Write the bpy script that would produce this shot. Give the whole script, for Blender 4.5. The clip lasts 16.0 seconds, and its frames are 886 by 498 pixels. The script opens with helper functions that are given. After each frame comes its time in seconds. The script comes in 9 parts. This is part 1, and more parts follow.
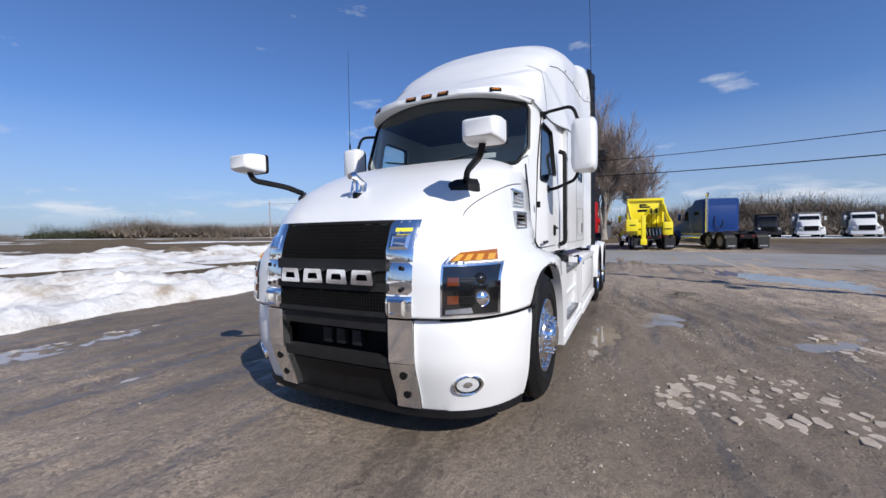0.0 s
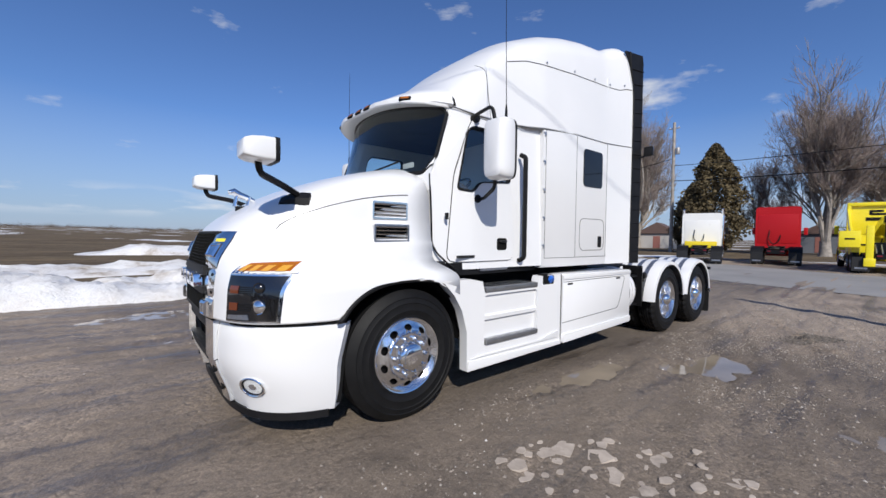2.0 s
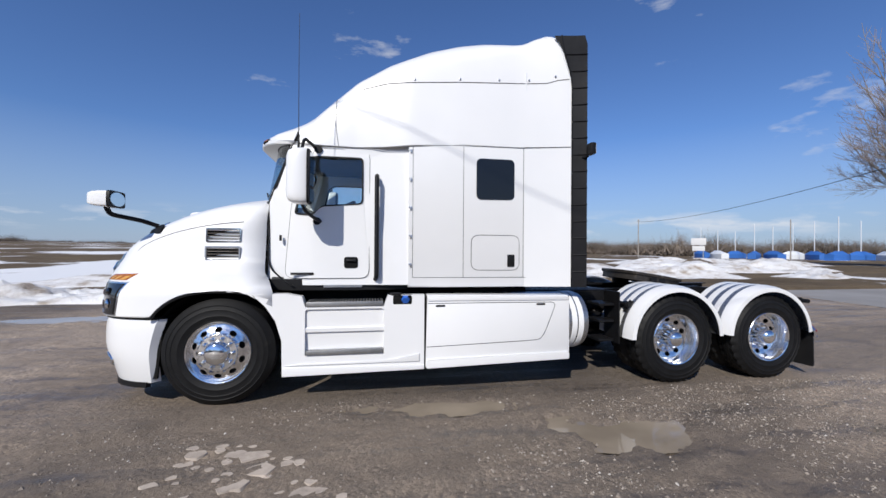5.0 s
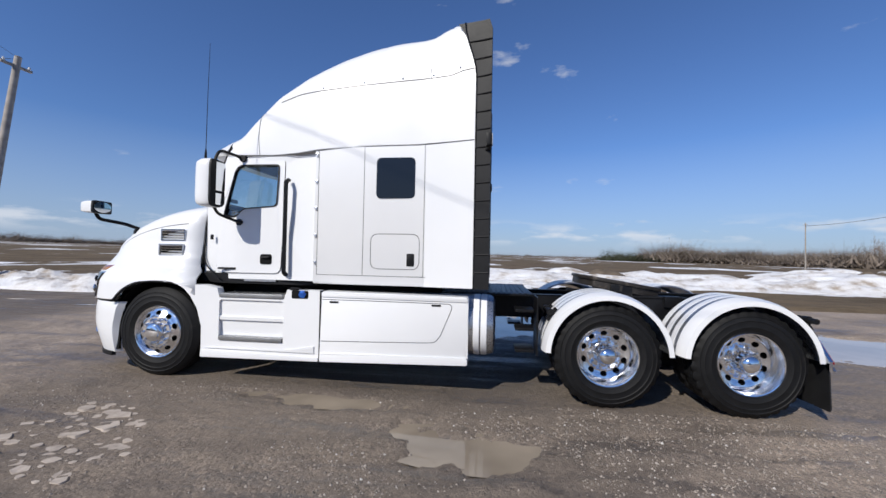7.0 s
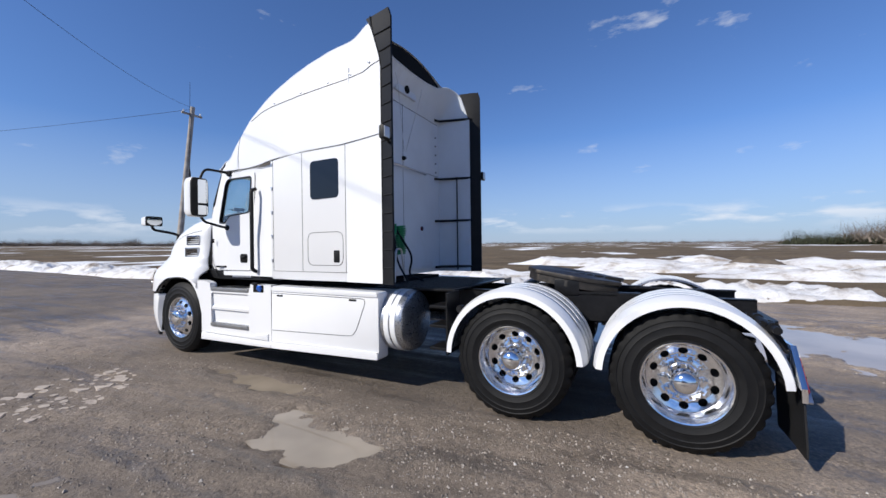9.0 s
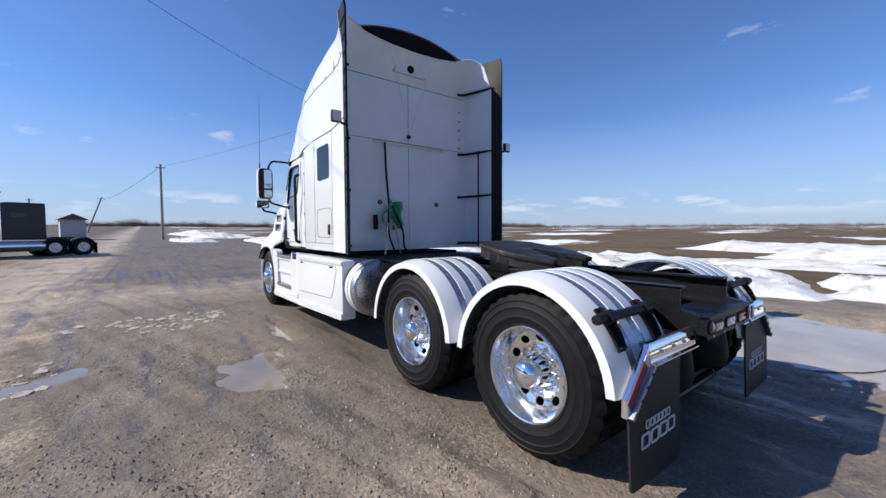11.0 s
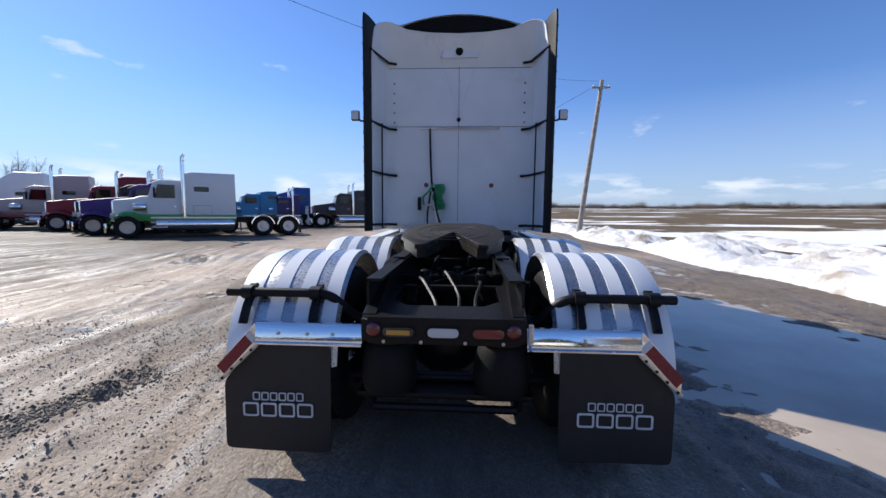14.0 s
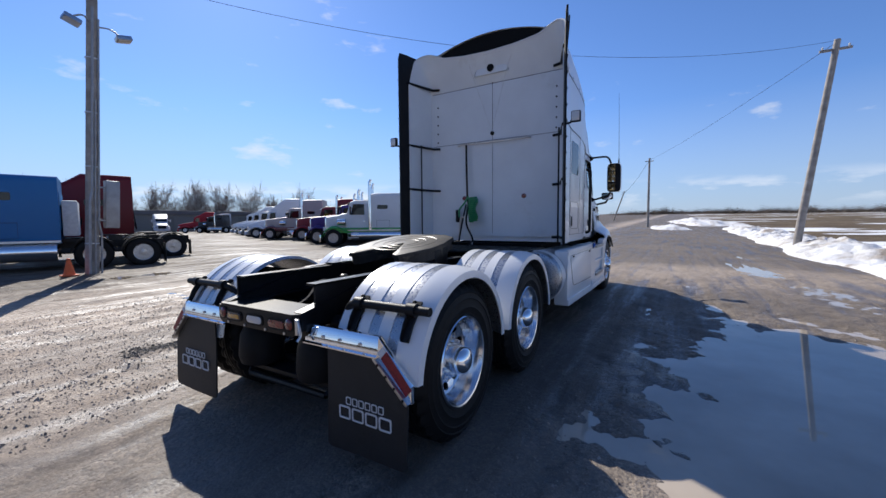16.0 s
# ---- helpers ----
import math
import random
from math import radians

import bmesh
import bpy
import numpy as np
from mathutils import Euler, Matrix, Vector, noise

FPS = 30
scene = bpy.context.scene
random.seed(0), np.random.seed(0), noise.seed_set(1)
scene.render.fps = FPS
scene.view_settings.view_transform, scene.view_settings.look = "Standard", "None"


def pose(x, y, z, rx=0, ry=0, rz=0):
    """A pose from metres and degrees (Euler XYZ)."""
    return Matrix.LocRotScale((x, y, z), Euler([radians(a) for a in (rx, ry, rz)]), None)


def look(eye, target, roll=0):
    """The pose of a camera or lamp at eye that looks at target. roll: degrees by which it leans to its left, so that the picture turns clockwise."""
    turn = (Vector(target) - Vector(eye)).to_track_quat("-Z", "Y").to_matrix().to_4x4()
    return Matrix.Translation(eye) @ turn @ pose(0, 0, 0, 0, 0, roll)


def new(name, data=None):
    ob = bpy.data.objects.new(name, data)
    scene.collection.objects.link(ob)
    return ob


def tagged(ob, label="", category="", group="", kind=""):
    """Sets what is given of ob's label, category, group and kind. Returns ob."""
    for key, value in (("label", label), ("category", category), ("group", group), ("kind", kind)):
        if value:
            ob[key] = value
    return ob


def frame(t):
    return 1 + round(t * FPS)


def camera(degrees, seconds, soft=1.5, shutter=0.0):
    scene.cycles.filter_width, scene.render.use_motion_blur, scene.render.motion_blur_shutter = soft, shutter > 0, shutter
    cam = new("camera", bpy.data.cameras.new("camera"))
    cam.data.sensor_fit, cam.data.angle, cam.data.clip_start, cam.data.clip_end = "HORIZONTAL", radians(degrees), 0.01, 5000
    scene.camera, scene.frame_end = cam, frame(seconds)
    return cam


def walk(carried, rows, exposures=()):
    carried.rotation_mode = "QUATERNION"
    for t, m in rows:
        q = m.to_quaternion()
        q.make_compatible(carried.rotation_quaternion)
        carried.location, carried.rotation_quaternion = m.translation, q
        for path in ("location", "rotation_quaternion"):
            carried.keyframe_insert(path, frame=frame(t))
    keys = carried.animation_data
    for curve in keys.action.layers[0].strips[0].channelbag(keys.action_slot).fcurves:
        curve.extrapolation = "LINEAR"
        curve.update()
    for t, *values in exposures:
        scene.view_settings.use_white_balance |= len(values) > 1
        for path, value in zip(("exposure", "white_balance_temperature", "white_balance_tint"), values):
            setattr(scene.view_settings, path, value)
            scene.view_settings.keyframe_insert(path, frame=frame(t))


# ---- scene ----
cam = camera(97.8, 16.0)
METRES, EYE, TILT, LEAN, TURN = 19.15, 1.405, 0.0, 0.0, -63.8
ROWS = [
    (0.0, 0.0, 0.0, 0.0, -0.05, -2.6, 1.07),
    (0.5, 0.0307, 0.0044, 0.0024, 6.12, -2.24, 0.69),
    (1.0, 0.0627, 0.0073, 0.0035, 12.25, -1.97, 0.22),
    (1.5, 0.0917, 0.0193, 0.0037, 18.45, -1.93, -0.26),
    (2.0, 0.1226, 0.0297, 0.0032, 24.25, -1.88, -0.69),
    (2.5, 0.151, 0.0436, 0.0031, 29.58, -1.77, -0.84),
    (3.0, 0.1778, 0.0596, 0.0053, 34.47, -1.43, -0.88),
    (5.5, 0.2891, 0.1686, 0.0061, 57.9, 0.61, -0.42),
    (6.0, 0.305, 0.1952, 0.0059, 61.98, 0.73, -0.59),
    (6.5, 0.3137, 0.2262, 0.0049, 66.32, 0.97, -0.89),
    (7.0, 0.3273, 0.2553, 0.0028, 70.88, 1.22, -1.1),
    (7.5, 0.3344, 0.2856, 0.001, 75.51, 1.17, -0.72),
    (8.0, 0.339, 0.3156, 0.0028, 80.15, 0.76, 0.05),
    (8.5, 0.3438, 0.3459, 0.0039, 85.19, 0.33, 0.66),
    (9.0, 0.3432, 0.3766, 0.0047, 90.62, -0.06, 0.72),
    (11.5, 0.3059, 0.5291, -0.0023, 122.85, -3.09, 0.34),
    (12.0, 0.2897, 0.5565, -0.0018, 129.68, -3.61, 0.35),
    (12.5, 0.267, 0.576, -0.0028, 136.78, -4.07, 0.17),
    (13.0, 0.2453, 0.5958, -0.0028, 143.83, -4.59, 0.18),
    (13.5, 0.2212, 0.6124, -0.0027, 150.52, -5.02, -0.03),
    (14.0, 0.1938, 0.6236, -0.0007, 156.91, -5.42, -0.52),
    (14.5, 0.167, 0.638, -0.0021, 163.45, -5.79, -0.81),
    (15.0, 0.1373, 0.6457, -0.0035, 170.48, -5.72, -0.29),
    (15.5, 0.1065, 0.6539, -0.0025, 177.78, -4.98, 0.44),
    (16.0, 0.076, 0.6584, 0.0003, 184.83, -3.84, 0.46),
]
walk(cam, [(t, pose(-3.287, -1.843, EYE, TILT, LEAN, TURN) @ pose(METRES * x, METRES * y, METRES * z, 90 + pitch, roll, yaw)) for t, x, y, z, yaw, pitch, roll in ROWS],
     [(0.0, 0.04), (3.0, -0.07), (7.0, -0.05), (8.5, 0.08), (9.0, 0.12), (11.5, 0.32), (13.0, 0.45), (16.0, 0.27)])

# ---------------------------------------------------------------- world, sun
SUN_EL, SUN_AZ = radians(37.0), math.atan2(-0.86, -0.51)   # elevation; bearing of the sun in plan
world = bpy.data.worlds.new("world")
scene.world = world
world.use_nodes = True
wn, wl = world.node_tree.nodes, world.node_tree.links
sky = wn.new("ShaderNodeTexSky")
sky.sky_type, sky.sun_disc, sky.sun_elevation = "NISHITA", False, SUN_EL
sky.sun_rotation = math.pi / 2 - SUN_AZ
sky.air_density, sky.dust_density, sky.ozone_density = 1.0, 0.15, 2.4
rich = wn.new("ShaderNodeMix")
rich.data_type, rich.blend_type = "RGBA", "MULTIPLY"
rich.inputs[0].default_value = 1.0
rich.inputs[7].default_value = (0.67, 0.885, 1.28, 1)
wl.new(sky.outputs[0], rich.inputs[6])
# pale haze along the horizon
tg_, sp_, hz_, hm_ = (wn.new("ShaderNode" + k) for k in ("TexCoord", "SeparateXYZ", "ValToRGB", "Mix"))
wl.new(tg_.outputs["Generated"], sp_.inputs[0])
wl.new(sp_.outputs[2], hz_.inputs[0])
hz_.color_ramp.elements[0].color, hz_.color_ramp.elements[1].color = (0.8, 0.8, 0.8, 1), (0, 0, 0, 1)
hz_.color_ramp.elements[1].position = 0.26
hm_.data_type = "RGBA"
hm_.inputs[7].default_value = (3.7, 4.6, 6.4, 1)
wl.new(hz_.outputs[0], hm_.inputs[0])
wl.new(rich.outputs[2], hm_.inputs[6])
# a few small fair-weather clouds, thicker towards the horizon
tc_, mp_, cl_, cr_, mx_ = (wn.new("ShaderNode" + k) for k in ("TexCoord", "Mapping", "TexNoise", "ValToRGB", "Mix"))
mp_.inputs["Scale"].default_value = (2.2, 2.2, 6.5)
wl.new(tc_.outputs["Generated"], mp_.inputs[0])
wl.new(mp_.outputs[0], cl_.inputs["Vector"])
cl_.inputs["Scale"].default_value, cl_.inputs["Detail"].default_value, cl_.inputs["Roughness"].default_value = 1.9, 7.0, 0.56
cr_.color_ramp.elements[0].position, cr_.color_ramp.elements[1].position = 0.625, 0.78
wl.new(cl_.outputs[0], cr_.inputs[0])
mx_.data_type = "RGBA"
mx_.inputs[7].default_value = (7.5, 7.8, 8.4, 1)
wl.new(cr_.outputs[0], mx_.inputs[0])
wl.new(hm_.outputs[2], mx_.inputs[6])
# a broken bank of low cloud beyond the parked row
lc_, lm_, ln_, lr_, lw_, lx_ = (wn.new("ShaderNode" + k) for k in ("TexCoord", "Mapping", "TexNoise", "ValToRGB", "Math", "Mix"))
lm_.inputs["Scale"].default_value = (5.0, 5.0, 22.0)
wl.new(lc_.outputs["Generated"], lm_.inputs[0])
wl.new(lm_.outputs[0], ln_.inputs["Vector"])
ln_.inputs["Scale"].default_value, ln_.inputs["Detail"].default_value, ln_.inputs["Roughness"].default_value = 1.3, 6.0, 0.55
lr_.color_ramp.elements[0].position, lr_.color_ramp.elements[1].position = 0.5, 0.62
lb_ = wn.new("ShaderNodeValToRGB")
for at_, v_ in ((0.03, 0.0), (0.06, 0.75), (0.1, 0.0)):
    e_ = lb_.color_ramp.elements.new(at_)
    e_.color = (v_, v_, v_, 1)
lb_.color_ramp.elements[0].color = lb_.color_ramp.elements[-1].color = (0, 0, 0, 1)
wl.new(sp_.outputs[2], lb_.inputs[0])
wl.new(ln_.outputs[0], lr_.inputs[0])
lw_.operation = "MULTIPLY"
wl.new(lr_.outputs[0], lw_.inputs[0])
wl.new(lb_.outputs[0], lw_.inputs[1])
lx_.data_type = "RGBA"
lx_.inputs[7].default_value = (8.0, 8.4, 9.2, 1)
wl.new(lw_.outputs[0], lx_.inputs[0])
wl.new(mx_.outputs[2], lx_.inputs[6])
wl.new(lx_.outputs[2], wn["Background"].inputs[0])
wn["Background"].inputs[1].default_value = 0.094
sun = new("sun", bpy.data.lights.new("sun", "SUN"))
sun.data.energy, sun.data.angle, sun.data.color = 4.9, radians(0.53), (1.0, 0.955, 0.88)
sun.matrix_world = look((0, 0, 30), (-30 * math.cos(SUN_AZ), -30 * math.sin(SUN_AZ), 30 - 30 * math.tan(SUN_EL)))

# ---------------------------------------------------------------- materials
def shader(name):
    m = bpy.data.materials.new(name)
    m.use_nodes = True
    return m, m.node_tree.nodes, m.node_tree.links, m.node_tree.nodes["Principled BSDF"]


def noise_node(n, l, scale, detail=4.0, rough=0.55, coord="Object", stretch=(1, 1, 1)):
    tc, mp, nz = n.new("ShaderNodeTexCoord"), n.new("ShaderNodeMapping"), n.new("ShaderNodeTexNoise")
    mp.inputs["Scale"].default_value = stretch
    l.new(tc.outputs[coord], mp.inputs[0])
    l.new(mp.outputs[0], nz.inputs["Vector"])
    nz.inputs["Scale"].default_value, nz.inputs["Detail"].default_value, nz.inputs["Roughness"].default_value = scale, detail, rough
    return nz


def ramp_node(n, l, source, stops):
    r = n.new("ShaderNodeValToRGB")
    e = r.color_ramp.elements
    while len(e) < len(stops):
        e.new(0.5)
    for k, (at, c) in zip(e, stops):
        k.position = at
        k.color = (*c, 1) if len(c) == 3 else c
    l.new(source, r.inputs[0])
    return r


def mix_node(n, l, fac, a, b, mode="MIX"):
    m = n.new("ShaderNodeMix")
    m.data_type, m.blend_type = "RGBA", mode
    for sock, v in ((m.inputs[0], fac), (m.inputs[6], a), (m.inputs[7], b)):
        if isinstance(v, (int, float)):
            sock.default_value = v
        elif isinstance(v, tuple):
            sock.default_value = (*v, 1)
        else:
            l.new(v, sock)
    return m.outputs[2]


def bump_node(n, l, bsdf, source, strength, distance=0.01):
    b = n.new("ShaderNodeBump")
    b.inputs["Strength"].default_value, b.inputs["Distance"].default_value = strength, distance
    l.new(source, b.inputs["Height"])
    l.new(b.outputs[0], bsdf.inputs["Normal"])
    return b


def plain(name, colour, rough=0.5, metal=0.0, grain=0.12, scale=9.0, bump=0.0, coat=0.0, fine=140.0, dirt=None, dirt_from=0.58, coord="Object"):
    """A surface of one base colour with uneven tone at two scales, optional fine relief and dirt."""
    m, n, l, p = shader(name)
    big, small = noise_node(n, l, scale, coord=coord), noise_node(n, l, fine, 2.0, coord=coord)
    lo, hi = tuple(c * (1 - grain) for c in colour), tuple(min(1, c * (1 + grain)) for c in colour)
    base = ramp_node(n, l, big.outputs[0], [(0.3, lo), (0.7, hi)]).outputs[0]
    if dirt:
        d = noise_node(n, l, scale * 0.35, 6.0, 0.7, coord=coord)
        mask = ramp_node(n, l, d.outputs[0], [(dirt_from, (0, 0, 0)), (dirt_from + 0.2, (1, 1, 1))]).outputs[0]
        base = mix_node(n, l, mask, base, dirt)
    l.new(base, p.inputs["Base Color"])
    p.inputs["Metallic"].default_value, p.inputs["Coat Weight"].default_value = metal, coat
    p.inputs["Coat Roughness"].default_value = 0.04
    r = ramp_node(n, l, small.outputs[0], [(0.3, (max(0.02, rough - 0.06),) * 3), (0.75, (min(1, rough + 0.08),) * 3)])
    l.new(r.outputs[0], p.inputs["Roughness"])
    if bump:
        bump_node(n, l, p, small.outputs[0], bump, 0.004)
    return m


def paint(name, colour, dirt=(0.42, 0.38, 0.33), dirt_from=0.66, rough=0.3):
    return plain(name, colour, rough, 0, 0.012, 2.5, 0, 0.45, 25, dirt, dirt_from)


white_paint, n_, l_, p_ = shader("white_paint")
l_.new(ramp_node(n_, l_, noise_node(n_, l_, 1.3, 3).outputs[0], [(0.3, (0.705, 0.71, 0.715)), (0.7, (0.735, 0.737, 0.74))]).outputs[0], p_.inputs["Base Color"])
p_.inputs["Roughness"].default_value, p_.inputs["Coat Weight"].default_value, p_.inputs["Coat Roughness"].default_value = 0.32, 0.3, 0.06
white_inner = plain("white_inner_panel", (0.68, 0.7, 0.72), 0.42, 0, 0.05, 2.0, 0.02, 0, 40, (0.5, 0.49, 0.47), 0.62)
black_plastic = plain("black_plastic", (0.008, 0.008, 0.009), 0.5, 0, 0.25, 8, 0.15)
grey_plastic = plain("dark_grey_plastic", (0.016, 0.016, 0.017), 0.6, 0, 0.2, 8, 0.2)
frame_black = plain("frame_black", (0.008, 0.008, 0.009), 0.38, 0, 0.3, 14, 0.2, 0, 90, (0.026, 0.023, 0.02), 0.62)
greased = plain("greased_plate", (0.03, 0.026, 0.023), 0.5, 0.4, 0.4, 12, 0.3, 0, 80, (0.2, 0.16, 0.12), 0.55)
chrome = plain("chrome", (0.86, 0.87, 0.88), 0.07, 1.0, 0.02, 5)
alloy = plain("polished_alloy", (0.8, 0.81, 0.83), 0.17, 1.0, 0.06, 18, 0.05, 0, 70)
brushed = plain("brushed_alloy", (0.55, 0.56, 0.58), 0.33, 1.0, 0.1, 10, 0.05)
rubber = plain("tyre_rubber", (0.0065, 0.0065, 0.007), 0.6, 0, 0.25, 10, 0.25, 0, 200, (0.022, 0.02, 0.018), 0.62)
dull_alloy = plain("dull_fender_alloy", (0.42, 0.43, 0.45), 0.3, 0.85, 0.15, 6, 0.05, 0, 60, (0.3, 0.29, 0.28), 0.55)
# parked trucks' wheel alloy with their shade mixed into a darker colour
yard_alloy = plain("dark_wheel_alloy", (0.42, 0.42, 0.43), 0.3, 0.9, 0.2, 12)
for m_, v_ in ((rubber, 0.3), (black_plastic, 0.2), (grey_plastic, 0.22), (frame_black, 0.3)):
    m_.node_tree.nodes["Principled BSDF"].inputs["Specular IOR Level"].default_value = v_
flap_rubber = plain("flap_rubber", (0.011, 0.011, 0.012), 0.55, 0, 0.25, 6, 0.15, 0, 120, (0.03, 0.029, 0.027), 0.58)
# near-black for dark parts and the painted shade in gaps, holes and hollows
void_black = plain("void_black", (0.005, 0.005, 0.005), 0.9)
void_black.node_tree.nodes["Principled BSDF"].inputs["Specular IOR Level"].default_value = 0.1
seat_cloth = plain("seat_cloth", (0.09, 0.09, 0.095), 0.85, 0, 0.2, 10, 0.3)
trim_grey = plain("cab_trim", (0.045, 0.045, 0.048), 0.7, 0, 0.2, 5, 0.1)
red_plain = plain("red_tape", (0.22, 0.012, 0.02), 0.4, 0, 0.3, 60)
green_hose = plain("green_hose", (0.02, 0.25, 0.09), 0.4)
yellow_label = plain("yellow_label", (0.85, 0.72, 0.04), 0.5)
blue_cap = plain("blue_cap", (0.02, 0.12, 0.5), 0.35)
letter_white = plain("letter_white", (0.6, 0.6, 0.6), 0.6)
wood_pole = plain("weathered_pole_wood", (0.3, 0.27, 0.24), 0.85, 0, 0.3, 3, 0.5, 0, 60)
steel_pole = plain("galvanised_steel", (0.33, 0.33, 0.33), 0.5, 0.4, 0.15, 4, 0.1)


def lens(name, colour, rough=0.12, glow=0.0):
    m, n, l, p = shader(name)
    w = n.new("ShaderNodeTexWave")
    w.inputs["Scale"].default_value = 60
    tc = n.new("ShaderNodeTexCoord")
    l.new(tc.outputs["Object"], w.inputs["Vector"])
    r = ramp_node(n, l, w.outputs[0], [(0, tuple(c * 0.75 for c in colour)), (1, colour)])
    l.new(r.outputs[0], p.inputs["Base Color"])
    p.inputs["Roughness"].default_value, p.inputs["Coat Weight"].default_value = rough, 1.0
    p.inputs["Coat Roughness"].default_value = 0.03
    return m


amber_lens, red_lens, clear_lens = lens("amber_lens", (0.4, 0.12, 0.008)), lens("red_lens", (0.16, 0.003, 0.008)), lens("clear_lens", (0.55, 0.55, 0.55))
amber_bright = lens("amber_reflector", (0.72, 0.36, 0.05))
brown_lens = lens("dull_amber_lens", (0.14, 0.035, 0.012))
dark_lens = lens("smoked_lens", (0.008, 0.008, 0.009))
for m in (black_plastic, grey_plastic, void_black, frame_black, rubber):
    m.node_tree.nodes["Principled BSDF"].inputs["Specular IOR Level"].default_value = 0.22


def glass(name, tint, share=0.07):
    """Thin tinted pane: see-through with a mirror-like gloss that grows at grazing angles."""
    m, n, l, p = shader(name)
    n.remove(p)
    tr, gl, mx, fr = n.new("ShaderNodeBsdfTransparent"), n.new("ShaderNodeBsdfGlossy"), n.new("ShaderNodeMixShader"), n.new("ShaderNodeLayerWeight")
    tr.inputs[0].default_value, gl.inputs["Roughness"].default_value = (*tint, 1), 0.02
    fr.inputs["Blend"].default_value = 0.5
    rise, base_, sum_ = (n.new("ShaderNodeMath") for _ in range(3))
    rise.operation, base_.operation, sum_.operation = "POWER", "MULTIPLY", "ADD"
    l.new(fr.outputs["Facing"], rise.inputs[0])
    rise.inputs[1].default_value = 4.0
    l.new(rise.outputs[0], base_.inputs[0])
    base_.inputs[1].default_value = 0.9
    l.new(base_.outputs[0], sum_.inputs[0])
    sum_.inputs[1].default_value = share
    l.new(sum_.outputs[0], mx.inputs[0])
    l.new(tr.outputs[0], mx.inputs[1])
    l.new(gl.outputs[0], mx.inputs[2])
    l.new(mx.outputs[0], n["Material Output"].inputs[0])
    return m


screen_glass = glass("windscreen_glass", (0.74, 0.83, 0.81))
side_glass = glass("side_glass", (0.93, 0.97, 0.97))
m_, n_, l_, p_ = shader("privacy_glass")
p_.inputs["Base Color"].default_value, p_.inputs["Roughness"].default_value = (0.008, 0.009, 0.011, 1), 0.03
privacy_glass = m_
m_, n_, l_, p_ = shader("mirror_glass")
p_.inputs["Base Color"].default_value, p_.inputs["Metallic"].default_value, p_.inputs["Roughness"].default_value = (0.75, 0.77, 0.78, 1), 1, 0.02
mirror_glass = m_

# ---------------------------------------------------------------- mesh helpers
def box(bm, x0, x1, y0, y1, z0, z1, bev=0.0, seg=2):
    vs = [bm.verts.new((x, y, z)) for x in (x0, x1) for y in (y0, y1) for z in (z0, z1)]
    fs = [bm.faces.new([vs[i] for i in q]) for q in ((0, 1, 3, 2), (4, 6, 7, 5), (0, 4, 5, 1), (2, 3, 7, 6), (0, 2, 6, 4), (1, 5, 7, 3))]
    if bev:
        bmesh.ops.bevel(bm, geom=list({e for f in fs for e in f.edges}), offset=bev, segments=seg, profile=0.6, affect="EDGES")
    return bm


def loft(bm, loops, closed=True, cap=True):
    """Skin a row of point loops of equal length."""
    rows = [[bm.verts.new(p) for p in lp] for lp in loops]
    n = len(rows[0])
    for a, b in zip(rows, rows[1:]):
        for i in range(n if closed else n - 1):
            j = (i + 1) % n
            q = [a[i], a[j], b[j], b[i]]
            try:
                bm.faces.new(q)
            except ValueError:
                pass
    if cap and closed:
        bm.faces.new(rows[0][::-1])
        bm.faces.new(rows[-1])
    return bm


def tube(bm, path, r, n=8, cap=True):
    """A round bar along a path; r may be one radius or one for each point."""
    path = [Vector(p) for p in path]
    loops, up = [], None
    for i, p in enumerate(path):
        d = (path[min(i + 1, len(path) - 1)] - path[max(i - 1, 0)]).normalized()
        if up is None:
            up = d.orthogonal().normalized()
        up = (up - d * up.dot(d)).normalized()
        side = d.cross(up)
        rr = r[i] if isinstance(r, (list, tuple)) else r
        loops.append([p + (up * math.cos(a) + side * math.sin(a)) * rr for a in (2 * math.pi * k / n for k in range(n))])
    return loft(bm, loops, True, cap)


def bend(points, steps=5):
    """Rounds the corners of a path."""
    pts = [Vector(p) for p in points]
    out = [pts[0]]
    for a, b, c in zip(pts, pts[1:], pts[2:]):
        k = min((b - a).length, (c - b).length) * 0.4
        p, q = b + (a - b).normalized() * k, b + (c - b).normalized() * k
        out += [p.lerp(b, t).lerp(b.lerp(q, t), t) for t in (i / steps for i in range(steps + 1))]
    return out + [pts[-1]]


def lathe(bm, profile, n=48, at=(0, 0, 0), axis="y", closed=False, cap=True):
    """Turn a profile of (radius, along) about an axis."""
    at = Vector(at)
    def place(r, h, a):
        c, s = r * math.cos(a), r * math.sin(a)
        return at + Vector({"y": (c, h, s), "x": (h, c, s), "z": (c, s, h)}[axis])
    loops = [[place(r, h, 2 * math.pi * k / n) for k in range(n)] for r, h in profile]
    if closed:
        loops.append(loops[0])
    return loft(bm, loops, True, cap and not closed)


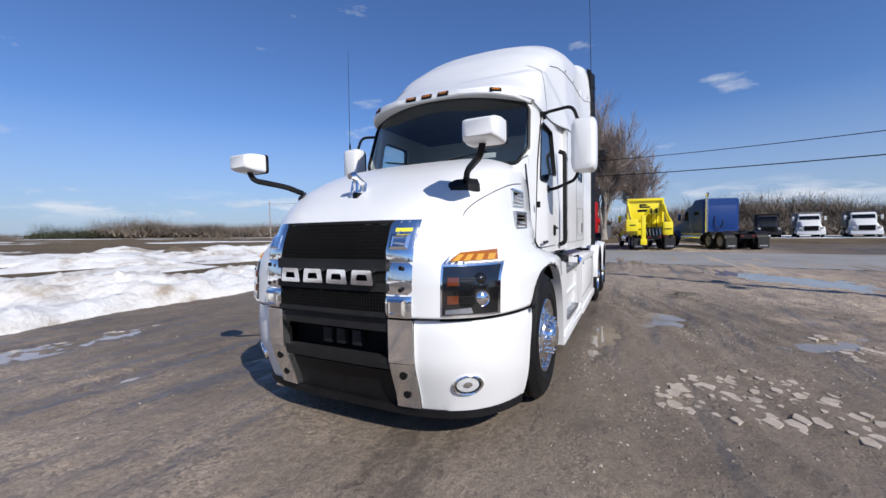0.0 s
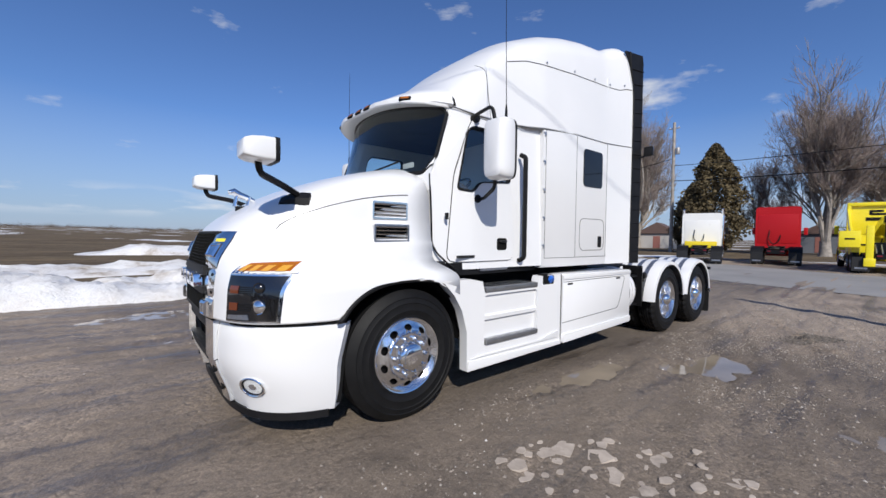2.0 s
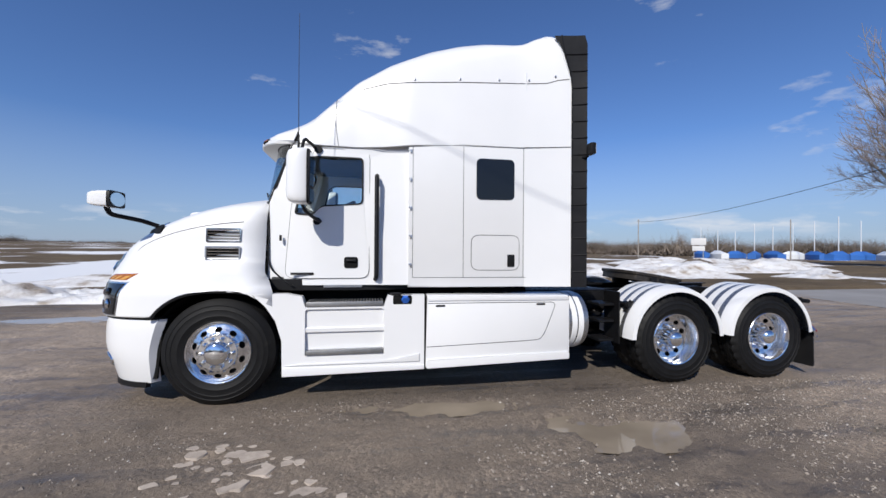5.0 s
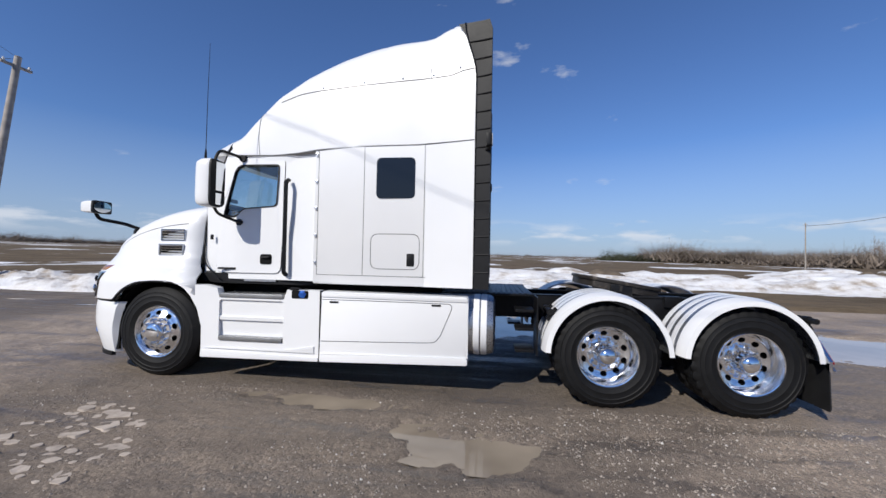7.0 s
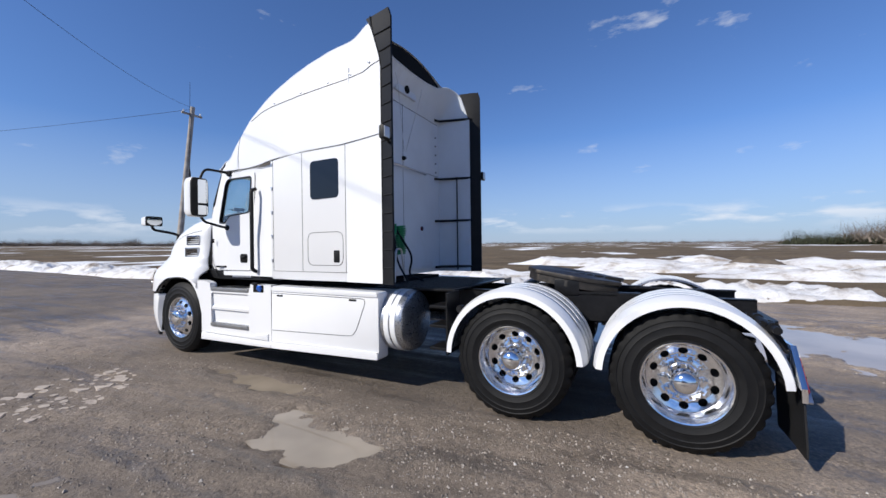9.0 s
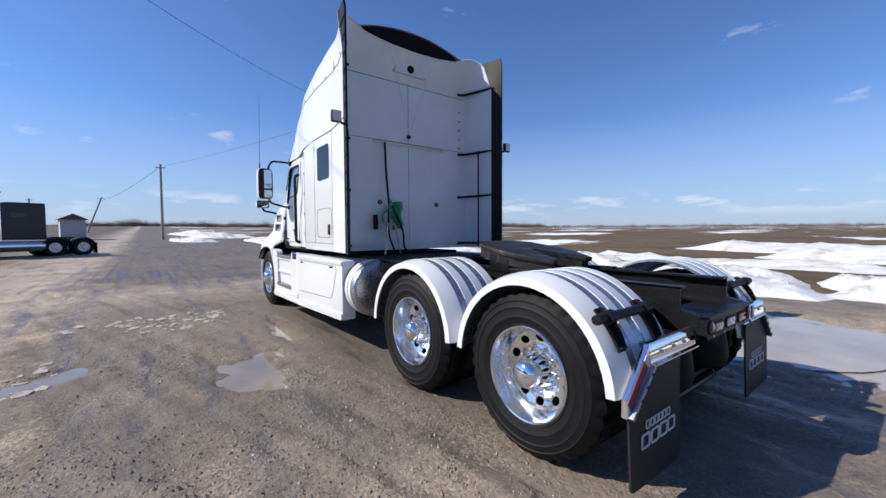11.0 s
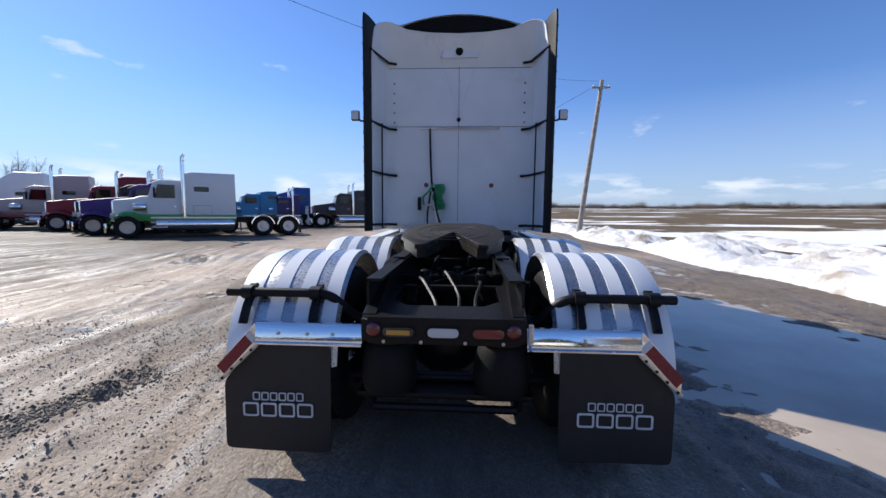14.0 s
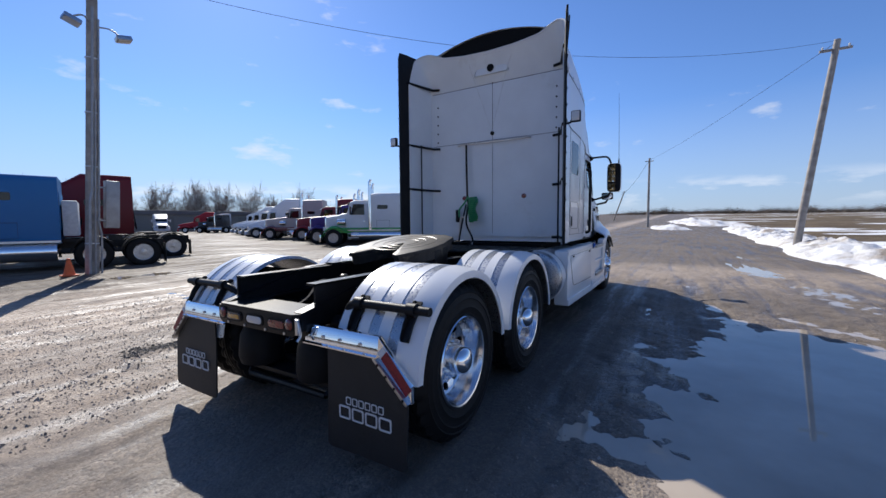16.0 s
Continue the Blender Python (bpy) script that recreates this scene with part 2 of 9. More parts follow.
def prism(bm, poly, a, b, axis="y", bev=0.0, seg=2):
    """A flat outline pulled from a to b along an axis (outline in the other two, in order)."""
    def p3(u, v, w):
        return {"y": (u, w, v), "x": (w, u, v), "z": (u, v, w)}[axis]
    lo, hi = [bm.verts.new(p3(u, v, a)) for u, v in poly], [bm.verts.new(p3(u, v, b)) for u, v in poly]
    n = len(poly)
    fs = [bm.faces.new([lo[i], lo[(i + 1) % n], hi[(i + 1) % n], hi[i]]) for i in range(n)]
    fs += [bm.faces.new(lo[::-1]), bm.faces.new(hi)]
    if bev:
        bmesh.ops.bevel(bm, geom=list({e for f in fs[-2:] for e in f.edges}), offset=bev, segments=seg, profile=0.6, affect="EDGES")
    return bm


def holed(bm, outer, inner, a, b, axis="y"):
    """A plate with a hole; both outlines have as many points."""
    def p3(u, v, w):
        return {"y": (u, w, v), "x": (w, u, v), "z": (u, v, w)}[axis]
    ring = [[bm.verts.new(p3(u, v, w)) for u, v in o] for o, w in ((outer, a), (inner, a), (inner, b), (outer, b))]
    n = len(outer)
    for k in range(4):
        r, s = ring[k], ring[(k + 1) % 4]
        for i in range(n):
            bm.faces.new([r[i], r[(i + 1) % n], s[(i + 1) % n], s[i]])
    return bm


def rounded(poly, r, n=4):
    """Rounds the corners of a flat outline."""
    out = []
    m = len(poly)
    for i in range(m):
        p, c, q = (Vector((*poly[(i + k) % m], 0)) for k in (-1, 0, 1))
        k = min(r, (p - c).length * 0.49, (q - c).length * 0.49)
        a, b = c + (p - c).normalized() * k, c + (q - c).normalized() * k
        for t in (j / n for j in range(n + 1)):
            v = a.lerp(c, t).lerp(c.lerp(b, t), t)
            out.append((v.x, v.y))
    return out


def finish(name, bm, mat, smooth=38.0):
    bmesh.ops.remove_doubles(bm, verts=bm.verts, dist=0.0002)
    bmesh.ops.recalc_face_normals(bm, faces=bm.faces)
    me = bpy.data.meshes.new(name)
    bm.to_mesh(me)
    bm.free()
    me.materials.append(mat)
    if smooth:
        me.polygons.foreach_set("use_smooth", [True] * len(me.polygons))
        me.set_sharp_from_angle(angle=radians(smooth))
    return me


def part(name, bm, mat, parent=None, label="", smooth=38.0):
    """One mesh object under a thing or under a part."""
    ob = new(name, finish(name, bm, mat, smooth))
    if parent:
        ob.parent = parent
    if label:
        ob["label"] = label
    return ob


def thing(name, label, category, group="", at=None):
    ob = new(name)
    ob.empty_display_size = 0.2
    if at is not None:
        ob.matrix_basis = at
    return tagged(ob, label, category, group)


def again(ob, m, parent=None):
    """Another object on the same mesh (one part repeated), at the pose m."""
    o = ob.copy()
    scene.collection.objects.link(o)
    o.parent = parent if parent else ob.parent
    o.matrix_basis = m
    return o


def smoothstep(a, b, x):
    t = min(1, max(0, (x - a) / (b - a)))
    return t * t * (3 - 2 * t)


def table(pairs, x):
    """Values between given stations, joined smoothly."""
    if x <= pairs[0][0]:
        return pairs[0][1]
    for (a, u), (b, v) in zip(pairs, pairs[1:]):
        if x <= b:
            return u + (v - u) * (x - a) / (b - a)
    return pairs[-1][1]


RISE = [(0, 0), (42, 0), (60, 0.25), (72, 0.34), (82, 0.42), (105, 0.67), (125, 0.8), (145, 0.92), (165, 1.0), (178, 1.15), (190, 1.1), (203, 0.55), (220, 0), (360, 0)]


def ground_z(x, y=0.0):
    """The yard falls a little from the truck's front axle to its tail; the fields round it rise gently, by up to a degree."""
    u, v = x - 2.0, y + 3.0
    out = max(0.0, math.hypot(u, v) - 16.0)
    slope = math.tan(radians(table(RISE, math.degrees(math.atan2(v, u)) % 360.0)))
    return -0.009 * min(9.0, max(-2.0, x)) + 0.002 + slope * out * out / (out + 20.0)

# ---------------------------------------------------------------- the white tractor
def tyre_mesh(lugs):
    """Radial truck tyre, outer face at y = 0, width 0.28 inwards; lugs: open-shoulder drive tread."""
    bm = bmesh.new()
    R, n = 0.53, 96
    prof = [(0.29, 0.035), (0.3, 0.014), (0.318, 0.006), (0.322, 0.01), (0.36, 0.0), (0.366, -0.003), (0.372, 0.0), (0.42, -0.001), (0.426, -0.005), (0.434, -0.001), (0.462, 0.004), (0.468, 0.0), (0.474, 0.007), (0.505, 0.022), (0.524, 0.045)]
    ribs = []
    for k in range(5):
        a = 0.05 + k * 0.038
        ribs += [(R, a), (R, a + 0.028), (R - 0.013, a + 0.0285), (R - 0.013, a + 0.0375)]
    prof = prof + ribs[:-2] + [(0.524, 0.235), (0.505, 0.258), (0.475, 0.272), (0.36, 0.28), (0.305, 0.268), (0.29, 0.245)]
    loops = []
    for i, (r, h) in enumerate(prof):
        lp = []
        for k in range(n):
            a = 2 * math.pi * k / n
            rr = r
            if lugs and r > 0.5 and (k % 3) == 0 and not 0.1 < h < 0.18:
                rr = r - 0.017
            lp.append((rr * math.cos(a), h, rr * math.sin(a)))
        loops.append(lp)
    loops.append(loops[0])
    loft(bm, loops, True, False)
    return finish("tyre", bm, rubber, 32)


def holed_disc(bm, r0, r1, depth_of, holes=10, hole=(0.5, 0.62), turn=0.0):
    """A wheel disc between two radii with round hand holes; depth_of(r) gives its dish."""
    m = 16
    ring = []
    for k in range(m):
        a = 2 * math.pi * k / m + math.pi / 4
        c, s = math.cos(a), math.sin(a)
        q = 1 / max(abs(c), abs(s))
        ring.append(((c * q, s * q), (c * hole[0], s * hole[1])))
    def place(u, v, lift):
        a = turn + 2 * math.pi * (i + 0.5 + u * 0.5) / holes
        r = (r0 + r1) / 2 + v * (r1 - r0) / 2
        return (r * math.cos(a), depth_of(r) + lift, r * math.sin(a))
    for i in range(holes):
        o = [bm.verts.new(place(*p, 0)) for p, _ in ring]
        h = [bm.verts.new(place(*q, 0)) for _, q in ring]
        d = [bm.verts.new(place(q[0] * 0.95, q[1] * 0.95, 0.022)) for _, q in ring]
        for a, b in ((o, h), (h, d)):
            for k in range(m):
                bm.faces.new([a[k], a[(k + 1) % m], b[(k + 1) % m], b[k]])
    bmesh.ops.remove_doubles(bm, verts=bm.verts, dist=0.0005)


def disc_wheel_meshes(front):
    """Polished ten-hole disc wheel, outer rim at y = 0.01."""
    bm = bmesh.new()
    if front:
        dish = lambda r: 0.005 + 0.03 * smoothstep(0.2, 0.27, r) - 0.0 * r
        lathe(bm, [(0.306, 0.03), (0.309, 0.012), (0.302, 0.004), (0.292, 0.008), (0.284, 0.04), (0.272, 0.036)], 60, cap=False)
        holed_disc(bm, 0.185, 0.272, dish, 10, (0.5, 0.55))
        lathe(bm, [(0.185, dish(0.185)), (0.178, -0.006), (0.12, -0.008), (0.118, -0.02)], 60, cap=False)
    else:
        dish = lambda r: 0.17 - 0.025 * smoothstep(0.18, 0.26, r)
        lathe(bm, [(0.306, 0.03), (0.309, 0.012), (0.302, 0.004), (0.292, 0.008), (0.284, 0.03), (0.274, 0.06), (0.268, 0.1), (0.262, 0.135), (0.258, dish(0.258))], 60, cap=False)
        holed_disc(bm, 0.165, 0.258, dish, 10, (0.5, 0.58))
        lathe(bm, [(0.165, dish(0.165)), (0.16, 0.166), (0.11, 0.164)], 60, cap=False)
    rim = finish("wheel", bm, alloy, 40)
    bm = bmesh.new()
    if front:
        lathe(bm, [(0.118, -0.01), (0.112, -0.045), (0.095, -0.062), (0.088, -0.064), (0.086, -0.075), (0.07, -0.082), (0.03, -0.086), (0.001, -0.087)], 40)
    else:
        lathe(bm, [(0.115, 0.165), (0.105, 0.1), (0.098, 0.05), (0.094, 0.02), (0.08, -0.01), (0.05, -0.028), (0.02, -0.034), (0.001, -0.035)], 40)
    cap = finish("hub_cap", bm, chrome)
    bm = bmesh.new()
    y = 0.002 if front else 0.166
    lathe(bm, [(0.021, y), (0.021, y - 0.012), (0.016, y - 0.018), (0.016, y - 0.05), (0.012, y - 0.058), (0.001, y - 0.06)], 10)
    nut = finish("lug_nut", bm, chrome)
    bm = bmesh.new()
    y = 0.07 if front else 0.225
    lathe(bm, [(0.245, y + 0.1), (0.245, y), (0.08, y + 0.005), (0.08, y + 0.1)], 32)
    drum = finish("brake_drum", bm, frame_black)
    return rim, cap, nut, drum


TYRES = {True: tyre_mesh(False), False: tyre_mesh(True)}
WHEELS = {True: disc_wheel_meshes(True), False: disc_wheel_meshes(False)}


def add_wheel(truck, x, y, z, side, front, inner=False):
    """side: -1 on the driver's side, +1 on the other."""
    rim, cap, nut, drum = WHEELS[front]
    hub = new("wheel", rim)
    hub.parent = truck
    hub.matrix_basis = Matrix.Translation((x, y, z)) @ (Matrix() if side < 0 else Matrix.Rotation(math.pi, 4, "Z"))
    items = [("tyre", TYRES[front])]
    if not inner:
        items += [("hub_cap", cap), ("brake_drum", drum)]
    for nm, me in items:
        o = new(nm, me)
        o.parent = hub
    if not inner:
        r = 0.145 if front else 0.14
        for k in range(10):
            a = 2 * math.pi * k / 10
            o = new("lug_nut", nut)
            o.parent = hub
            o.matrix_basis = Matrix.Translation((r * math.cos(a), 0, r * math.sin(a)))
    return hub


truck = thing("tractor_unit", "white sleeper-cab tractor unit with chrome grille, parked on the wet yard", "truck")
FX, R1, R2 = -0.01, 5.055, 6.385
FZ = ground_z(FX) + 0.518
AZ = 0.53
Z1, Z2 = ground_z(R1) + 0.528, ground_z(R2) + 0.528
for s in (-1, 1):
    steer = add_wheel(truck, FX, 1.2 * s, FZ, s, True)
    steer.matrix_basis = steer.matrix_basis @ Matrix.Diagonal((0.982, 1, 0.982, 1))
    for x, z in ((R1, Z1), (R2, Z2)):
        add_wheel(truck, x, 1.215 * s, z, s, False)
        add_wheel(truck, x, 0.9 * s, z, s, False, True)

# hood: level slices, each a blunt U in plan, lower edge lifted over the wheel
NOSE = [(0.86, -1.285), (1.1, -1.285), (1.3, -1.27), (1.45, -1.225), (1.53, -1.16), (1.6, -1.075), (1.68, -0.95), (1.78, -0.77), (1.87, -0.58), (1.95, -0.37), (2.02, -0.13), (2.07, 0.08), (2.115, 0.31)]
WIDE = [(0.86, 1.235), (1.1, 1.225), (1.2, 1.19), (1.32, 1.06), (1.42, 0.985), (1.6, 0.955), (1.74, 0.945), (1.84, 0.93), (1.92, 0.9), (1.99, 0.84), (2.05, 0.7), (2.115, 0.45)]
BLUNT = [(0.86, 4.0), (1.2, 3.8), (1.45, 3.5), (1.6, 4.0), (1.75, 4.6), (1.9, 4.2), (2.115, 3.2)]
REAR = 0.36


def hood_edge(x):
    """Lower edge of the hood: level at the nose, an arch over the front wheel."""
    if x < -0.6:
        return 0.875
    d = (x - FX) / 0.65
    if abs(d) < 1:
        return max(0.875, AZ + 0.59 * (1 - abs(d) ** 2.6) ** 0.42)
    return 0.9


def hood_point(z, v):
    """v from -1 (driver's side, at the cab) over 0 (nose) to 1."""
    xf, w, n = table(NOSE, z), table(WIDE, z), table(BLUNT, z)
    a = v * math.pi / 2
    y = w * math.copysign(abs(math.sin(a)) ** (2 / n), v)
    x = REAR - (REAR - xf) * abs(math.cos(a)) ** (2 / n)
    flare = max(0.0, abs(y) - 1.0) * smoothstep(-0.25, 0.3, x) * smoothstep(1.13, 1.26, z)
    x += 0.13 * smoothstep(1.3, 1.1, z) * abs(math.sin(a)) ** 10
    return x, math.copysign(abs(y) - flare, y), z


bm = bmesh.new()
levels = [0.86 + i * (2.115 - 0.86) / 44 for i in range(45)]
loops = []
for z in levels:
    lp = []
    for k in range(97):
        x, y, zz = hood_point(z, (k - 48) / 48)
        e = hood_edge(x)
        if zz < e:
            x, y, _ = hood_point(e, (k - 48) / 48)
            zz = e
        lp.append((x, y, zz))
    loops.append(lp)
loft(bm, loops, False, False)
bmesh.ops.remove_doubles(bm, verts=bm.verts, dist=0.0005)
hood = part("hood", bm, white_paint, truck, "gloss white sloping hood", 30)
sol = hood.modifiers.new("thick", "SOLIDIFY")
sol.thickness, sol.offset = 0.02, 0
# cap of the hood's top
bm = bmesh.new()
top = [hood_point(2.115, (k - 48) / 48) for k in range(97)]
bm.faces.new([bm.verts.new(p) for p in top])
part("hood_top", bm, white_paint, truck)
# raised centre panel with its two crease lines
for s in (-1, 1):
    bm = bmesh.new()
    pts = []
    for i in range(30):
        t = i / 29
        z = 1.5 + 0.31 * t ** 0.7
        v = s * (0.52 + 0.46 * t ** 1.2)
        x, y, zz = hood_point(z, v)
        pts.append((x - 0.006 * (1 - t), y + s * (0.004 + 0.006 * t), zz + 0.004))
    tube(bm, pts, 0.0045, 6)
    part("hood_crease", bm, trim_grey, truck)
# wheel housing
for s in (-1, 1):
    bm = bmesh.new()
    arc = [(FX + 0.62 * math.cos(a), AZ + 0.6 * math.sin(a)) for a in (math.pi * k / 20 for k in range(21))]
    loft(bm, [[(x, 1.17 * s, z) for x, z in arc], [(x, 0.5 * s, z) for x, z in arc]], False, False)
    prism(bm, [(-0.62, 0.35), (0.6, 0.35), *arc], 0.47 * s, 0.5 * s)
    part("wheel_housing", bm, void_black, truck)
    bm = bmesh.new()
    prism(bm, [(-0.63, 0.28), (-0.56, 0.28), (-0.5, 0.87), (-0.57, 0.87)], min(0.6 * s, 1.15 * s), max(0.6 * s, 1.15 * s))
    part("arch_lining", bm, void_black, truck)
    bm = bmesh.new()
    edge = []
    for k in range(41):
        x = -0.62 + k * 1.06 / 40
        e = hood_edge(x)
        w = table(WIDE, e) - 0.012
        edge.append((x, w * s, e - 0.006))
    tube(bm, edge, 0.016, 6)
    part("arch_trim", bm, black_plastic, truck)

# bumper: two white ends, chrome uprights, dark middle
def bumper_point(z, v):
    n = 4.0
    lean = 0.1 * smoothstep(0.62, 0.24, z)
    w, xf, xr = 1.235 - 0.02 * smoothstep(0.5, 0.24, z), -1.27 + lean, 0.36
    a = v * math.pi / 2
    return xr - (xr - xf) * abs(math.cos(a)) ** (2 / n), w * math.copysign(abs(math.sin(a)) ** (2 / n), v), z


def bumper_v(y):
    return 2 / math.pi * math.asin((min(1, abs(y) / 1.235)) ** 2)


def bumper_strip(bm, y0, y1, z0, z1, out=0.0, thick=0.05, n=14, m=10):
    """A piece of the bumper between two distances from the middle and two heights."""
    s = 1 if y0 + y1 > 0 else -1
    v0, v1 = (s * bumper_v(y0), s * bumper_v(y1))
    outer = [[bumper_point(z0 + (z1 - z0) * j / m, v0 + (v1 - v0) * i / n) for i in range(n + 1)] for j in range(m + 1)]
    def push(p, d):
        l = math.hypot(p[0] - 0.2, p[1])
        return ((p[0] - 0.2) * (1 + d / l) + 0.2, p[1] * (1 + d / l), p[2])
    a = [[push(p, out) for p in r] for r in outer]
    b = [[push(p, out - thick) for p in r] for r in outer]
    loops = [ra + rb[::-1] for ra, rb in zip(a, b)]
    loft(bm, loops, True, True)


for s in (-1, 1):
    bm = bmesh.new()
    v0 = s * bumper_v(0.625)
    loops = []
    for j in range(13):
        z = 0.245 + (0.852 - 0.245) * j / 12
        v1 = s * (0.737 + 0.062 * (z - 0.27) / 0.57)
        row = [bumper_point(z, v0 + (v1 - v0) * i / 24) for i in range(25)]
        pinch = 0.02 * (abs(j - 6) / 6) ** 6
        row = [(x + pinch * (1 if x < -1.1 else 0.3), y * (1 - pinch * 0.7), z) for x, y, z in row]
        inn = [(x + 0.06, y * 0.955, z) for x, y, z in row]
        loops.append(row + inn[::-1])
    loft(bm, loops, True, True)
    end = part("bumper_end", bm, white_paint, truck, "gloss white bumper corner with round fog lamp")
    bm = bmesh.new()
    lathe(bm, [(0.074, 0.02), (0.074, -0.004), (0.069, -0.008), (0.066, -0.004), (0.064, 0.015)], 32, axis="x", cap=False)
    lathe(bm, [(0.066, 0.0), (0.05, 0.02), (0.02, 0.04), (0.001, 0.042)], 32, axis="x", cap=False)
    fog = part("fog_lamp", bm, plain("lamp_reflector", (0.5, 0.51, 0.53), 0.08, 1.0), end, "chrome-rimmed round fog lamp")
    px, py, pz = bumper_point(0.44, s * bumper_v(0.92))
    fog.matrix_basis = pose(px - 0.001, py, pz) @ Matrix.Rotation(s * radians(-36), 4, "Z") @ Matrix.Rotation(radians(-16), 4, "Y") @ Matrix.Diagonal((1, 1.25, 0.92, 1))
    bm = bmesh.new()
    lathe(bm, [(0.08, 0.012), (0.08, -0.006), (0.075, -0.011), (0.067, -0.006), (0.066, 0.01)], 32, axis="x", cap=False)
    part("rim", bm, chrome, fog)
    bm = bmesh.new()
    lathe(bm, [(0.068, 0.004), (0.068, -0.003), (0.061, -0.003), (0.061, 0.004)], 32, axis="x", cap=False)
    part("gasket", bm, void_black, fog)
    bm = bmesh.new()
    lathe(bm, [(0.026, 0.03), (0.024, -0.002), (0.012, -0.006), (0.001, -0.007)], 20, axis="x")
    part("bulb_cap", bm, chrome, fog)
    bm = bmesh.new()
    lathe(bm, [(0.066, 0.0), (0.045, -0.008), (0.001, -0.012)], 32, axis="x")
    part("lamp_lens", bm, glass("fog_glass", (0.97, 0.98, 0.99)), fog).visible_shadow = False
    # chrome uprights in two pieces, with towing holes in the lower
    for z0, z1, d in ((0.585, 0.86, 0.028), (0.262, 0.578, 0.018)):
        bm = bmesh.new()
        bumper_strip(bm, 0.455 * s, 0.622 * s, z0, z1, d, 0.05)
        up = part("bumper_upright", bm, chrome, truck, "chrome bumper upright")
        if z0 < 0.5:
            for hz in (0.5, 0.36):
                bm = bmesh.new()
                x, y, z = bumper_point(hz, s * bumper_v(0.545))
                lathe(bm, [(0.026, -0.02), (0.026, 0.0), (0.018, 0.004), (0.001, 0.004)], 16, (x - 0.006, y, z), "x")
                part("tow_hole", bm, void_black, up)
    # dark strip under the lower edge
    bm = bmesh.new()
    bumper_strip(bm, 0.001 * s, 1.17 * s, 0.2, 0.25, -0.004, 0.04, 30, 2)
    part("lower_lip", bm, black_plastic, truck)
    bm = bmesh.new()
    tube(bm, [(x + 0.012, y * 0.985, 0.862) for x, y, z in [bumper_point(0.86, s * (0.27 + 0.53 * k / 30)) for k in range(31)]], 0.014, 6)
    part("seam", bm, void_black, truck)
bm = bmesh.new()
for z0, z1, d in ((0.775, 0.872, 0.01), (0.53, 0.605, 0.012)):
    for s in (-1, 1):
        bumper_strip(bm, 0.001 * s, 0.46 * s, z0, z1, d, 0.07, 8, 4)
part("bumper_bar", bm, grey_plastic, truck, "dark grey bumper crossbar")
bm = bmesh.new()
for s in (-1, 1):
    bumper_strip(bm, 0.001 * s, 0.46 * s, 0.245, 0.5, -0.03, 0.05, 8, 4)
part("air_dam", bm, black_plastic, truck)
bm = bmesh.new()
box(bm, -1.14, -1.1, -0.47, 0.47, 0.3, 0.87)
part("bumper_void", bm, void_black, truck)
for y in (-0.14, 0.0, 0.12):
    bm = bmesh.new()
    box(bm, -1.2, -1.13, y - 0.04, y + 0.04, 0.63, 0.74, 0.012)
    part("tow_block", bm, grey_plastic, truck)

# grille: cross bars, two mesh fields, chrome side pieces and emblem shapes
def nose_x(z, y):
    xf, w, n = table(NOSE, z), table(WIDE, z), table(BLUNT, z)
    return REAR - (REAR - xf) * max(0.0, 1 - (abs(y) / w) ** n) ** (1 / n)


# black sheet ahead of the hood, the grille opening's shade in its colour
bm = bmesh.new()
loft(bm, [[(nose_x(z, y) - 0.016, y, z) for y in [-0.46 + 0.92 * k / 8 for k in range(9)]] for z in [0.872 + 0.612 * k / 12 for k in range(13)]], False, False)
part("grille_void", bm, void_black, truck)
for z0, z1 in ((1.235, 1.465), (0.9, 1.035)):
    bm = bmesh.new()
    nz, ny = int((z1 - z0) / 0.022), 42
    for k in range(nz + 1):
        z = z0 + (z1 - z0) * k / nz
        tube(bm, [(nose_x(z, y) - 0.026, y, z) for y in (-0.45, -0.22, 0, 0.22, 0.45)], 0.0032, 4)
    for k in range(ny + 1):
        y = -0.45 + 0.9 * k / ny
        tube(bm, [(nose_x(z, y) - 0.026, y, z) for z in (z0, (z0 + z1) / 2, z1)], 0.0028, 4)
    part("grille_mesh", bm, void_black, truck, "fine black wire grille mesh")
for z0, z1, d in ((1.165, 1.235, 0.035), (1.035, 1.085, 0.035), (0.873, 0.905, 0.03), (1.462, 1.485, 0.02)):
    bm = bmesh.new()
    loft(bm, [[(nose_x(z0, y) - d, y, z0), (nose_x(z0, y) - d, y, z1), (nose_x(z0, y) + 0.03, y, z1), (nose_x(z0, y) + 0.03, y, z0)] for y in [-0.47 + 0.94 * k / 12 for k in range(13)]])
    part("grille_bar", bm, grey_plastic, truck)
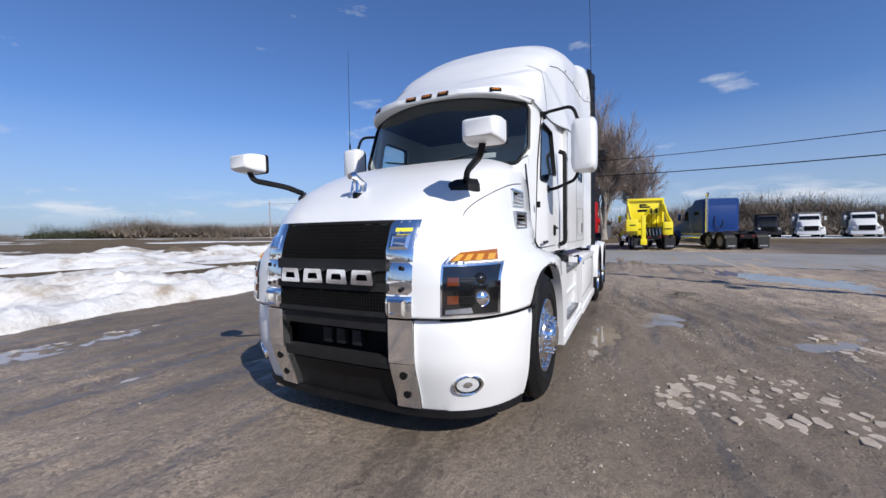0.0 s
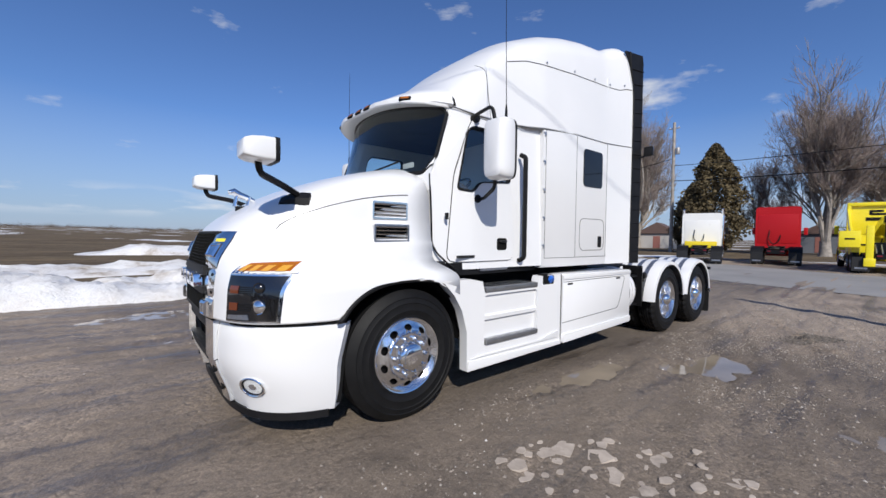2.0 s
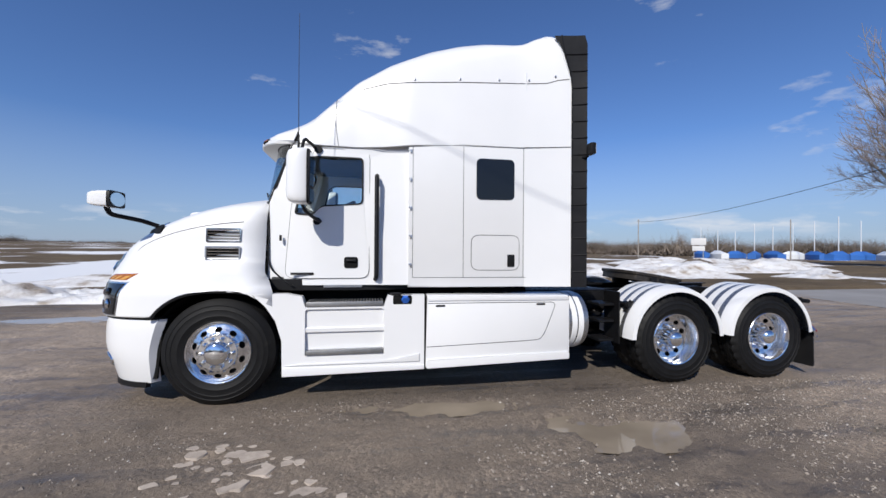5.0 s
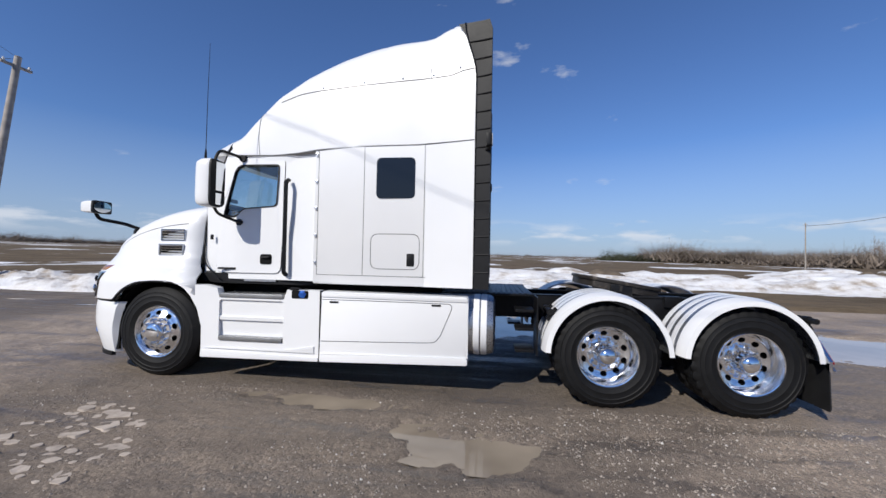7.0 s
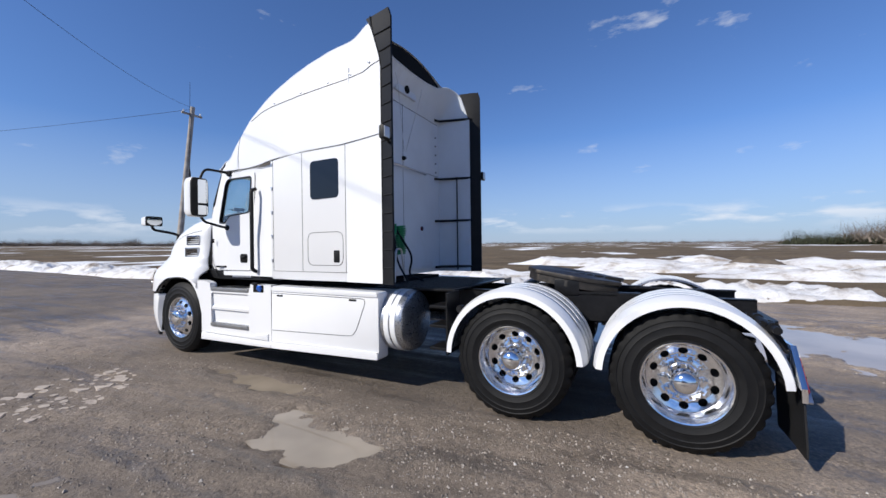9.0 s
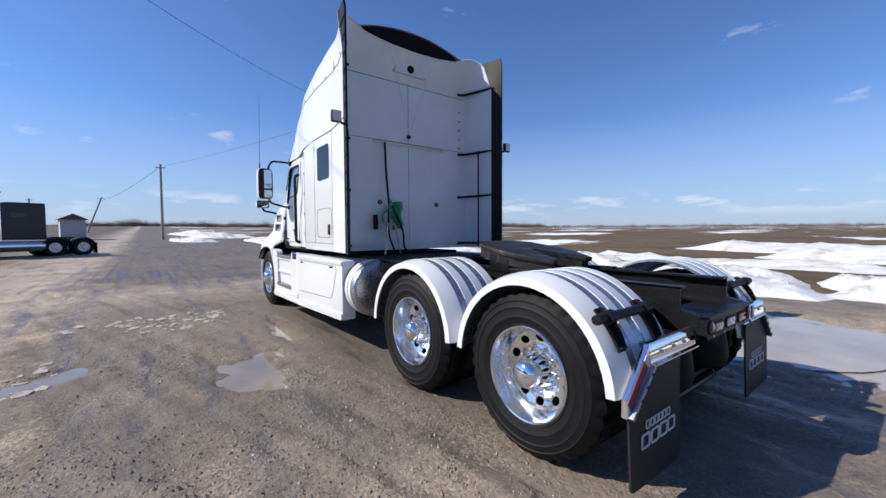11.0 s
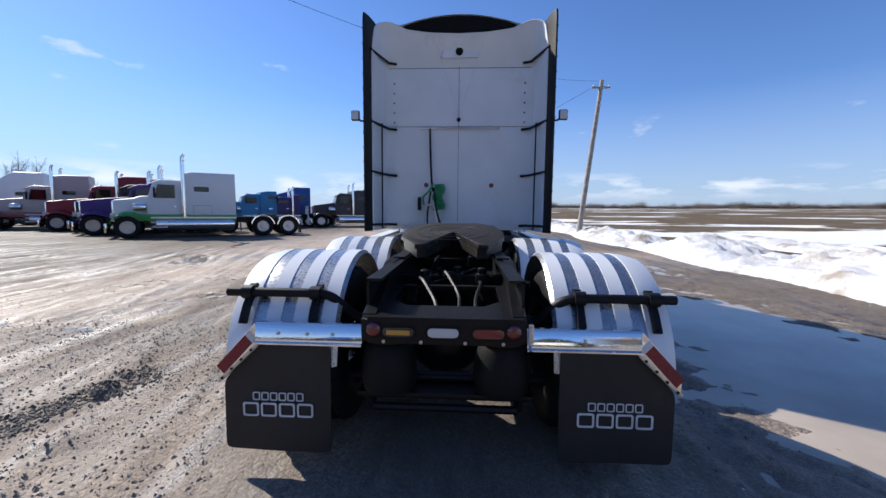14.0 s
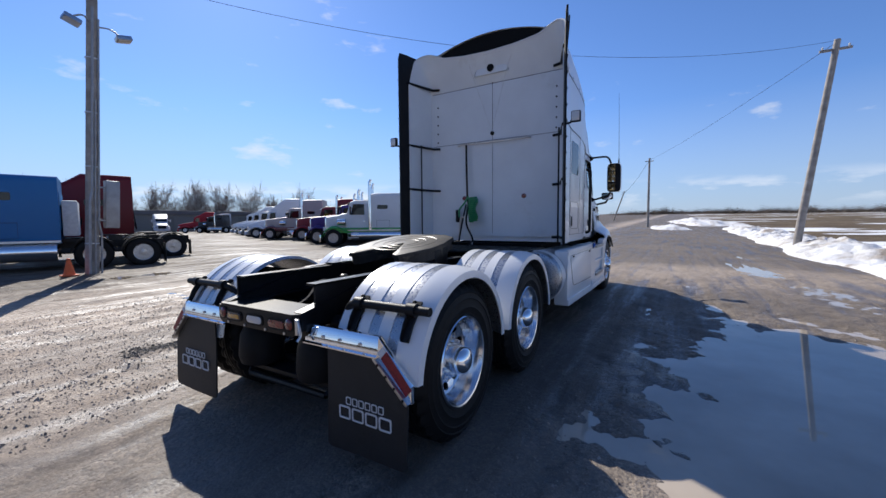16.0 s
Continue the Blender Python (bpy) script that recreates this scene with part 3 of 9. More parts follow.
# plain chrome shapes where the maker's name stands
for y in (-0.32, -0.115, 0.09, 0.295):
    bm = bmesh.new()
    holed(bm, rounded([(y - 0.088, 1.078), (y + 0.088, 1.078), (y + 0.074, 1.172), (y - 0.074, 1.172)], 0.012), rounded([(y - 0.045, 1.106), (y + 0.045, 1.106), (y + 0.036, 1.144), (y - 0.036, 1.144)], 0.008), -1.355, -1.3, "x")
    part("emblem_bar", bm, chrome, truck, "plain chrome emblem shape")
for s in (-1, 1):
    for z0, z1, d in ((1.225, 1.485, 0.035), (1.01, 1.225, 0.02), (0.875, 1.01, 0.035)):
        bm = bmesh.new()
        loops = []
        for j in range(9):
            z = z0 + (z1 - z0) * j / 8
            e = d - 0.012 * (abs(j - 4) / 4) ** 4
            ys = [0.45, 0.47, 0.53, 0.6, 0.63]
            front = [(nose_x(z, y) - e * (0.6 if i in (0, 4) else 1), y * s, z) for i, y in enumerate(ys)]
            back = [(nose_x(z, y) + 0.03, y * s, z) for y in ys[::-1]]
            loops.append(front + back)
        loft(bm, loops)
        g = part("grille_side", bm, chrome, truck, "chrome grille side piece")
        if d > 0.03:
            # raised bevelled panel on the piece's face
            za, zb = z0 + 0.3 * (z1 - z0) if z1 > 1.3 else z0 + 0.12 * (z1 - z0), z1 - 0.34 * (z1 - z0) if z1 > 1.3 else z1 - 0.12 * (z1 - z0)
            bm = bmesh.new()
            rings = []
            for k, (inset, proud) in enumerate(((0.0, 0.026), (0.0, 0.046), (0.014, 0.058), (0.02, 0.05))):
                rings.append([(nose_x(z, y) - proud, s * y, z) for y, z in ((0.485 + inset, za + inset), (0.6 - inset, za + inset), (0.6 - inset, zb - inset), (0.485 + inset, zb - inset))])
            loft(bm, rings)
            part("side_panel", bm, chrome, g)
        if z1 == 1.485 and s < 0:
            bm = bmesh.new()
            loft(bm, [[(nose_x(z, y) - 0.0345, -y, z) for y in (0.5, 0.54, 0.58, 0.6)] for z in (1.41, 1.42, 1.432)], False, False)
            part("sticker", bm, yellow_label, g, "small yellow sticker")
        if z0 == 1.01:
            for z in (1.05, 1.185):
                bm = bmesh.new()
                lathe(bm, [(0.014, -0.012), (0.014, 0.0), (0.001, 0.0)], 12, (nose_x(z, 0.5) - 0.022, 0.57 * s, z), "x")
                part("bolt", bm, black_plastic, g)
# headlights
for s in (-1, 1):
    bm = bmesh.new()
    def on_hood(y, z, out=0.0):
        x = nose_x(z, y)
        return (x - out * 0.75, s * (y + out * 0.66), z)
    def skin(bm, corners, out, thick=0.03, n=8):
        a, b, c, d = corners
        rows = []
        for j in range(n + 1):
            t = j / n
            l0, r0 = (a[0] + (d[0] - a[0]) * t, a[1] + (d[1] - a[1]) * t), (b[0] + (c[0] - b[0]) * t, b[1] + (c[1] - b[1]) * t)
            row = [(l0[0] + (r0[0] - l0[0]) * i / n, l0[1] + (r0[1] - l0[1]) * i / n) for i in range(n + 1)]
            rows.append([on_hood(y, z, out) for y, z in row] + [on_hood(y, z, out - thick) for y, z in row[::-1]])
        loft(bm, rows)
    skin(bm, [(0.79, 0.885), (1.085, 0.885), (1.08, 1.2), (0.79, 1.2)], 0.012)
    head = part("headlight", bm, chrome, truck, "smoked headlight in a chrome frame with amber signal")
    bm = bmesh.new()
    skin(bm, [(0.79, 1.202), (1.08, 1.202), (1.03, 1.305), (0.84, 1.288)], 0.012)
    part("lamp_frame", bm, chrome, head)
    bm = bmesh.new()
    skin(bm, [(0.8, 0.897), (1.072, 0.897), (1.068, 1.19), (0.8, 1.19)], 0.02)
    part("lamp_body", bm, dark_lens, head, "smoked black lamp unit")
    bm = bmesh.new()
    skin(bm, [(0.825, 1.222), (1.045, 1.222), (1.012, 1.284), (0.865, 1.272)], 0.018)
    sig = part("signal_lamp", bm, amber_lens, head, "amber turn signal")
    for k in range(4):
        bm = bmesh.new()
        skin(bm, [(0.84 + k * 0.054, 1.222), (0.87 + k * 0.054, 1.222), (0.886 + k * 0.044, 1.26), (0.86 + k * 0.044, 1.26)], 0.023)
        part("reflector", bm, amber_bright, sig)
    for z in (0.965, 1.075):
        bm = bmesh.new()
        skin(bm, [(0.825, z), (0.885, z), (0.885, z + 0.05), (0.825, z + 0.05)], 0.026)
        part("marker_lamp", bm, brown_lens, head, "dull amber marker lamp")
        for k in range(4):
            bm = bmesh.new()
            skin(bm, [(0.892, z + k * 0.013), (0.965, z + k * 0.013), (0.965, z + k * 0.013 + 0.006), (0.892, z + k * 0.013 + 0.006)], 0.025)
            part("fin", bm, black_plastic, head)
    bm = bmesh.new()
    skin(bm, [(0.815, 0.905), (0.96, 0.905), (0.95, 0.94), (0.815, 0.93)], 0.024)
    part("lower_reflector", bm, brushed, head)
    for yy, z, r in ((1.0, 0.99, 0.042), (0.99, 1.11, 0.032)):
        bm = bmesh.new()
        lathe(bm, [(r + 0.008, 0.006), (r + 0.006, -0.003), (r, 0.0), (r * 0.6, -0.012), (0.001, -0.016)], 24, (0, 0, 0), "x")
        o = part("projector", bm, chrome if z < 1.05 else dark_lens, head)
        o.matrix_basis = pose(*on_hood(yy, z, 0.022)) @ Matrix.Rotation(s * radians(-38), 4, "Z")

# hood vents
for s in (-1, 1):
    for z0 in (1.6, 1.415):
        y = (0.958 if z0 > 1.5 else 0.986) * s
        bm = bmesh.new()
        outer, inner = rounded([(-0.215, z0), (0.12, z0), (0.12, z0 + 0.145), (-0.215, z0 + 0.145)], 0.015), rounded([(-0.2, z0 + 0.015), (0.105, z0 + 0.015), (0.105, z0 + 0.13), (-0.2, z0 + 0.13)], 0.01)
        holed(bm, outer, inner, y - 0.03 * s, y + 0.014 * s)
        vent = part("hood_vent", bm, chrome if z0 > 1.5 else brushed, truck, "louvred chrome hood vent")
        bm = bmesh.new()
        box(bm, -0.205, 0.11, min(y - s * 0.03, y - s * 0.002), max(y - s * 0.03, y - s * 0.002), z0 + 0.01, z0 + 0.135)
        part("vent_back", bm, void_black, vent)
        for k in range(4):
            bm = bmesh.new()
            z = z0 + 0.03 + k * 0.029
            loft(bm, [[(x, y + s * 0.013, z), (x, y + s * 0.015, z + 0.006), (x, y - s * 0.0, z + 0.017), (x, y - s * 0.002, z + 0.011)] for x in (-0.2, 0.105)])
            part("slat", bm, chrome, vent)

# hood mirrors on arms
for s in (-1, 1):
    base = hood_point(1.76, s * 0.56)
    bm = bmesh.new()
    b = Vector((-0.76, 0.772 * s, 1.742))
    tip = Vector((-1.08, 1.04 * s, 1.93))
    lay, side = Vector((-0.72, -0.62 * s, -0.12)).normalized(), Vector((0.62, -0.72 * s, 0.1)).normalized()
    up = Vector((0, 0, 1))
    loft(bm, [[b + lay * t + side * q * w + up * (h + 0.02 * q) for q in (-1, 1)] + [b + lay * t + side * q * w * 1.2 - up * 0.07 for q in (1, -1)] for t, w, h in ((-0.12, 0.018, 0.0), (-0.05, 0.028, 0.012), (0.05, 0.028, 0.01), (0.11, 0.02, -0.01))])
    tube(bm, bend([b + Vector((0.02, 0.01 * s, 0.02)), b + Vector((-0.1, 0.07 * s, 0.07)), tip + Vector((0.02, -0.03 * s, -0.07)), tip + Vector((0, 0, 0.03))], 3), 0.023, 6)
    arm = part("hood_mirror", bm, black_plastic, truck, "white-backed hood mirror on a black arm")
    bm = bmesh.new()
    shell = [(-0.02, 0.119, 0.075), (-0.085, 0.112, 0.067), (-0.118, 0.1, 0.056), (-0.13, 0.085, 0.045)]
    c0 = tip + Vector((0.03, 0, 0.07))
    loops = []
    for dx, hw, hh in [(0.05, 0.118, 0.076)] + shell:
        loops.append([c0 + Vector((dx, hw * math.copysign(abs(math.cos(a)) ** 0.24, math.cos(a)), hh * math.copysign(abs(math.sin(a)) ** 0.24, math.sin(a)))) for a in (2 * math.pi * k / 32 for k in range(32))])
    loft(bm, loops)
    part("mirror_shell", bm, white_paint, arm)
    bm = bmesh.new()
    loft(bm, [[c0 + Vector((dx, hw * math.copysign(abs(math.cos(a)) ** 0.24, math.cos(a)), hh * math.copysign(abs(math.sin(a)) ** 0.24, math.sin(a)))) for a in (2 * math.pi * k / 20 for k in range(20))] for dx, hw, hh in ((0.048, 0.121, 0.079), (0.075, 0.121, 0.079))])
    part("mirror_rim", bm, black_plastic, arm)
    bm = bmesh.new()
    loft(bm, [[c0 + Vector((dx, hw * math.cos(a), hh * math.sin(a))) for a in (2 * math.pi * k / 20 for k in range(20))] for dx, hw, hh in ((0.07, 0.11, 0.067), (0.08, 0.11, 0.067))])
    part("mirror_glass", bm, mirror_glass, arm)

# hood ornament, a small chrome figure on a dark foot
bm = bmesh.new()
ox, oz = -0.95, 1.675
box(bm, ox - 0.05, ox + 0.05, -0.02, 0.02, oz - 0.03, oz + 0.03, 0.01)
orn = part("hood_ornament", bm, black_plastic, truck, "small chrome ornament on a dark foot")
bm = bmesh.new()
tube(bm, [(ox - 0.1, 0, oz + 0.14), (ox - 0.06, 0, oz + 0.15), (ox - 0.02, 0, oz + 0.125), (ox + 0.04, 0, oz + 0.105), (ox + 0.1, 0, oz + 0.08)], [0.02, 0.032, 0.03, 0.026, 0.016], 10)
for dx in (-0.04, 0.06):
    for dy in (-0.018, 0.018):
        tube(bm, [(ox + dx, dy, oz + 0.11), (ox + dx - 0.015, dy * 1.3, oz + 0.025)], 0.011, 6)
part("figure", bm, chrome, orn)

# cab: hollow shell with real window openings
DOOR_WIN = rounded([(0.64, 1.9), (0.83, 1.885), (0.92, 1.985), (1.355, 2.02), (1.355, 2.53), (0.845, 2.53), (0.775, 2.47)], 0.045, 3)
DOOR_OUT = rounded([(0.55, 1.23), (0.9, 1.23), (1.2, 1.23), (1.42, 1.23), (1.42, 2.61), (0.845, 2.61), (0.62, 2.05)], 0.09, 3)
SIDE_OUT = rounded([(0.375, 1.155), (0.9, 1.155), (1.4, 1.155), (1.84, 1.155), (1.84, 2.68), (0.645, 2.68), (0.385, 2.02)], 0.01, 3)


def lean_in(me_or_bm, s):
    """The cab's sides close in a little towards the roof and the windscreen."""
    for v in me_or_bm.verts:
        k = 0.05 * smoothstep(1.9, 2.7, v.co.z) + 0.08 * smoothstep(0.9, 0.38, v.co.x) - 0.055 * smoothstep(1.35, 1.84, v.co.x)
        v.co.y -= s * k


for s in (-1, 1):
    a, b = (0.985 * s, 1.025 * s)
    bm = bmesh.new()
    holed(bm, SIDE_OUT, DOOR_WIN, min(a, b), max(a, b))
    lean_in(bm, s)
    part("cab_side", bm, white_paint, truck)
    bm = bmesh.new()
    a, b = (1.026 * s, 1.04 * s)
    holed(bm, DOOR_OUT, DOOR_WIN, min(a, b), max(a, b))
    lean_in(bm, s)
    door = part("door", bm, white_paint, truck, "white cab door with tinted window")
    bm = bmesh.new()
    inn = [((x - 1.03) * 0.95 + 1.03, (z - 2.25) * 0.95 + 2.25) for x, z in DOOR_WIN]
    holed(bm, DOOR_WIN, inn, min(1.0 * s, 1.047 * s), max(1.0 * s, 1.047 * s))
    lean_in(bm, s)
    part("window_seal", bm, black_plastic, door)
    bm = bmesh.new()
    prism(bm, DOOR_WIN, 1.012 * s, 1.018 * s)
    lean_in(bm, s)
    pane = part("window_pane", bm, side_glass, door, "tinted door window")
    pane.visible_shadow = False
    bm = bmesh.new()
    ring = [(x, z) for x, z in DOOR_OUT]
    tube(bm, [(x, 1.033 * s, z) for x, z in ring + ring[:1]], 0.0055, 5)
    lean_in(bm, s)
    part("door_seam", bm, void_black, door)
    bm = bmesh.new()
    prism(bm, rounded([(1.16, 1.335), (1.305, 1.335), (1.305, 1.455), (1.16, 1.455)], 0.03), min(1.03 * s, 1.045 * s), max(1.03 * s, 1.045 * s))
    h = part("door_handle", bm, void_black, door, "black recessed door handle")
    bm = bmesh.new()
    tube(bm, bend([(1.19, 1.04 * s, 1.43), (1.19, 1.066 * s, 1.42), (1.28, 1.066 * s, 1.42), (1.28, 1.04 * s, 1.43)], 3), 0.012, 6)
    part("grip", bm, black_plastic, h)
    bm = bmesh.new()
    box(bm, 0.62, 0.85, min(1.036 * s, 1.046 * s), max(1.036 * s, 1.046 * s), 1.265, 1.29, 0.004)
    part("badge_bar", bm, grey_plastic, door)
    bm = bmesh.new()
    box(bm, 0.505, 0.525, min(1.0 * s, 1.035 * s), max(1.0 * s, 1.035 * s), 1.62, 1.68, 0.005)
    part("hinge", bm, black_plastic, door)
    # grab bar behind the door
    bm = bmesh.new()
    tube(bm, bend([(1.5, 1.05 * s, 2.33), (1.5, 1.115 * s, 2.3), (1.5, 1.115 * s, 1.25), (1.49, 1.05 * s, 1.22)]), 0.025, 8)
    part("grab_bar", bm, black_plastic, truck, "black vertical grab bar")
    # sill under the door
    bm = bmesh.new()
    prism(bm, [(0.36, 1.22), (0.36, 1.12), (0.62, 1.1), (1.84, 1.1), (1.84, 1.22)], min(0.9 * s, 1.0 * s), max(0.9 * s, 1.0 * s))
    part("cab_sill", bm, black_plastic, truck)
    bm = bmesh.new()
    prism(bm, [(0.95, 1.2), (1.35, 1.2), (1.35, 1.13), (0.95, 1.13)], min(1.0 * s, 1.02 * s), max(1.0 * s, 1.02 * s))
    part("sill_plate", bm, brushed, truck)
    # black joint between hood and cab
    bm = bmesh.new()
    pts = [(0.385, 0.925 * s, 2.03), (0.385, 0.955 * s, 1.7), (0.385, 0.968 * s, 1.4), (0.43, 0.99 * s, 1.31), (0.56, 1.02 * s, 1.2), (0.64, 1.03 * s, 1.15)]
    tube(bm, bend(pts), 0.009, 6)
    part("hood_joint", bm, black_plastic, truck)

# windscreen, its seal, wipers, cowl
def screen_point(u, t):
    """u across from -1 to 1, t from the sill to the header."""
    bulge = 1 - abs(u) ** 2.2
    x0, x1 = 0.42 - 0.23 * bulge, 0.615 - 0.315 * bulge
    y = u * (0.945 - 0.035 * t)
    lift = 0.09 * smoothstep(0.86, 1.0, abs(u)) * (1 - t)
    return (x0 + (x1 - x0) * t, y, 2.03 + 0.03 * bulge + lift + (2.672 - 2.03 + 0.04 * bulge) * t)


bm = bmesh.new()
loft(bm, [[screen_point(-1 + 2 * i / 24, j / 8) for i in range(25)] for j in range(9)], False, False)
pane = part("windscreen", bm, screen_glass, truck, "large curved tinted windscreen")
pane.visible_shadow = False
bm = bmesh.new()
def corner_arc(s, top, n=8):
    """The rounded corner of the glass, from its side to its sill or header."""
    du, dt = 0.12, 0.17
    out = []
    for k in range(n + 1):
        a = math.pi / 2 * k / n
        u, t = 1 - du + du * math.cos(a), dt - dt * math.sin(a)
        out.append((s * u, 1 - t if top else t))
    return out


rim = [screen_point(-0.88 + 1.76 * i / 22, 0) for i in range(23)] + [screen_point(*q) for q in corner_arc(1, False)[::-1]] + [screen_point(1, 0.17 + 0.66 * j / 6) for j in range(1, 6)] + [screen_point(*q) for q in corner_arc(1, True)]
rim += [screen_point(0.88 - 1.76 * i / 22, 1) for i in range(1, 22)] + [screen_point(*q) for q in corner_arc(-1, True)[::-1]] + [screen_point(-1, 0.83 - 0.66 * j / 6) for j in range(1, 6)] + [screen_point(*q) for q in corner_arc(-1, False)]
tube(bm, rim, 0.019, 6, False)
part("screen_seal", bm, black_plastic, truck)
for s in (-1, 1):
    for top in (False, True):
        bm = bmesh.new()
        inner = [screen_point(*q) for q in corner_arc(s, top)]
        outer = [screen_point(s, 0.17 * (1 - k / 4) if not top else 1 - 0.17 * (1 - k / 4)) for k in range(5)] + [screen_point(s * (1 - 0.12 * k / 4), 1 if top else 0) for k in range(1, 5)]
        loft(bm, [[(x - 0.012, y + 0.009 * s, z) for x, y, z in inner], [(x - 0.012, y + 0.009 * s, z) for x, y, z in outer]], False, False)
        part("screen_corner", bm, white_paint, truck)
for s in (-1, 1):
    bm = bmesh.new()
    loft(bm, [[screen_point(s, t)[:1] + (screen_point(s, t)[1], screen_point(s, t)[2]), (0.42 + 0.235 * t, s * (0.95 - 0.03 * t), 2.01 + 0.67 * t), (0.5 + 0.22 * t, s * (0.952 - 0.035 * t), 2.0 + 0.68 * t), (0.53 + 0.19 * t, s * 0.9, 2.0 + 0.68 * t)] for t in (0, 0.5, 1)])
    part("pillar", bm, white_paint, truck)
    bm = bmesh.new()
    tube(bm, [screen_point(s * 0.1 + 0.02, 0.02), screen_point(s * 0.62, 0.16)], 0.009, 5)
    o = part("wiper", bm, black_plastic, truck)
    o.location = (-0.02, 0, 0.01)
bm = bmesh.new()
def cowl_point(u, d, h):
    x, y, z = screen_point(u, 0)
    return (min(x, x + (min(x - 0.02, 0.385) - x) * d), y, z - h - 0.03 * d * smoothstep(0.8, 1.0, abs(u)))


loft(bm, [[cowl_point(u, d, h) for u in [-1 + 2 * i / 40 for i in range(41)]] for d, h in ((0.0, 0.012), (0.5, 0.02), (0.95, 0.035), (1.0, 0.06), (1.0, 0.2))], False, False)
part("cowl", bm, white_paint, truck)

# cab inside: floor, dash, wheel, seats, back curtain
bm = bmesh.new()
box(bm, 0.42, 1.84, -0.97, 0.97, 1.2, 1.24)
box(bm, 0.42, 0.45, -0.93, 0.93, 1.24, 2.0)
part("cab_floor", bm, trim_grey, truck)
bm = bmesh.new()
loft(bm, [[(0.45, y, 1.95), (0.75, y, 1.98), (0.9, y, 1.9), (0.92, y, 1.7), (0.7, y, 1.5), (0.45, y, 1.5)] for y in (-0.95, -0.2, 0.2, 0.95)])
part("dashboard", bm, trim_grey, truck)
bm = bmesh.new()
loft(bm, [[(c.x, c.y, c.z) for c in [Vector((1.05, -0.45, 1.98)) + Matrix.Rotation(radians(-35), 3, "Y") @ Vector((r * math.cos(a), r * math.sin(a), h)) for r, h in [(0.23 + 0.016 * math.cos(b), 0.016 * math.sin(b)) for b in (2 * math.pi * q / 6 for q in range(6))]]] for a in (2 * math.pi * k / 24 for k in range(25))], True, False)
tube(bm, [(0.85, -0.45, 1.8), (1.05, -0.45, 1.98)], 0.03, 8)
part("steering_wheel", bm, black_plastic, truck)
for y in (-0.47, 0.47):
    bm = bmesh.new()
    box(bm, 1.27, 1.72, y - 0.25, y + 0.25, 1.45, 1.6, 0.05)
    loft(bm, [[(1.6 + dx + 0.07 * math.sin(a), y + w * math.cos(a), z) for a in (2 * math.pi * k / 12 for k in range(12))] for dx, w, z in ((0.1, 0.24, 1.52), (0.12, 0.25, 1.72), (0.14, 0.22, 1.93), (0.15, 0.12, 2.0), (0.155, 0.12, 2.12), (0.16, 0.09, 2.15))])
    box(bm, 1.35, 1.6, y - 0.15, y + 0.15, 1.24, 1.46)
    part("driver_seat" if y < 0 else "passenger_seat", bm, seat_cloth, truck)
bm = bmesh.new()
box(bm, 1.86, 1.9, -1.0, 1.0, 1.2, 2.68)
part("cab_back", bm, trim_grey, truck)
bm = bmesh.new()
loft(bm, [[(screen_point(u, 0.97)[0] + 0.03, 0.88 * u, screen_point(u, 0.97)[2]), (1.84, 0.88 * u, 2.66), (1.84, 0.88 * u, 2.69), (screen_point(u, 0.97)[0] + 0.03, 0.88 * u, screen_point(u, 0.97)[2] + 0.025)] for u in [-1 + 2 * k / 16 for k in range(17)]])
part("headliner", bm, trim_grey, truck)
bm = bmesh.new()
prism(bm, rounded([(-0.62, 2.13), (-0.44, 2.13), (-0.44, 2.18), (-0.62, 2.18)], 0.005), 0.42, 0.428, "x")
part("permit_sticker", bm, letter_white, truck)

# sleeper body: closed box with slightly swelling sides
def sleeper_w(x):
    return table([(1.84, 1.085), (2.3, 1.125), (3.1, 1.14), (3.4, 1.165), (3.67, 1.205)], x)


bm = bmesh.new()
xs = [1.84, 1.95, 2.1, 2.3, 2.6, 2.9, 3.1, 3.14]
loft(bm, [[(x, -sleeper_w(x) + 0.02, 1.13), (x, -sleeper_w(x), 1.16), (x, -sleeper_w(x), 2.72), (x, -sleeper_w(x) + 0.03, 3.2), (x, sleeper_w(x) - 0.03, 3.2), (x, sleeper_w(x), 2.72), (x, sleeper_w(x), 1.16), (x, sleeper_w(x) - 0.02, 1.13)] for x in xs])
part("sleeper_body", bm, white_paint, truck, "white sleeper compartment")
SEAMS = [((1.885, 2.665), (1.885, 1.235)), ((1.885, 1.235), (3.16, 1.235)), ((2.44, 2.68), (2.44, 1.235)), ((3.13, 2.69), (3.13, 1.235)), ((1.885, 2.9), (1.885, 2.665))]
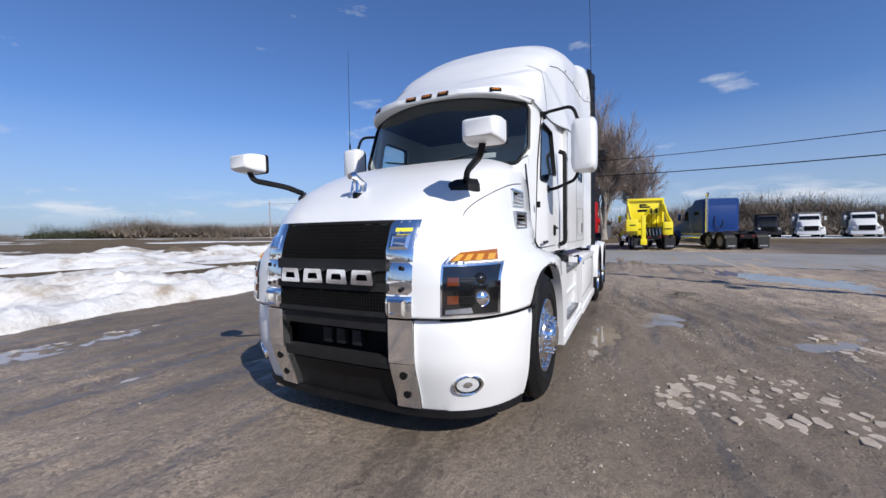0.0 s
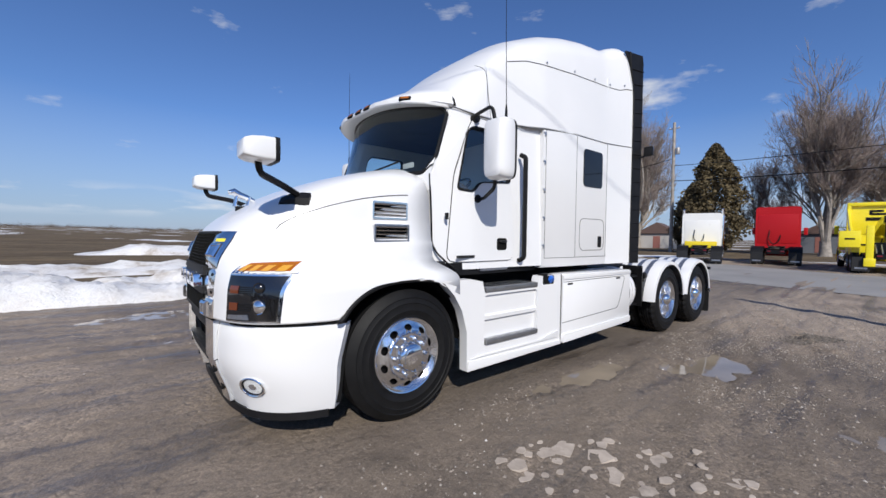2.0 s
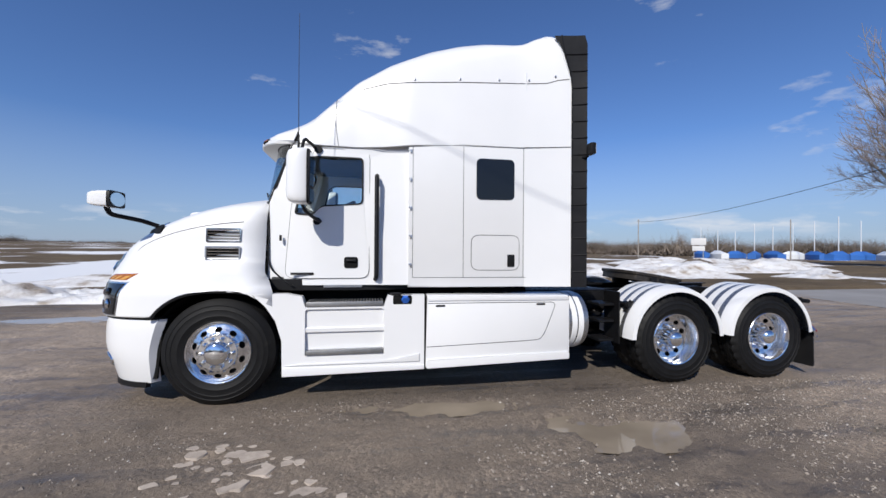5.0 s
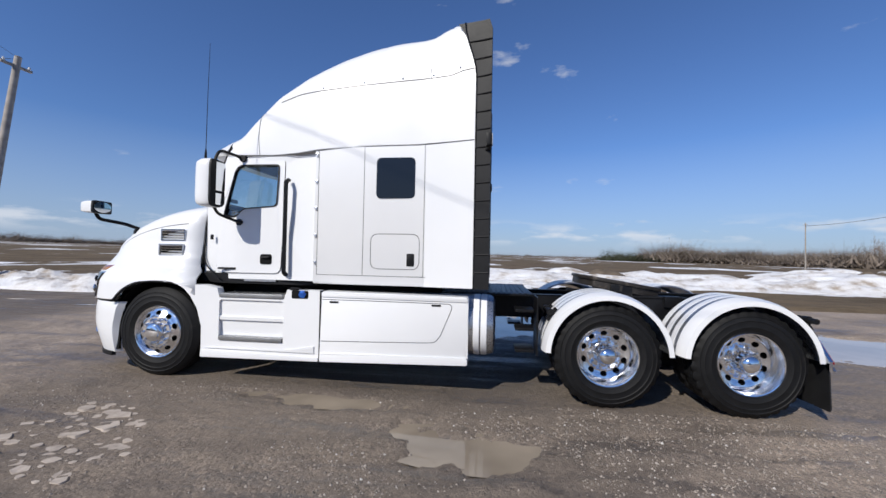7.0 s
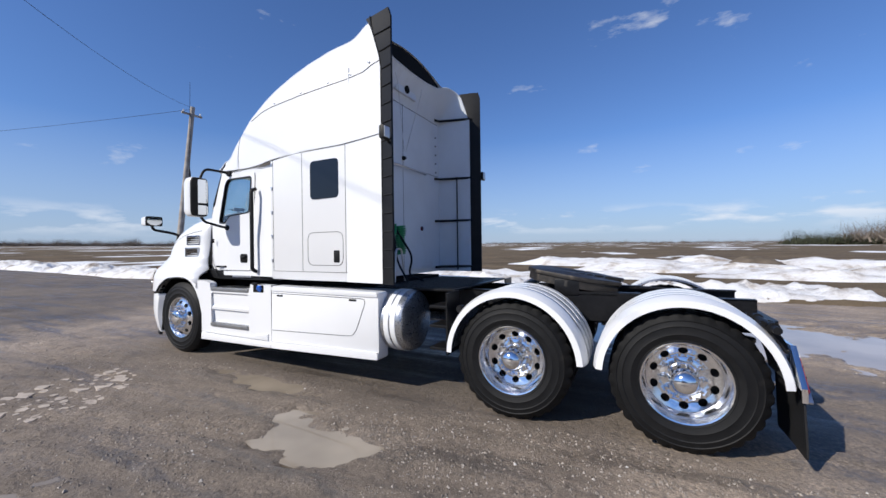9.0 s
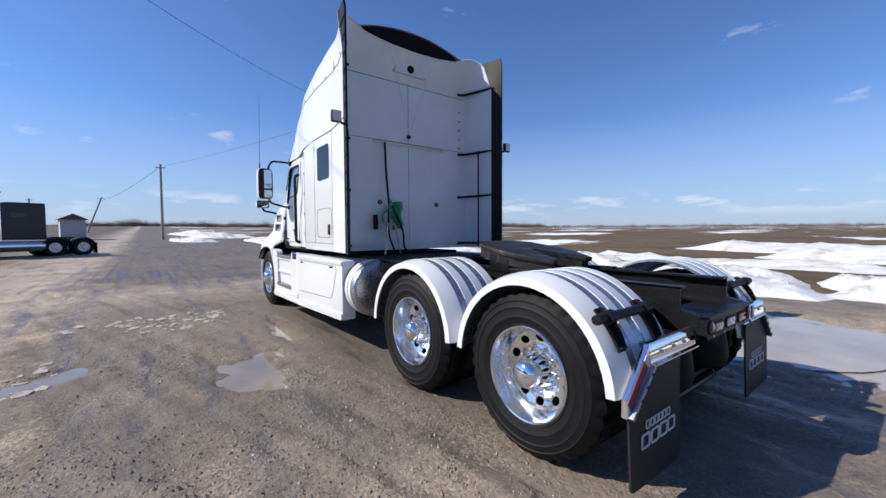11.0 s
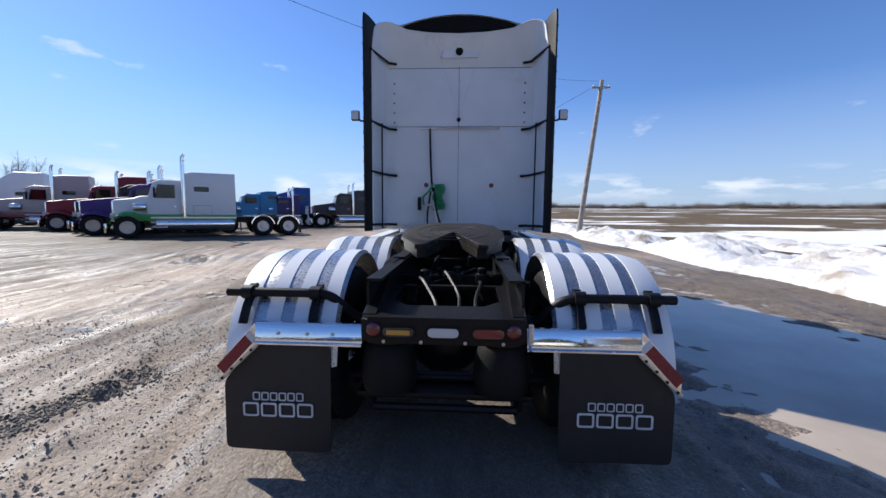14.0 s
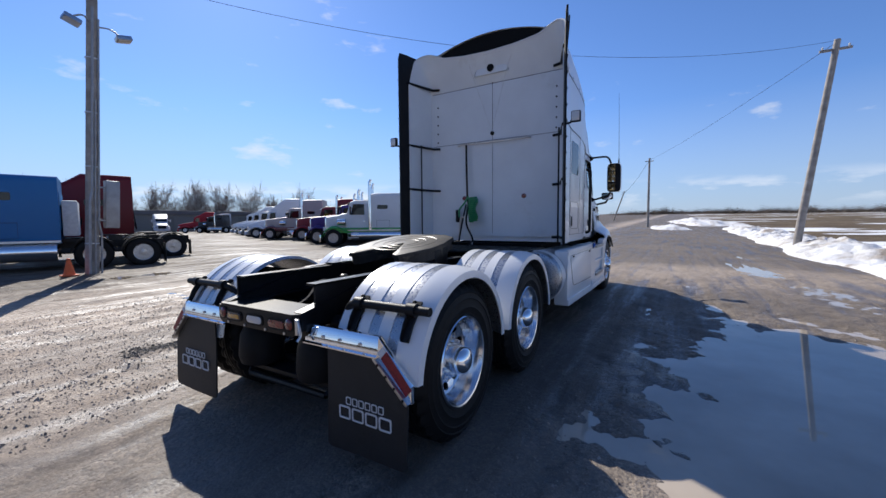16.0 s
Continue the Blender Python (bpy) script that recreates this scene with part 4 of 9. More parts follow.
for s in (-1, 1):
    # side fairing behind the sleeper and its dark ribbed extender
    bm = bmesh.new()
    xs = [3.141, 3.3, 3.45, 3.6, 3.68]
    loft(bm, [[(x, s * sleeper_w(x), 1.13), (x, s * sleeper_w(x), 2.69 + 0.03 * smoothstep(3.14, 3.5, x)), (x, s * (sleeper_w(x) - 0.04), 2.69 + 0.03 * smoothstep(3.14, 3.5, x)), (x, s * (sleeper_w(x) - 0.04), 1.13)] for x in xs])
    part("side_fairing", bm, white_paint, truck)
    bm = bmesh.new()
    zs = [1.125 + (3.985 - 1.125) * k / 30 for k in range(31)]
    loops = []
    for z in zs:
        sh = -0.13 * smoothstep(3.4, 4.0, z)
        nose_in = 0.07 * smoothstep(3.84, 3.985, z)
        cutaway = 0.03 * smoothstep(3.94, 3.985, z)
        loops.append([(3.68 + sh - nose_in, s * (1.207 - nose_in * 0.3), z), (3.77 + sh * 0.4, s * 1.232, z), (3.845 - cutaway, s * 1.258, z), (3.85 - cutaway, s * 1.235, z), (3.77 + sh * 0.4, s * 1.2, z), (3.69 + sh - nose_in, s * (1.18 - nose_in * 0.3), z)])
    loft(bm, loops)
    # dark lip along the extender's front edge
    tube(bm, [(3.685 - 0.13 * smoothstep(3.4, 4.0, z), s * 1.208, z) for z in zs], 0.009, 5)
    ext = part("side_extender", bm, black_plastic, truck, "dark ribbed rubber side extender")
    for k in range(14):
        bm = bmesh.new()
        z = 1.3 + k * 0.19
        sh = -0.13 * smoothstep(3.4, 4.0, z)
        tube(bm, [(3.69 + sh, s * 1.209, z), (3.77 + sh * 0.4, s * 1.236, z + 0.002), (3.845, s * 1.262, z + 0.004)], 0.008, 5)
        part("rib", bm, black_plastic, ext)
    # panel seams, hinges, window, locker
    for (x0, z0), (x1, z1) in SEAMS:
        bm = bmesh.new()
        tube(bm, [(x0 + (x1 - x0) * t / 6, s * (sleeper_w(x0 + (x1 - x0) * t / 6) + 0.0005), z0 + (z1 - z0) * t / 6) for t in range(7)], 0.003, 4)
        part("panel_seam", bm, trim_grey, truck)
    for k in range(5):
        bm = bmesh.new()
        z = 1.345 + k * 0.31
        box(bm, 1.855, 1.875, min(1.08 * s, 1.098 * s), max(1.08 * s, 1.098 * s), z, z + 0.045, 0.004)
        box(bm, 1.84, 1.875, min(1.08 * s, 1.096 * s), max(1.08 * s, 1.096 * s), z + 0.032, z + 0.045, 0.003)
        part("hinge", bm, brushed, truck)
    bm = bmesh.new()
    y = sleeper_w(2.8)
    prism(bm, rounded([(2.585, 2.1), (3.025, 2.1), (3.025, 2.555), (2.585, 2.555)], 0.06), min((y - 0.01) * s, (y + 0.006) * s), max((y - 0.01) * s, (y + 0.006) * s))
    part("sleeper_window", bm, privacy_glass, truck, "dark tinted sleeper window")
    bm = bmesh.new()
    loc = rounded([(2.53, 1.315), (3.085, 1.315), (3.085, 1.705), (2.53, 1.705)], 0.09)
    tube(bm, [(x, s * (sleeper_w(x) + 0.0005), z) for x, z in loc + loc[:1]], 0.0035, 4)
    lock = part("locker_door", bm, trim_grey, truck)
    bm = bmesh.new()
    prism(bm, rounded([(2.945, 1.35), (3.03, 1.35), (3.03, 1.49), (2.945, 1.49)], 0.012), min((y - 0.01) * s, (y + 0.008) * s), max((y - 0.01) * s, (y + 0.008) * s), "y", 0.004)
    part("locker_latch", bm, black_plastic, lock, "black recessed latch")
    # shade seam between cab and roof fairing, along the top of the side
    bm = bmesh.new()
    pts = [(0.62, 0.955, 2.67), (0.9, 0.985, 2.64), (1.3, 1.0, 2.63), (1.6, 1.05, 2.64), (1.84, 1.09, 2.66), (2.4, 1.13, 2.69), (3.13, 1.145, 2.695), (3.4, 1.17, 2.71), (3.67, 1.207, 2.72)]
    tube(bm, [(x, y * s, z) for x, y, z in bend(pts)], 0.004, 4)
    part("roof_seam", bm, trim_grey, truck)

# roof fairing: cross-sections from the visor lip to the tail
ROOF_TOP = [(0.16, 2.755), (0.24, 2.8), (0.4, 2.895), (0.6, 2.99), (0.8, 3.125), (1.05, 3.315), (1.3, 3.52), (1.65, 3.755), (2.1, 3.95), (2.6, 4.08), (3.1, 4.14), (3.45, 4.17), (3.6, 4.17)]
ROOF_W = [(0.16, 0.35), (0.2, 0.5), (0.28, 0.68), (0.42, 0.84), (0.6, 0.945), (0.9, 0.985), (1.3, 1.005), (1.6, 1.05), (1.84, 1.095), (2.4, 1.13), (3.1, 1.14), (3.4, 1.165), (3.7, 1.207)]
ROOF_BASE = [(0.16, 2.72), (0.6, 2.67), (0.9, 2.64), (1.3, 2.63), (1.6, 2.64), (1.84, 2.66), (2.4, 2.69), (3.13, 2.695), (3.6, 2.715)]
ROOF_EDGE = [(0.16, 2.76), (0.6, 2.73), (0.72, 2.745), (0.82, 2.81), (1.0, 3.0), (1.3, 3.27), (1.6, 3.35), (2.4, 3.4), (3.1, 3.44), (3.33, 3.45), (3.43, 3.485), (3.55, 3.5), (3.7, 3.505)]


def roof_lean(x):
    return 0.035 - 0.027 * smoothstep(3.05, 3.6, x)


def roof_section(x):
    zt, w, zb, ze = table(ROOF_TOP, x), table(ROOF_W, x), table(ROOF_BASE, x), table(ROOF_EDGE, x)
    half = [(w - 0.012, zb), (w, zb + 0.012)]
    for k in range(1, 6):
        half.append((w - roof_lean(x) * (k / 5) ** 2, zb + (ze - zb) * k / 5))
    n = table([(0.1, 2.2), (0.8, 2.0), (1.6, 2.5), (2.6, 3.2), (3.1, 5.0), (3.56, 7.0)], x)
    crown = 0.15 * smoothstep(2.4, 3.4, x)
    for k in range(1, 19):
        a = math.acos((1 - (k / 18) ** 1.5) ** (n / 2)) if k < 18 else math.pi / 2
        y = (w - roof_lean(x)) * max(0.0, math.cos(a)) ** (2 / n) if k < 18 else 0.0
        half.append((y, ze + (zt - crown - ze) * math.sin(a) ** (2 / n) + crown * max(0.0, 1 - (y / 0.86) ** 2) + 0.05 * smoothstep(3.2, 3.5, x) * smoothstep(0.84, 1.02, y) * smoothstep(3.6, 3.9, zt - 0.2 + 0.1 * math.sin(a))))
    return half


def roof_skin(x, y, z):
    """Draws the roof's tail back to the extenders at its sides, and in at its middle."""
    w = table(ROOF_W, x) - roof_lean(x)
    u = min(1.0, abs(y) / w)
    side_end = 3.69 - 0.13 * smoothstep(3.4, 4.0, z)
    rear = side_end + (3.34 - side_end) * (1 - u ** 7) * smoothstep(3.6, 3.9, z)
    x2 = x if x < 2.9 else 2.9 + (x - 2.9) * (rear - 2.9) / 0.66
    wider = (table(ROOF_W, max(x, x2)) - table(ROOF_W, x)) * u ** 7
    return (x2, math.copysign(abs(y) + wider, y), z)


bm = bmesh.new()
loops = []
for k in range(57):
    x = 0.16 + (3.56 - 0.16) * (k / 56) ** 1.25
    h = roof_section(x)
    loops.append([roof_skin(x, -y, z) for y, z in h] + [roof_skin(x, y, z) for y, z in h[::-1][1:]])
loft(bm, loops, False, False)
bm.faces.new([bm.verts.new(p) for p in loops[0]])
ROOF_REAR = loops[-1]
roof = part("roof_fairing", bm, white_paint, truck, "tall white aerodynamic roof fairing", 30)
# the visor's underside, from the roof's front edge back to the glass, and marker lamps
def roof_edge_x(y):
    """Where the roof's front edge stands, off the middle by y."""
    for (a, u), (b, v) in zip(ROOF_W, ROOF_W[1:]):
        if abs(y) <= v:
            return a if abs(y) <= u else a + (b - a) * (abs(y) - u) / (v - u)
    return 0.6


bm = bmesh.new()
rows_ = []
for k in range(49):
    y = -0.935 + 1.87 * k / 48
    u = max(-1.0, min(1.0, y / 0.91))
    hx, hy, hz = screen_point(u, 1)
    ex = min(roof_edge_x(y), hx - 0.004)
    ez = table(ROOF_BASE, roof_edge_x(y))
    rows_.append([(ex - 0.006, y, ez + 0.03), (ex - 0.008, y, ez - 0.004), (ex + 0.006, y, ez - 0.016), (hx - 0.006, hy * 1.005, hz - 0.008), (hx + 0.015, hy * 1.005, hz + 0.03), (ex + 0.02, y, ez + 0.04)])
loft(bm, rows_)
part("visor", bm, white_paint, truck)
for s in (-1, 1):
    bm = bmesh.new()
    loops = []
    for k in range(10):
        x = 0.3 + 0.33 * k / 9
        off = 0.016 * smoothstep(0.3, 0.58, x)
        pts = [(y, z) for y, z in roof_section(x)[1:] if z < 2.96]
        lo = [(table([(q, y) for q, (y, z) in enumerate(pts)], (len(pts) - 1) * t / 9), table([(q, z) for q, (y, z) in enumerate(pts)], (len(pts) - 1) * t / 9)) for t in range(10)]
        loops.append([(x + 0.25 * (z - 2.7), s * (y + off), z + off * 0.5) for y, z in lo] + [(x + 0.25 * (z - 2.7), s * (y - 0.012), z - 0.012) for y, z in lo[::-1]])
    loft(bm, loops)
    part("visor_end", bm, white_paint, truck)
    bm = bmesh.new()
    loft(bm, [[(px_ + d, py_ - s * 0.009, pz_ - 0.004) for px_, py_, pz_ in loops[-1][:10]] for d in (-0.004, 0.04)], False, False)
    part("visor_gap", bm, void_black, truck)


def visor_x(y, z):
    """Where the visor's face stands at a height, off the middle by y."""
    for k in range(400):
        x = 0.161 + k * 0.0025
        h = roof_section(x)
        for (y0, z0), (y1, z1) in zip(h, h[1:]):
            if z0 <= z <= z1 and z1 > z0 and y0 + (y1 - y0) * (z - z0) / (z1 - z0) >= abs(y):
                return x
    return 0.5


for y in (-0.67, -0.18, 0.0, 0.18, 0.67):
    z = 2.742 if abs(y) < 0.3 else 2.735
    x = visor_x(y, z)
    slope = (visor_x(y, z + 0.03) - visor_x(y, z - 0.02)) / 0.05
    turn = (visor_x(abs(y) + 0.03, z) - visor_x(max(0, abs(y) - 0.03), z)) / 0.06
    bm = bmesh.new()
    box(bm, -0.014, 0.03, -0.058, 0.058, -0.022, 0.022, 0.008)
    m = part("marker_lamp", bm, void_black, truck, "small amber roof marker lamp in a black housing")
    m.matrix_basis = pose(x - 0.002, y, z) @ Matrix.Rotation(-math.copysign(math.atan(turn), y) if y else 0.0, 4, "Z") @ Matrix.Rotation(math.atan(slope) * 0.9, 4, "Y")
    bm = bmesh.new()
    box(bm, -0.019, 0.0, -0.04, 0.04, -0.011, 0.011, 0.004)
    part("lamp_lens", bm, amber_lens, m)
# seams and rivets on the roof
for s in (-1, 1):
    bm = bmesh.new()
    tube(bm, [roof_skin(x, s * (table(ROOF_W, x) - roof_lean(x) + 0.002), table(ROOF_EDGE, x)) for x in [1.34 + 2.2 * k / 40 for k in range(41)]], 0.0042, 5)
    part("roof_seam", bm, trim_grey, truck)
    bm = bmesh.new()
    h = roof_section(1.06)
    tube(bm, [(1.06 + 0.03 * smoothstep(2.9, 2.6, z), s * (y + 0.0005), z) for y, z in h[1:13]], 0.004, 4)
    part("roof_seam", bm, trim_grey, truck)
    for x in (1.9, 2.4, 2.85, 3.2, 3.5):
        bm = bmesh.new()
        lathe(bm, [(0.013, 0.008), (0.011, -0.004), (0.001, -0.007)], 8, (x, s * (table(ROOF_W, x) - roof_lean(x) + 0.004), table(ROOF_EDGE, x) + 0.035))
        part("rivet", bm, brushed, truck)

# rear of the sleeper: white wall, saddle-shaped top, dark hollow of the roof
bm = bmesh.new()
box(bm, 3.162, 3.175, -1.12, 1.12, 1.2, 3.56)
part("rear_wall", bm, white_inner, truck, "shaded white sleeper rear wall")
rim_line, crown_line, loops = [], [], []
for x, y, z in ROOF_REAR:
    if z < 3.5:
        continue
    inner = 1 - smoothstep(0.78, 0.9, abs(y))
    low = table([(0, 3.9), (0.4, 3.915), (0.7, 3.955), (0.86, 3.99)], abs(y))
    rim_p = Vector((x + (3.34 - x) * inner, y, z + (low - z) * inner))
    rim_line.append(tuple(rim_p))
    if abs(y) < 0.88:
        crown_line.append((y, z - 0.014))
    foot = Vector((3.172, max(-1.08, min(1.08, y)), 3.5))
    middle = Vector((3.19 + (rim_p.x - 3.19) * 0.3, y * 0.925, 3.5 + (rim_p.z - 3.5) * 0.5))
    loops.append([tuple(rim_p * t * t + middle * 2 * t * (1 - t) + foot * (1 - t) ** 2) for t in (k / 7 for k in range(8))])
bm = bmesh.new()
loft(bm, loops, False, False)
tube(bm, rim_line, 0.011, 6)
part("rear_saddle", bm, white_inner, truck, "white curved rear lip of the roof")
# flat black plate; its colour stands in for the shade inside the roof
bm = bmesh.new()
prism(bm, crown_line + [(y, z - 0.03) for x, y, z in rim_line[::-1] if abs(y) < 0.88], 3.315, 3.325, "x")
part("roof_hollow_shade", bm, void_black, truck)
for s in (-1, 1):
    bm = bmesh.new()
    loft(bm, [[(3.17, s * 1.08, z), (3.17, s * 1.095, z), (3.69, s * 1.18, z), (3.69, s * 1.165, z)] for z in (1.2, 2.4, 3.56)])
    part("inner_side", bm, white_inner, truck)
    for z in (3.555, 2.614, 1.937, 1.2):
        bm = bmesh.new()
        tube(bm, [(3.19, s * 0.92, z), (3.22, s * 1.03, z + 0.005), (3.72, s * 1.19, z + 0.012)], 0.02, 6)
        part("stay", bm, black_plastic, truck)
    bm = bmesh.new()
    tube(bm, [(3.5, s * 1.08, 1.15), (3.5, s * 1.08, 2.64)], 0.011, 6)
    part("stay_rod", bm, black_plastic, truck)
    for k in range(5):
        bm = bmesh.new()
        lathe(bm, [(0.012, 0), (0.012, 0.012), (0.001, 0.014)], 8, (3.176, s * 0.96, 2.72 + 0.14 * k), "x")
        part("bolt", bm, black_plastic, truck)
    # work lamp on the extender
    bm = bmesh.new()
    tube(bm, [(3.8, s * 1.24, 2.6), (3.83, s * 1.3, 2.6), (3.84, s * 1.33, 2.64)], 0.014, 6)
    box(bm, 3.8, 3.86, min(s * 1.31, s * 1.42), max(s * 1.31, s * 1.42), 2.6, 2.73, 0.015)
    wl_ = part("work_lamp", bm, black_plastic, truck, "square work lamp")
    bm = bmesh.new()
    box(bm, 3.855, 3.866, min(s * 1.32, s * 1.41), max(s * 1.32, s * 1.41), 2.61, 2.72, 0.004)
    part("lamp_lens", bm, clear_lens, wl_)
bm = bmesh.new()
tube(bm, [(3.175, 0, 3.55), (3.175, 0, 2.65)], 0.004, 4)
tube(bm, [(3.174, 0, 2.6), (3.174, 0, 1.25)], 0.004, 4)
tube(bm, [(3.177, -1.05, 3.497), (3.177, 1.05, 3.497)], 0.004, 4)
tube(bm, [(3.175, -1.05, 2.66), (3.175, 1.05, 2.66)], 0.004, 4)
part("wall_seam", bm, trim_grey, truck)
bm = bmesh.new()
tube(bm, bend([(3.18, -0.57, 2.63), (3.22, -0.57, 2.63), (3.22, 0.59, 2.63), (3.18, 0.59, 2.63)]), 0.014, 6)
part("tow_rail", bm, brushed, truck)
bm = bmesh.new()
prism(bm, rounded([(-0.3, 3.62), (0.3, 3.62), (0.2, 3.74), (0.1, 3.79), (-0.1, 3.79), (-0.2, 3.74)], 0.05), 3.18, 3.25, "x", 0.03)
part("port_boss", bm, white_inner, truck)
bm = bmesh.new()
lathe(bm, [(0.055, -0.02), (0.055, 0.03), (0.045, 0.034), (0.001, 0.034)], 20, (3.235, 0.0, 3.7), "x")
part("roof_port", bm, void_black, truck)
bm = bmesh.new()
lathe(bm, [(0.03, 0), (0.03, 0.02), (0.015, 0.05), (0.001, 0.052)], 14, (3.175, 0, 2.76), "x")
part("lamp_stud", bm, black_plastic, truck)
for y in (-0.48, 0.5):
    bm = bmesh.new()
    lathe(bm, [(0.036, 0), (0.034, 0.012), (0.001, 0.016)], 20, (3.175, y, 1.8), "x")
    part("reflector", bm, red_lens, truck, "round red reflector")
# air and electric lines
bm = bmesh.new()
tube(bm, bend([(3.23, -0.42, 2.62), (3.24, -0.41, 2.2), (3.26, -0.39, 1.85), (3.26, -0.37, 1.7)]), 0.016, 6)
part("hose_hanger", bm, black_plastic, truck)
bm = bmesh.new()
coil = [(3.3 + 0.05 * math.sin(0.9 * k), -0.28 + 0.075 * math.cos(0.9 * k) + 0.02 * math.sin(0.11 * k), 1.8 - 0.0042 * k) for k in range(90)]
tube(bm, coil, 0.012, 6)
tube(bm, bend([(3.28, -0.36, 1.82), (3.32, -0.42, 1.7), (3.3, -0.52, 1.62), (3.32, -0.5, 1.5)]), 0.014, 6)
part("air_line", bm, green_hose, truck, "coiled green air line")
bm = bmesh.new()
tube(bm, bend([(3.28, -0.35, 1.75), (3.5, -0.3, 1.4), (3.38, -0.22, 1.15), (3.6, -0.2, 1.08)]), 0.014, 6)
tube(bm, bend([(3.28, -0.4, 1.7), (3.35, -0.45, 1.35), (3.5, -0.42, 1.08)]), 0.013, 6)
box(bm, 3.2, 3.26, -0.6, -0.55, 1.42, 1.62, 0.01)
part("electric_line", bm, black_plastic, truck)
bm = bmesh.new()
tube(bm, bend([(3.35, -0.5, 1.08), (3.35, -0.46, 1.5), (3.35, -0.34, 1.5), (3.35, -0.26, 1.08)]), 0.013, 6)
part("hose_stand", bm, brushed, truck)
# cables hung over the top edge
for s in (-1, 1):
    bm = bmesh.new()
    tube(bm, [(3.27, 0.38 * s, 3.93), (3.3, 0.3 * s, 3.7), (3.21, 0.02 * s, 2.85)], 0.004, 4)
    part("cord", bm, letter_white, truck)

# door mirrors
for s in (-1, 1):
    bm = bmesh.new()
    c = Vector((0.8, 1.41 * s, 2.225))
    loops = []
    for dx, w, h in ((0.05, 0.108, 0.255), (0.03, 0.12, 0.265), (-0.07, 0.117, 0.26), (-0.12, 0.1, 0.24), (-0.14, 0.07, 0.2)):
        loops.append([c + Vector((dx, w * math.copysign(abs(math.cos(a)) ** 0.36, math.cos(a)), h * math.copysign(abs(math.sin(a)) ** 0.3, math.sin(a)))) for a in (2 * math.pi * k / 28 for k in range(28))])
    loft(bm, loops)
    mir = part("door_mirror", bm, white_paint, truck, "tall white door mirror on black arms")
    bm = bmesh.new()
    loft(bm, [[c + Vector((dx, w * math.copysign(abs(math.cos(a)) ** 0.36, math.cos(a)), h * math.copysign(abs(math.sin(a)) ** 0.3, math.sin(a)))) for a in (2 * math.pi * k / 28 for k in range(28))] for dx, w, h in ((0.048, 0.117, 0.26), (0.068, 0.113, 0.256))])
    part("mirror_rim", bm, black_plastic, mir)
    for z0, z1 in ((-0.08, 0.235), (-0.235, -0.11)):
        bm = bmesh.new()
        prism(bm, rounded([(c.y - 0.095, c.z + z0), (c.y + 0.095, c.z + z0), (c.y + 0.095, c.z + z1), (c.y - 0.095, c.z + z1)], 0.03), 0.866, 0.872, "x")
        g = part("mirror_glass", bm, mirror_glass, mir)
        g.matrix_basis = Matrix.Translation((0.866, c.y, c.z)) @ Matrix.Rotation(s * radians(9), 4, "Z") @ Matrix.Translation((-0.866, -c.y, -c.z))
    for z, path in ((2.6, [(0.86, 0.97 * s, 2.6), (0.84, 1.06 * s, 2.62), (0.79, 1.3 * s, 2.63), (0.77, 1.36 * s, 2.46)]), (1.83, [(0.92, 1.0 * s, 1.83), (0.9, 1.1 * s, 1.83), (0.81, 1.32 * s, 1.9), (0.78, 1.36 * s, 1.99)])):
        bm = bmesh.new()
        tube(bm, bend(path), 0.017, 8)
        arm = part("mirror_arm", bm, black_plastic, mir)
        bm = bmesh.new()
        lathe(bm, [(0.04, -0.03), (0.045, 0.02), (0.03, 0.05), (0.001, 0.05)], 12, (0.88, (1.02 if z < 2 else 0.99) * s, z))
        part("arm_foot", bm, black_plastic, arm)

# whip antennas on the door mirrors
for s in (-1, 1):
    bm = bmesh.new()
    tube(bm, [(0.77, 1.48 * s, 2.46), (0.77, 1.48 * s, 2.54), (0.77, 1.48 * s, 2.6), (0.765, 1.47 * s, 3.2), (0.765, 1.46 * s, 3.76)], [0.014, 0.012, 0.004, 0.003, 0.002], 6)
    part("antenna", bm, black_plastic, truck, "thin whip antenna")

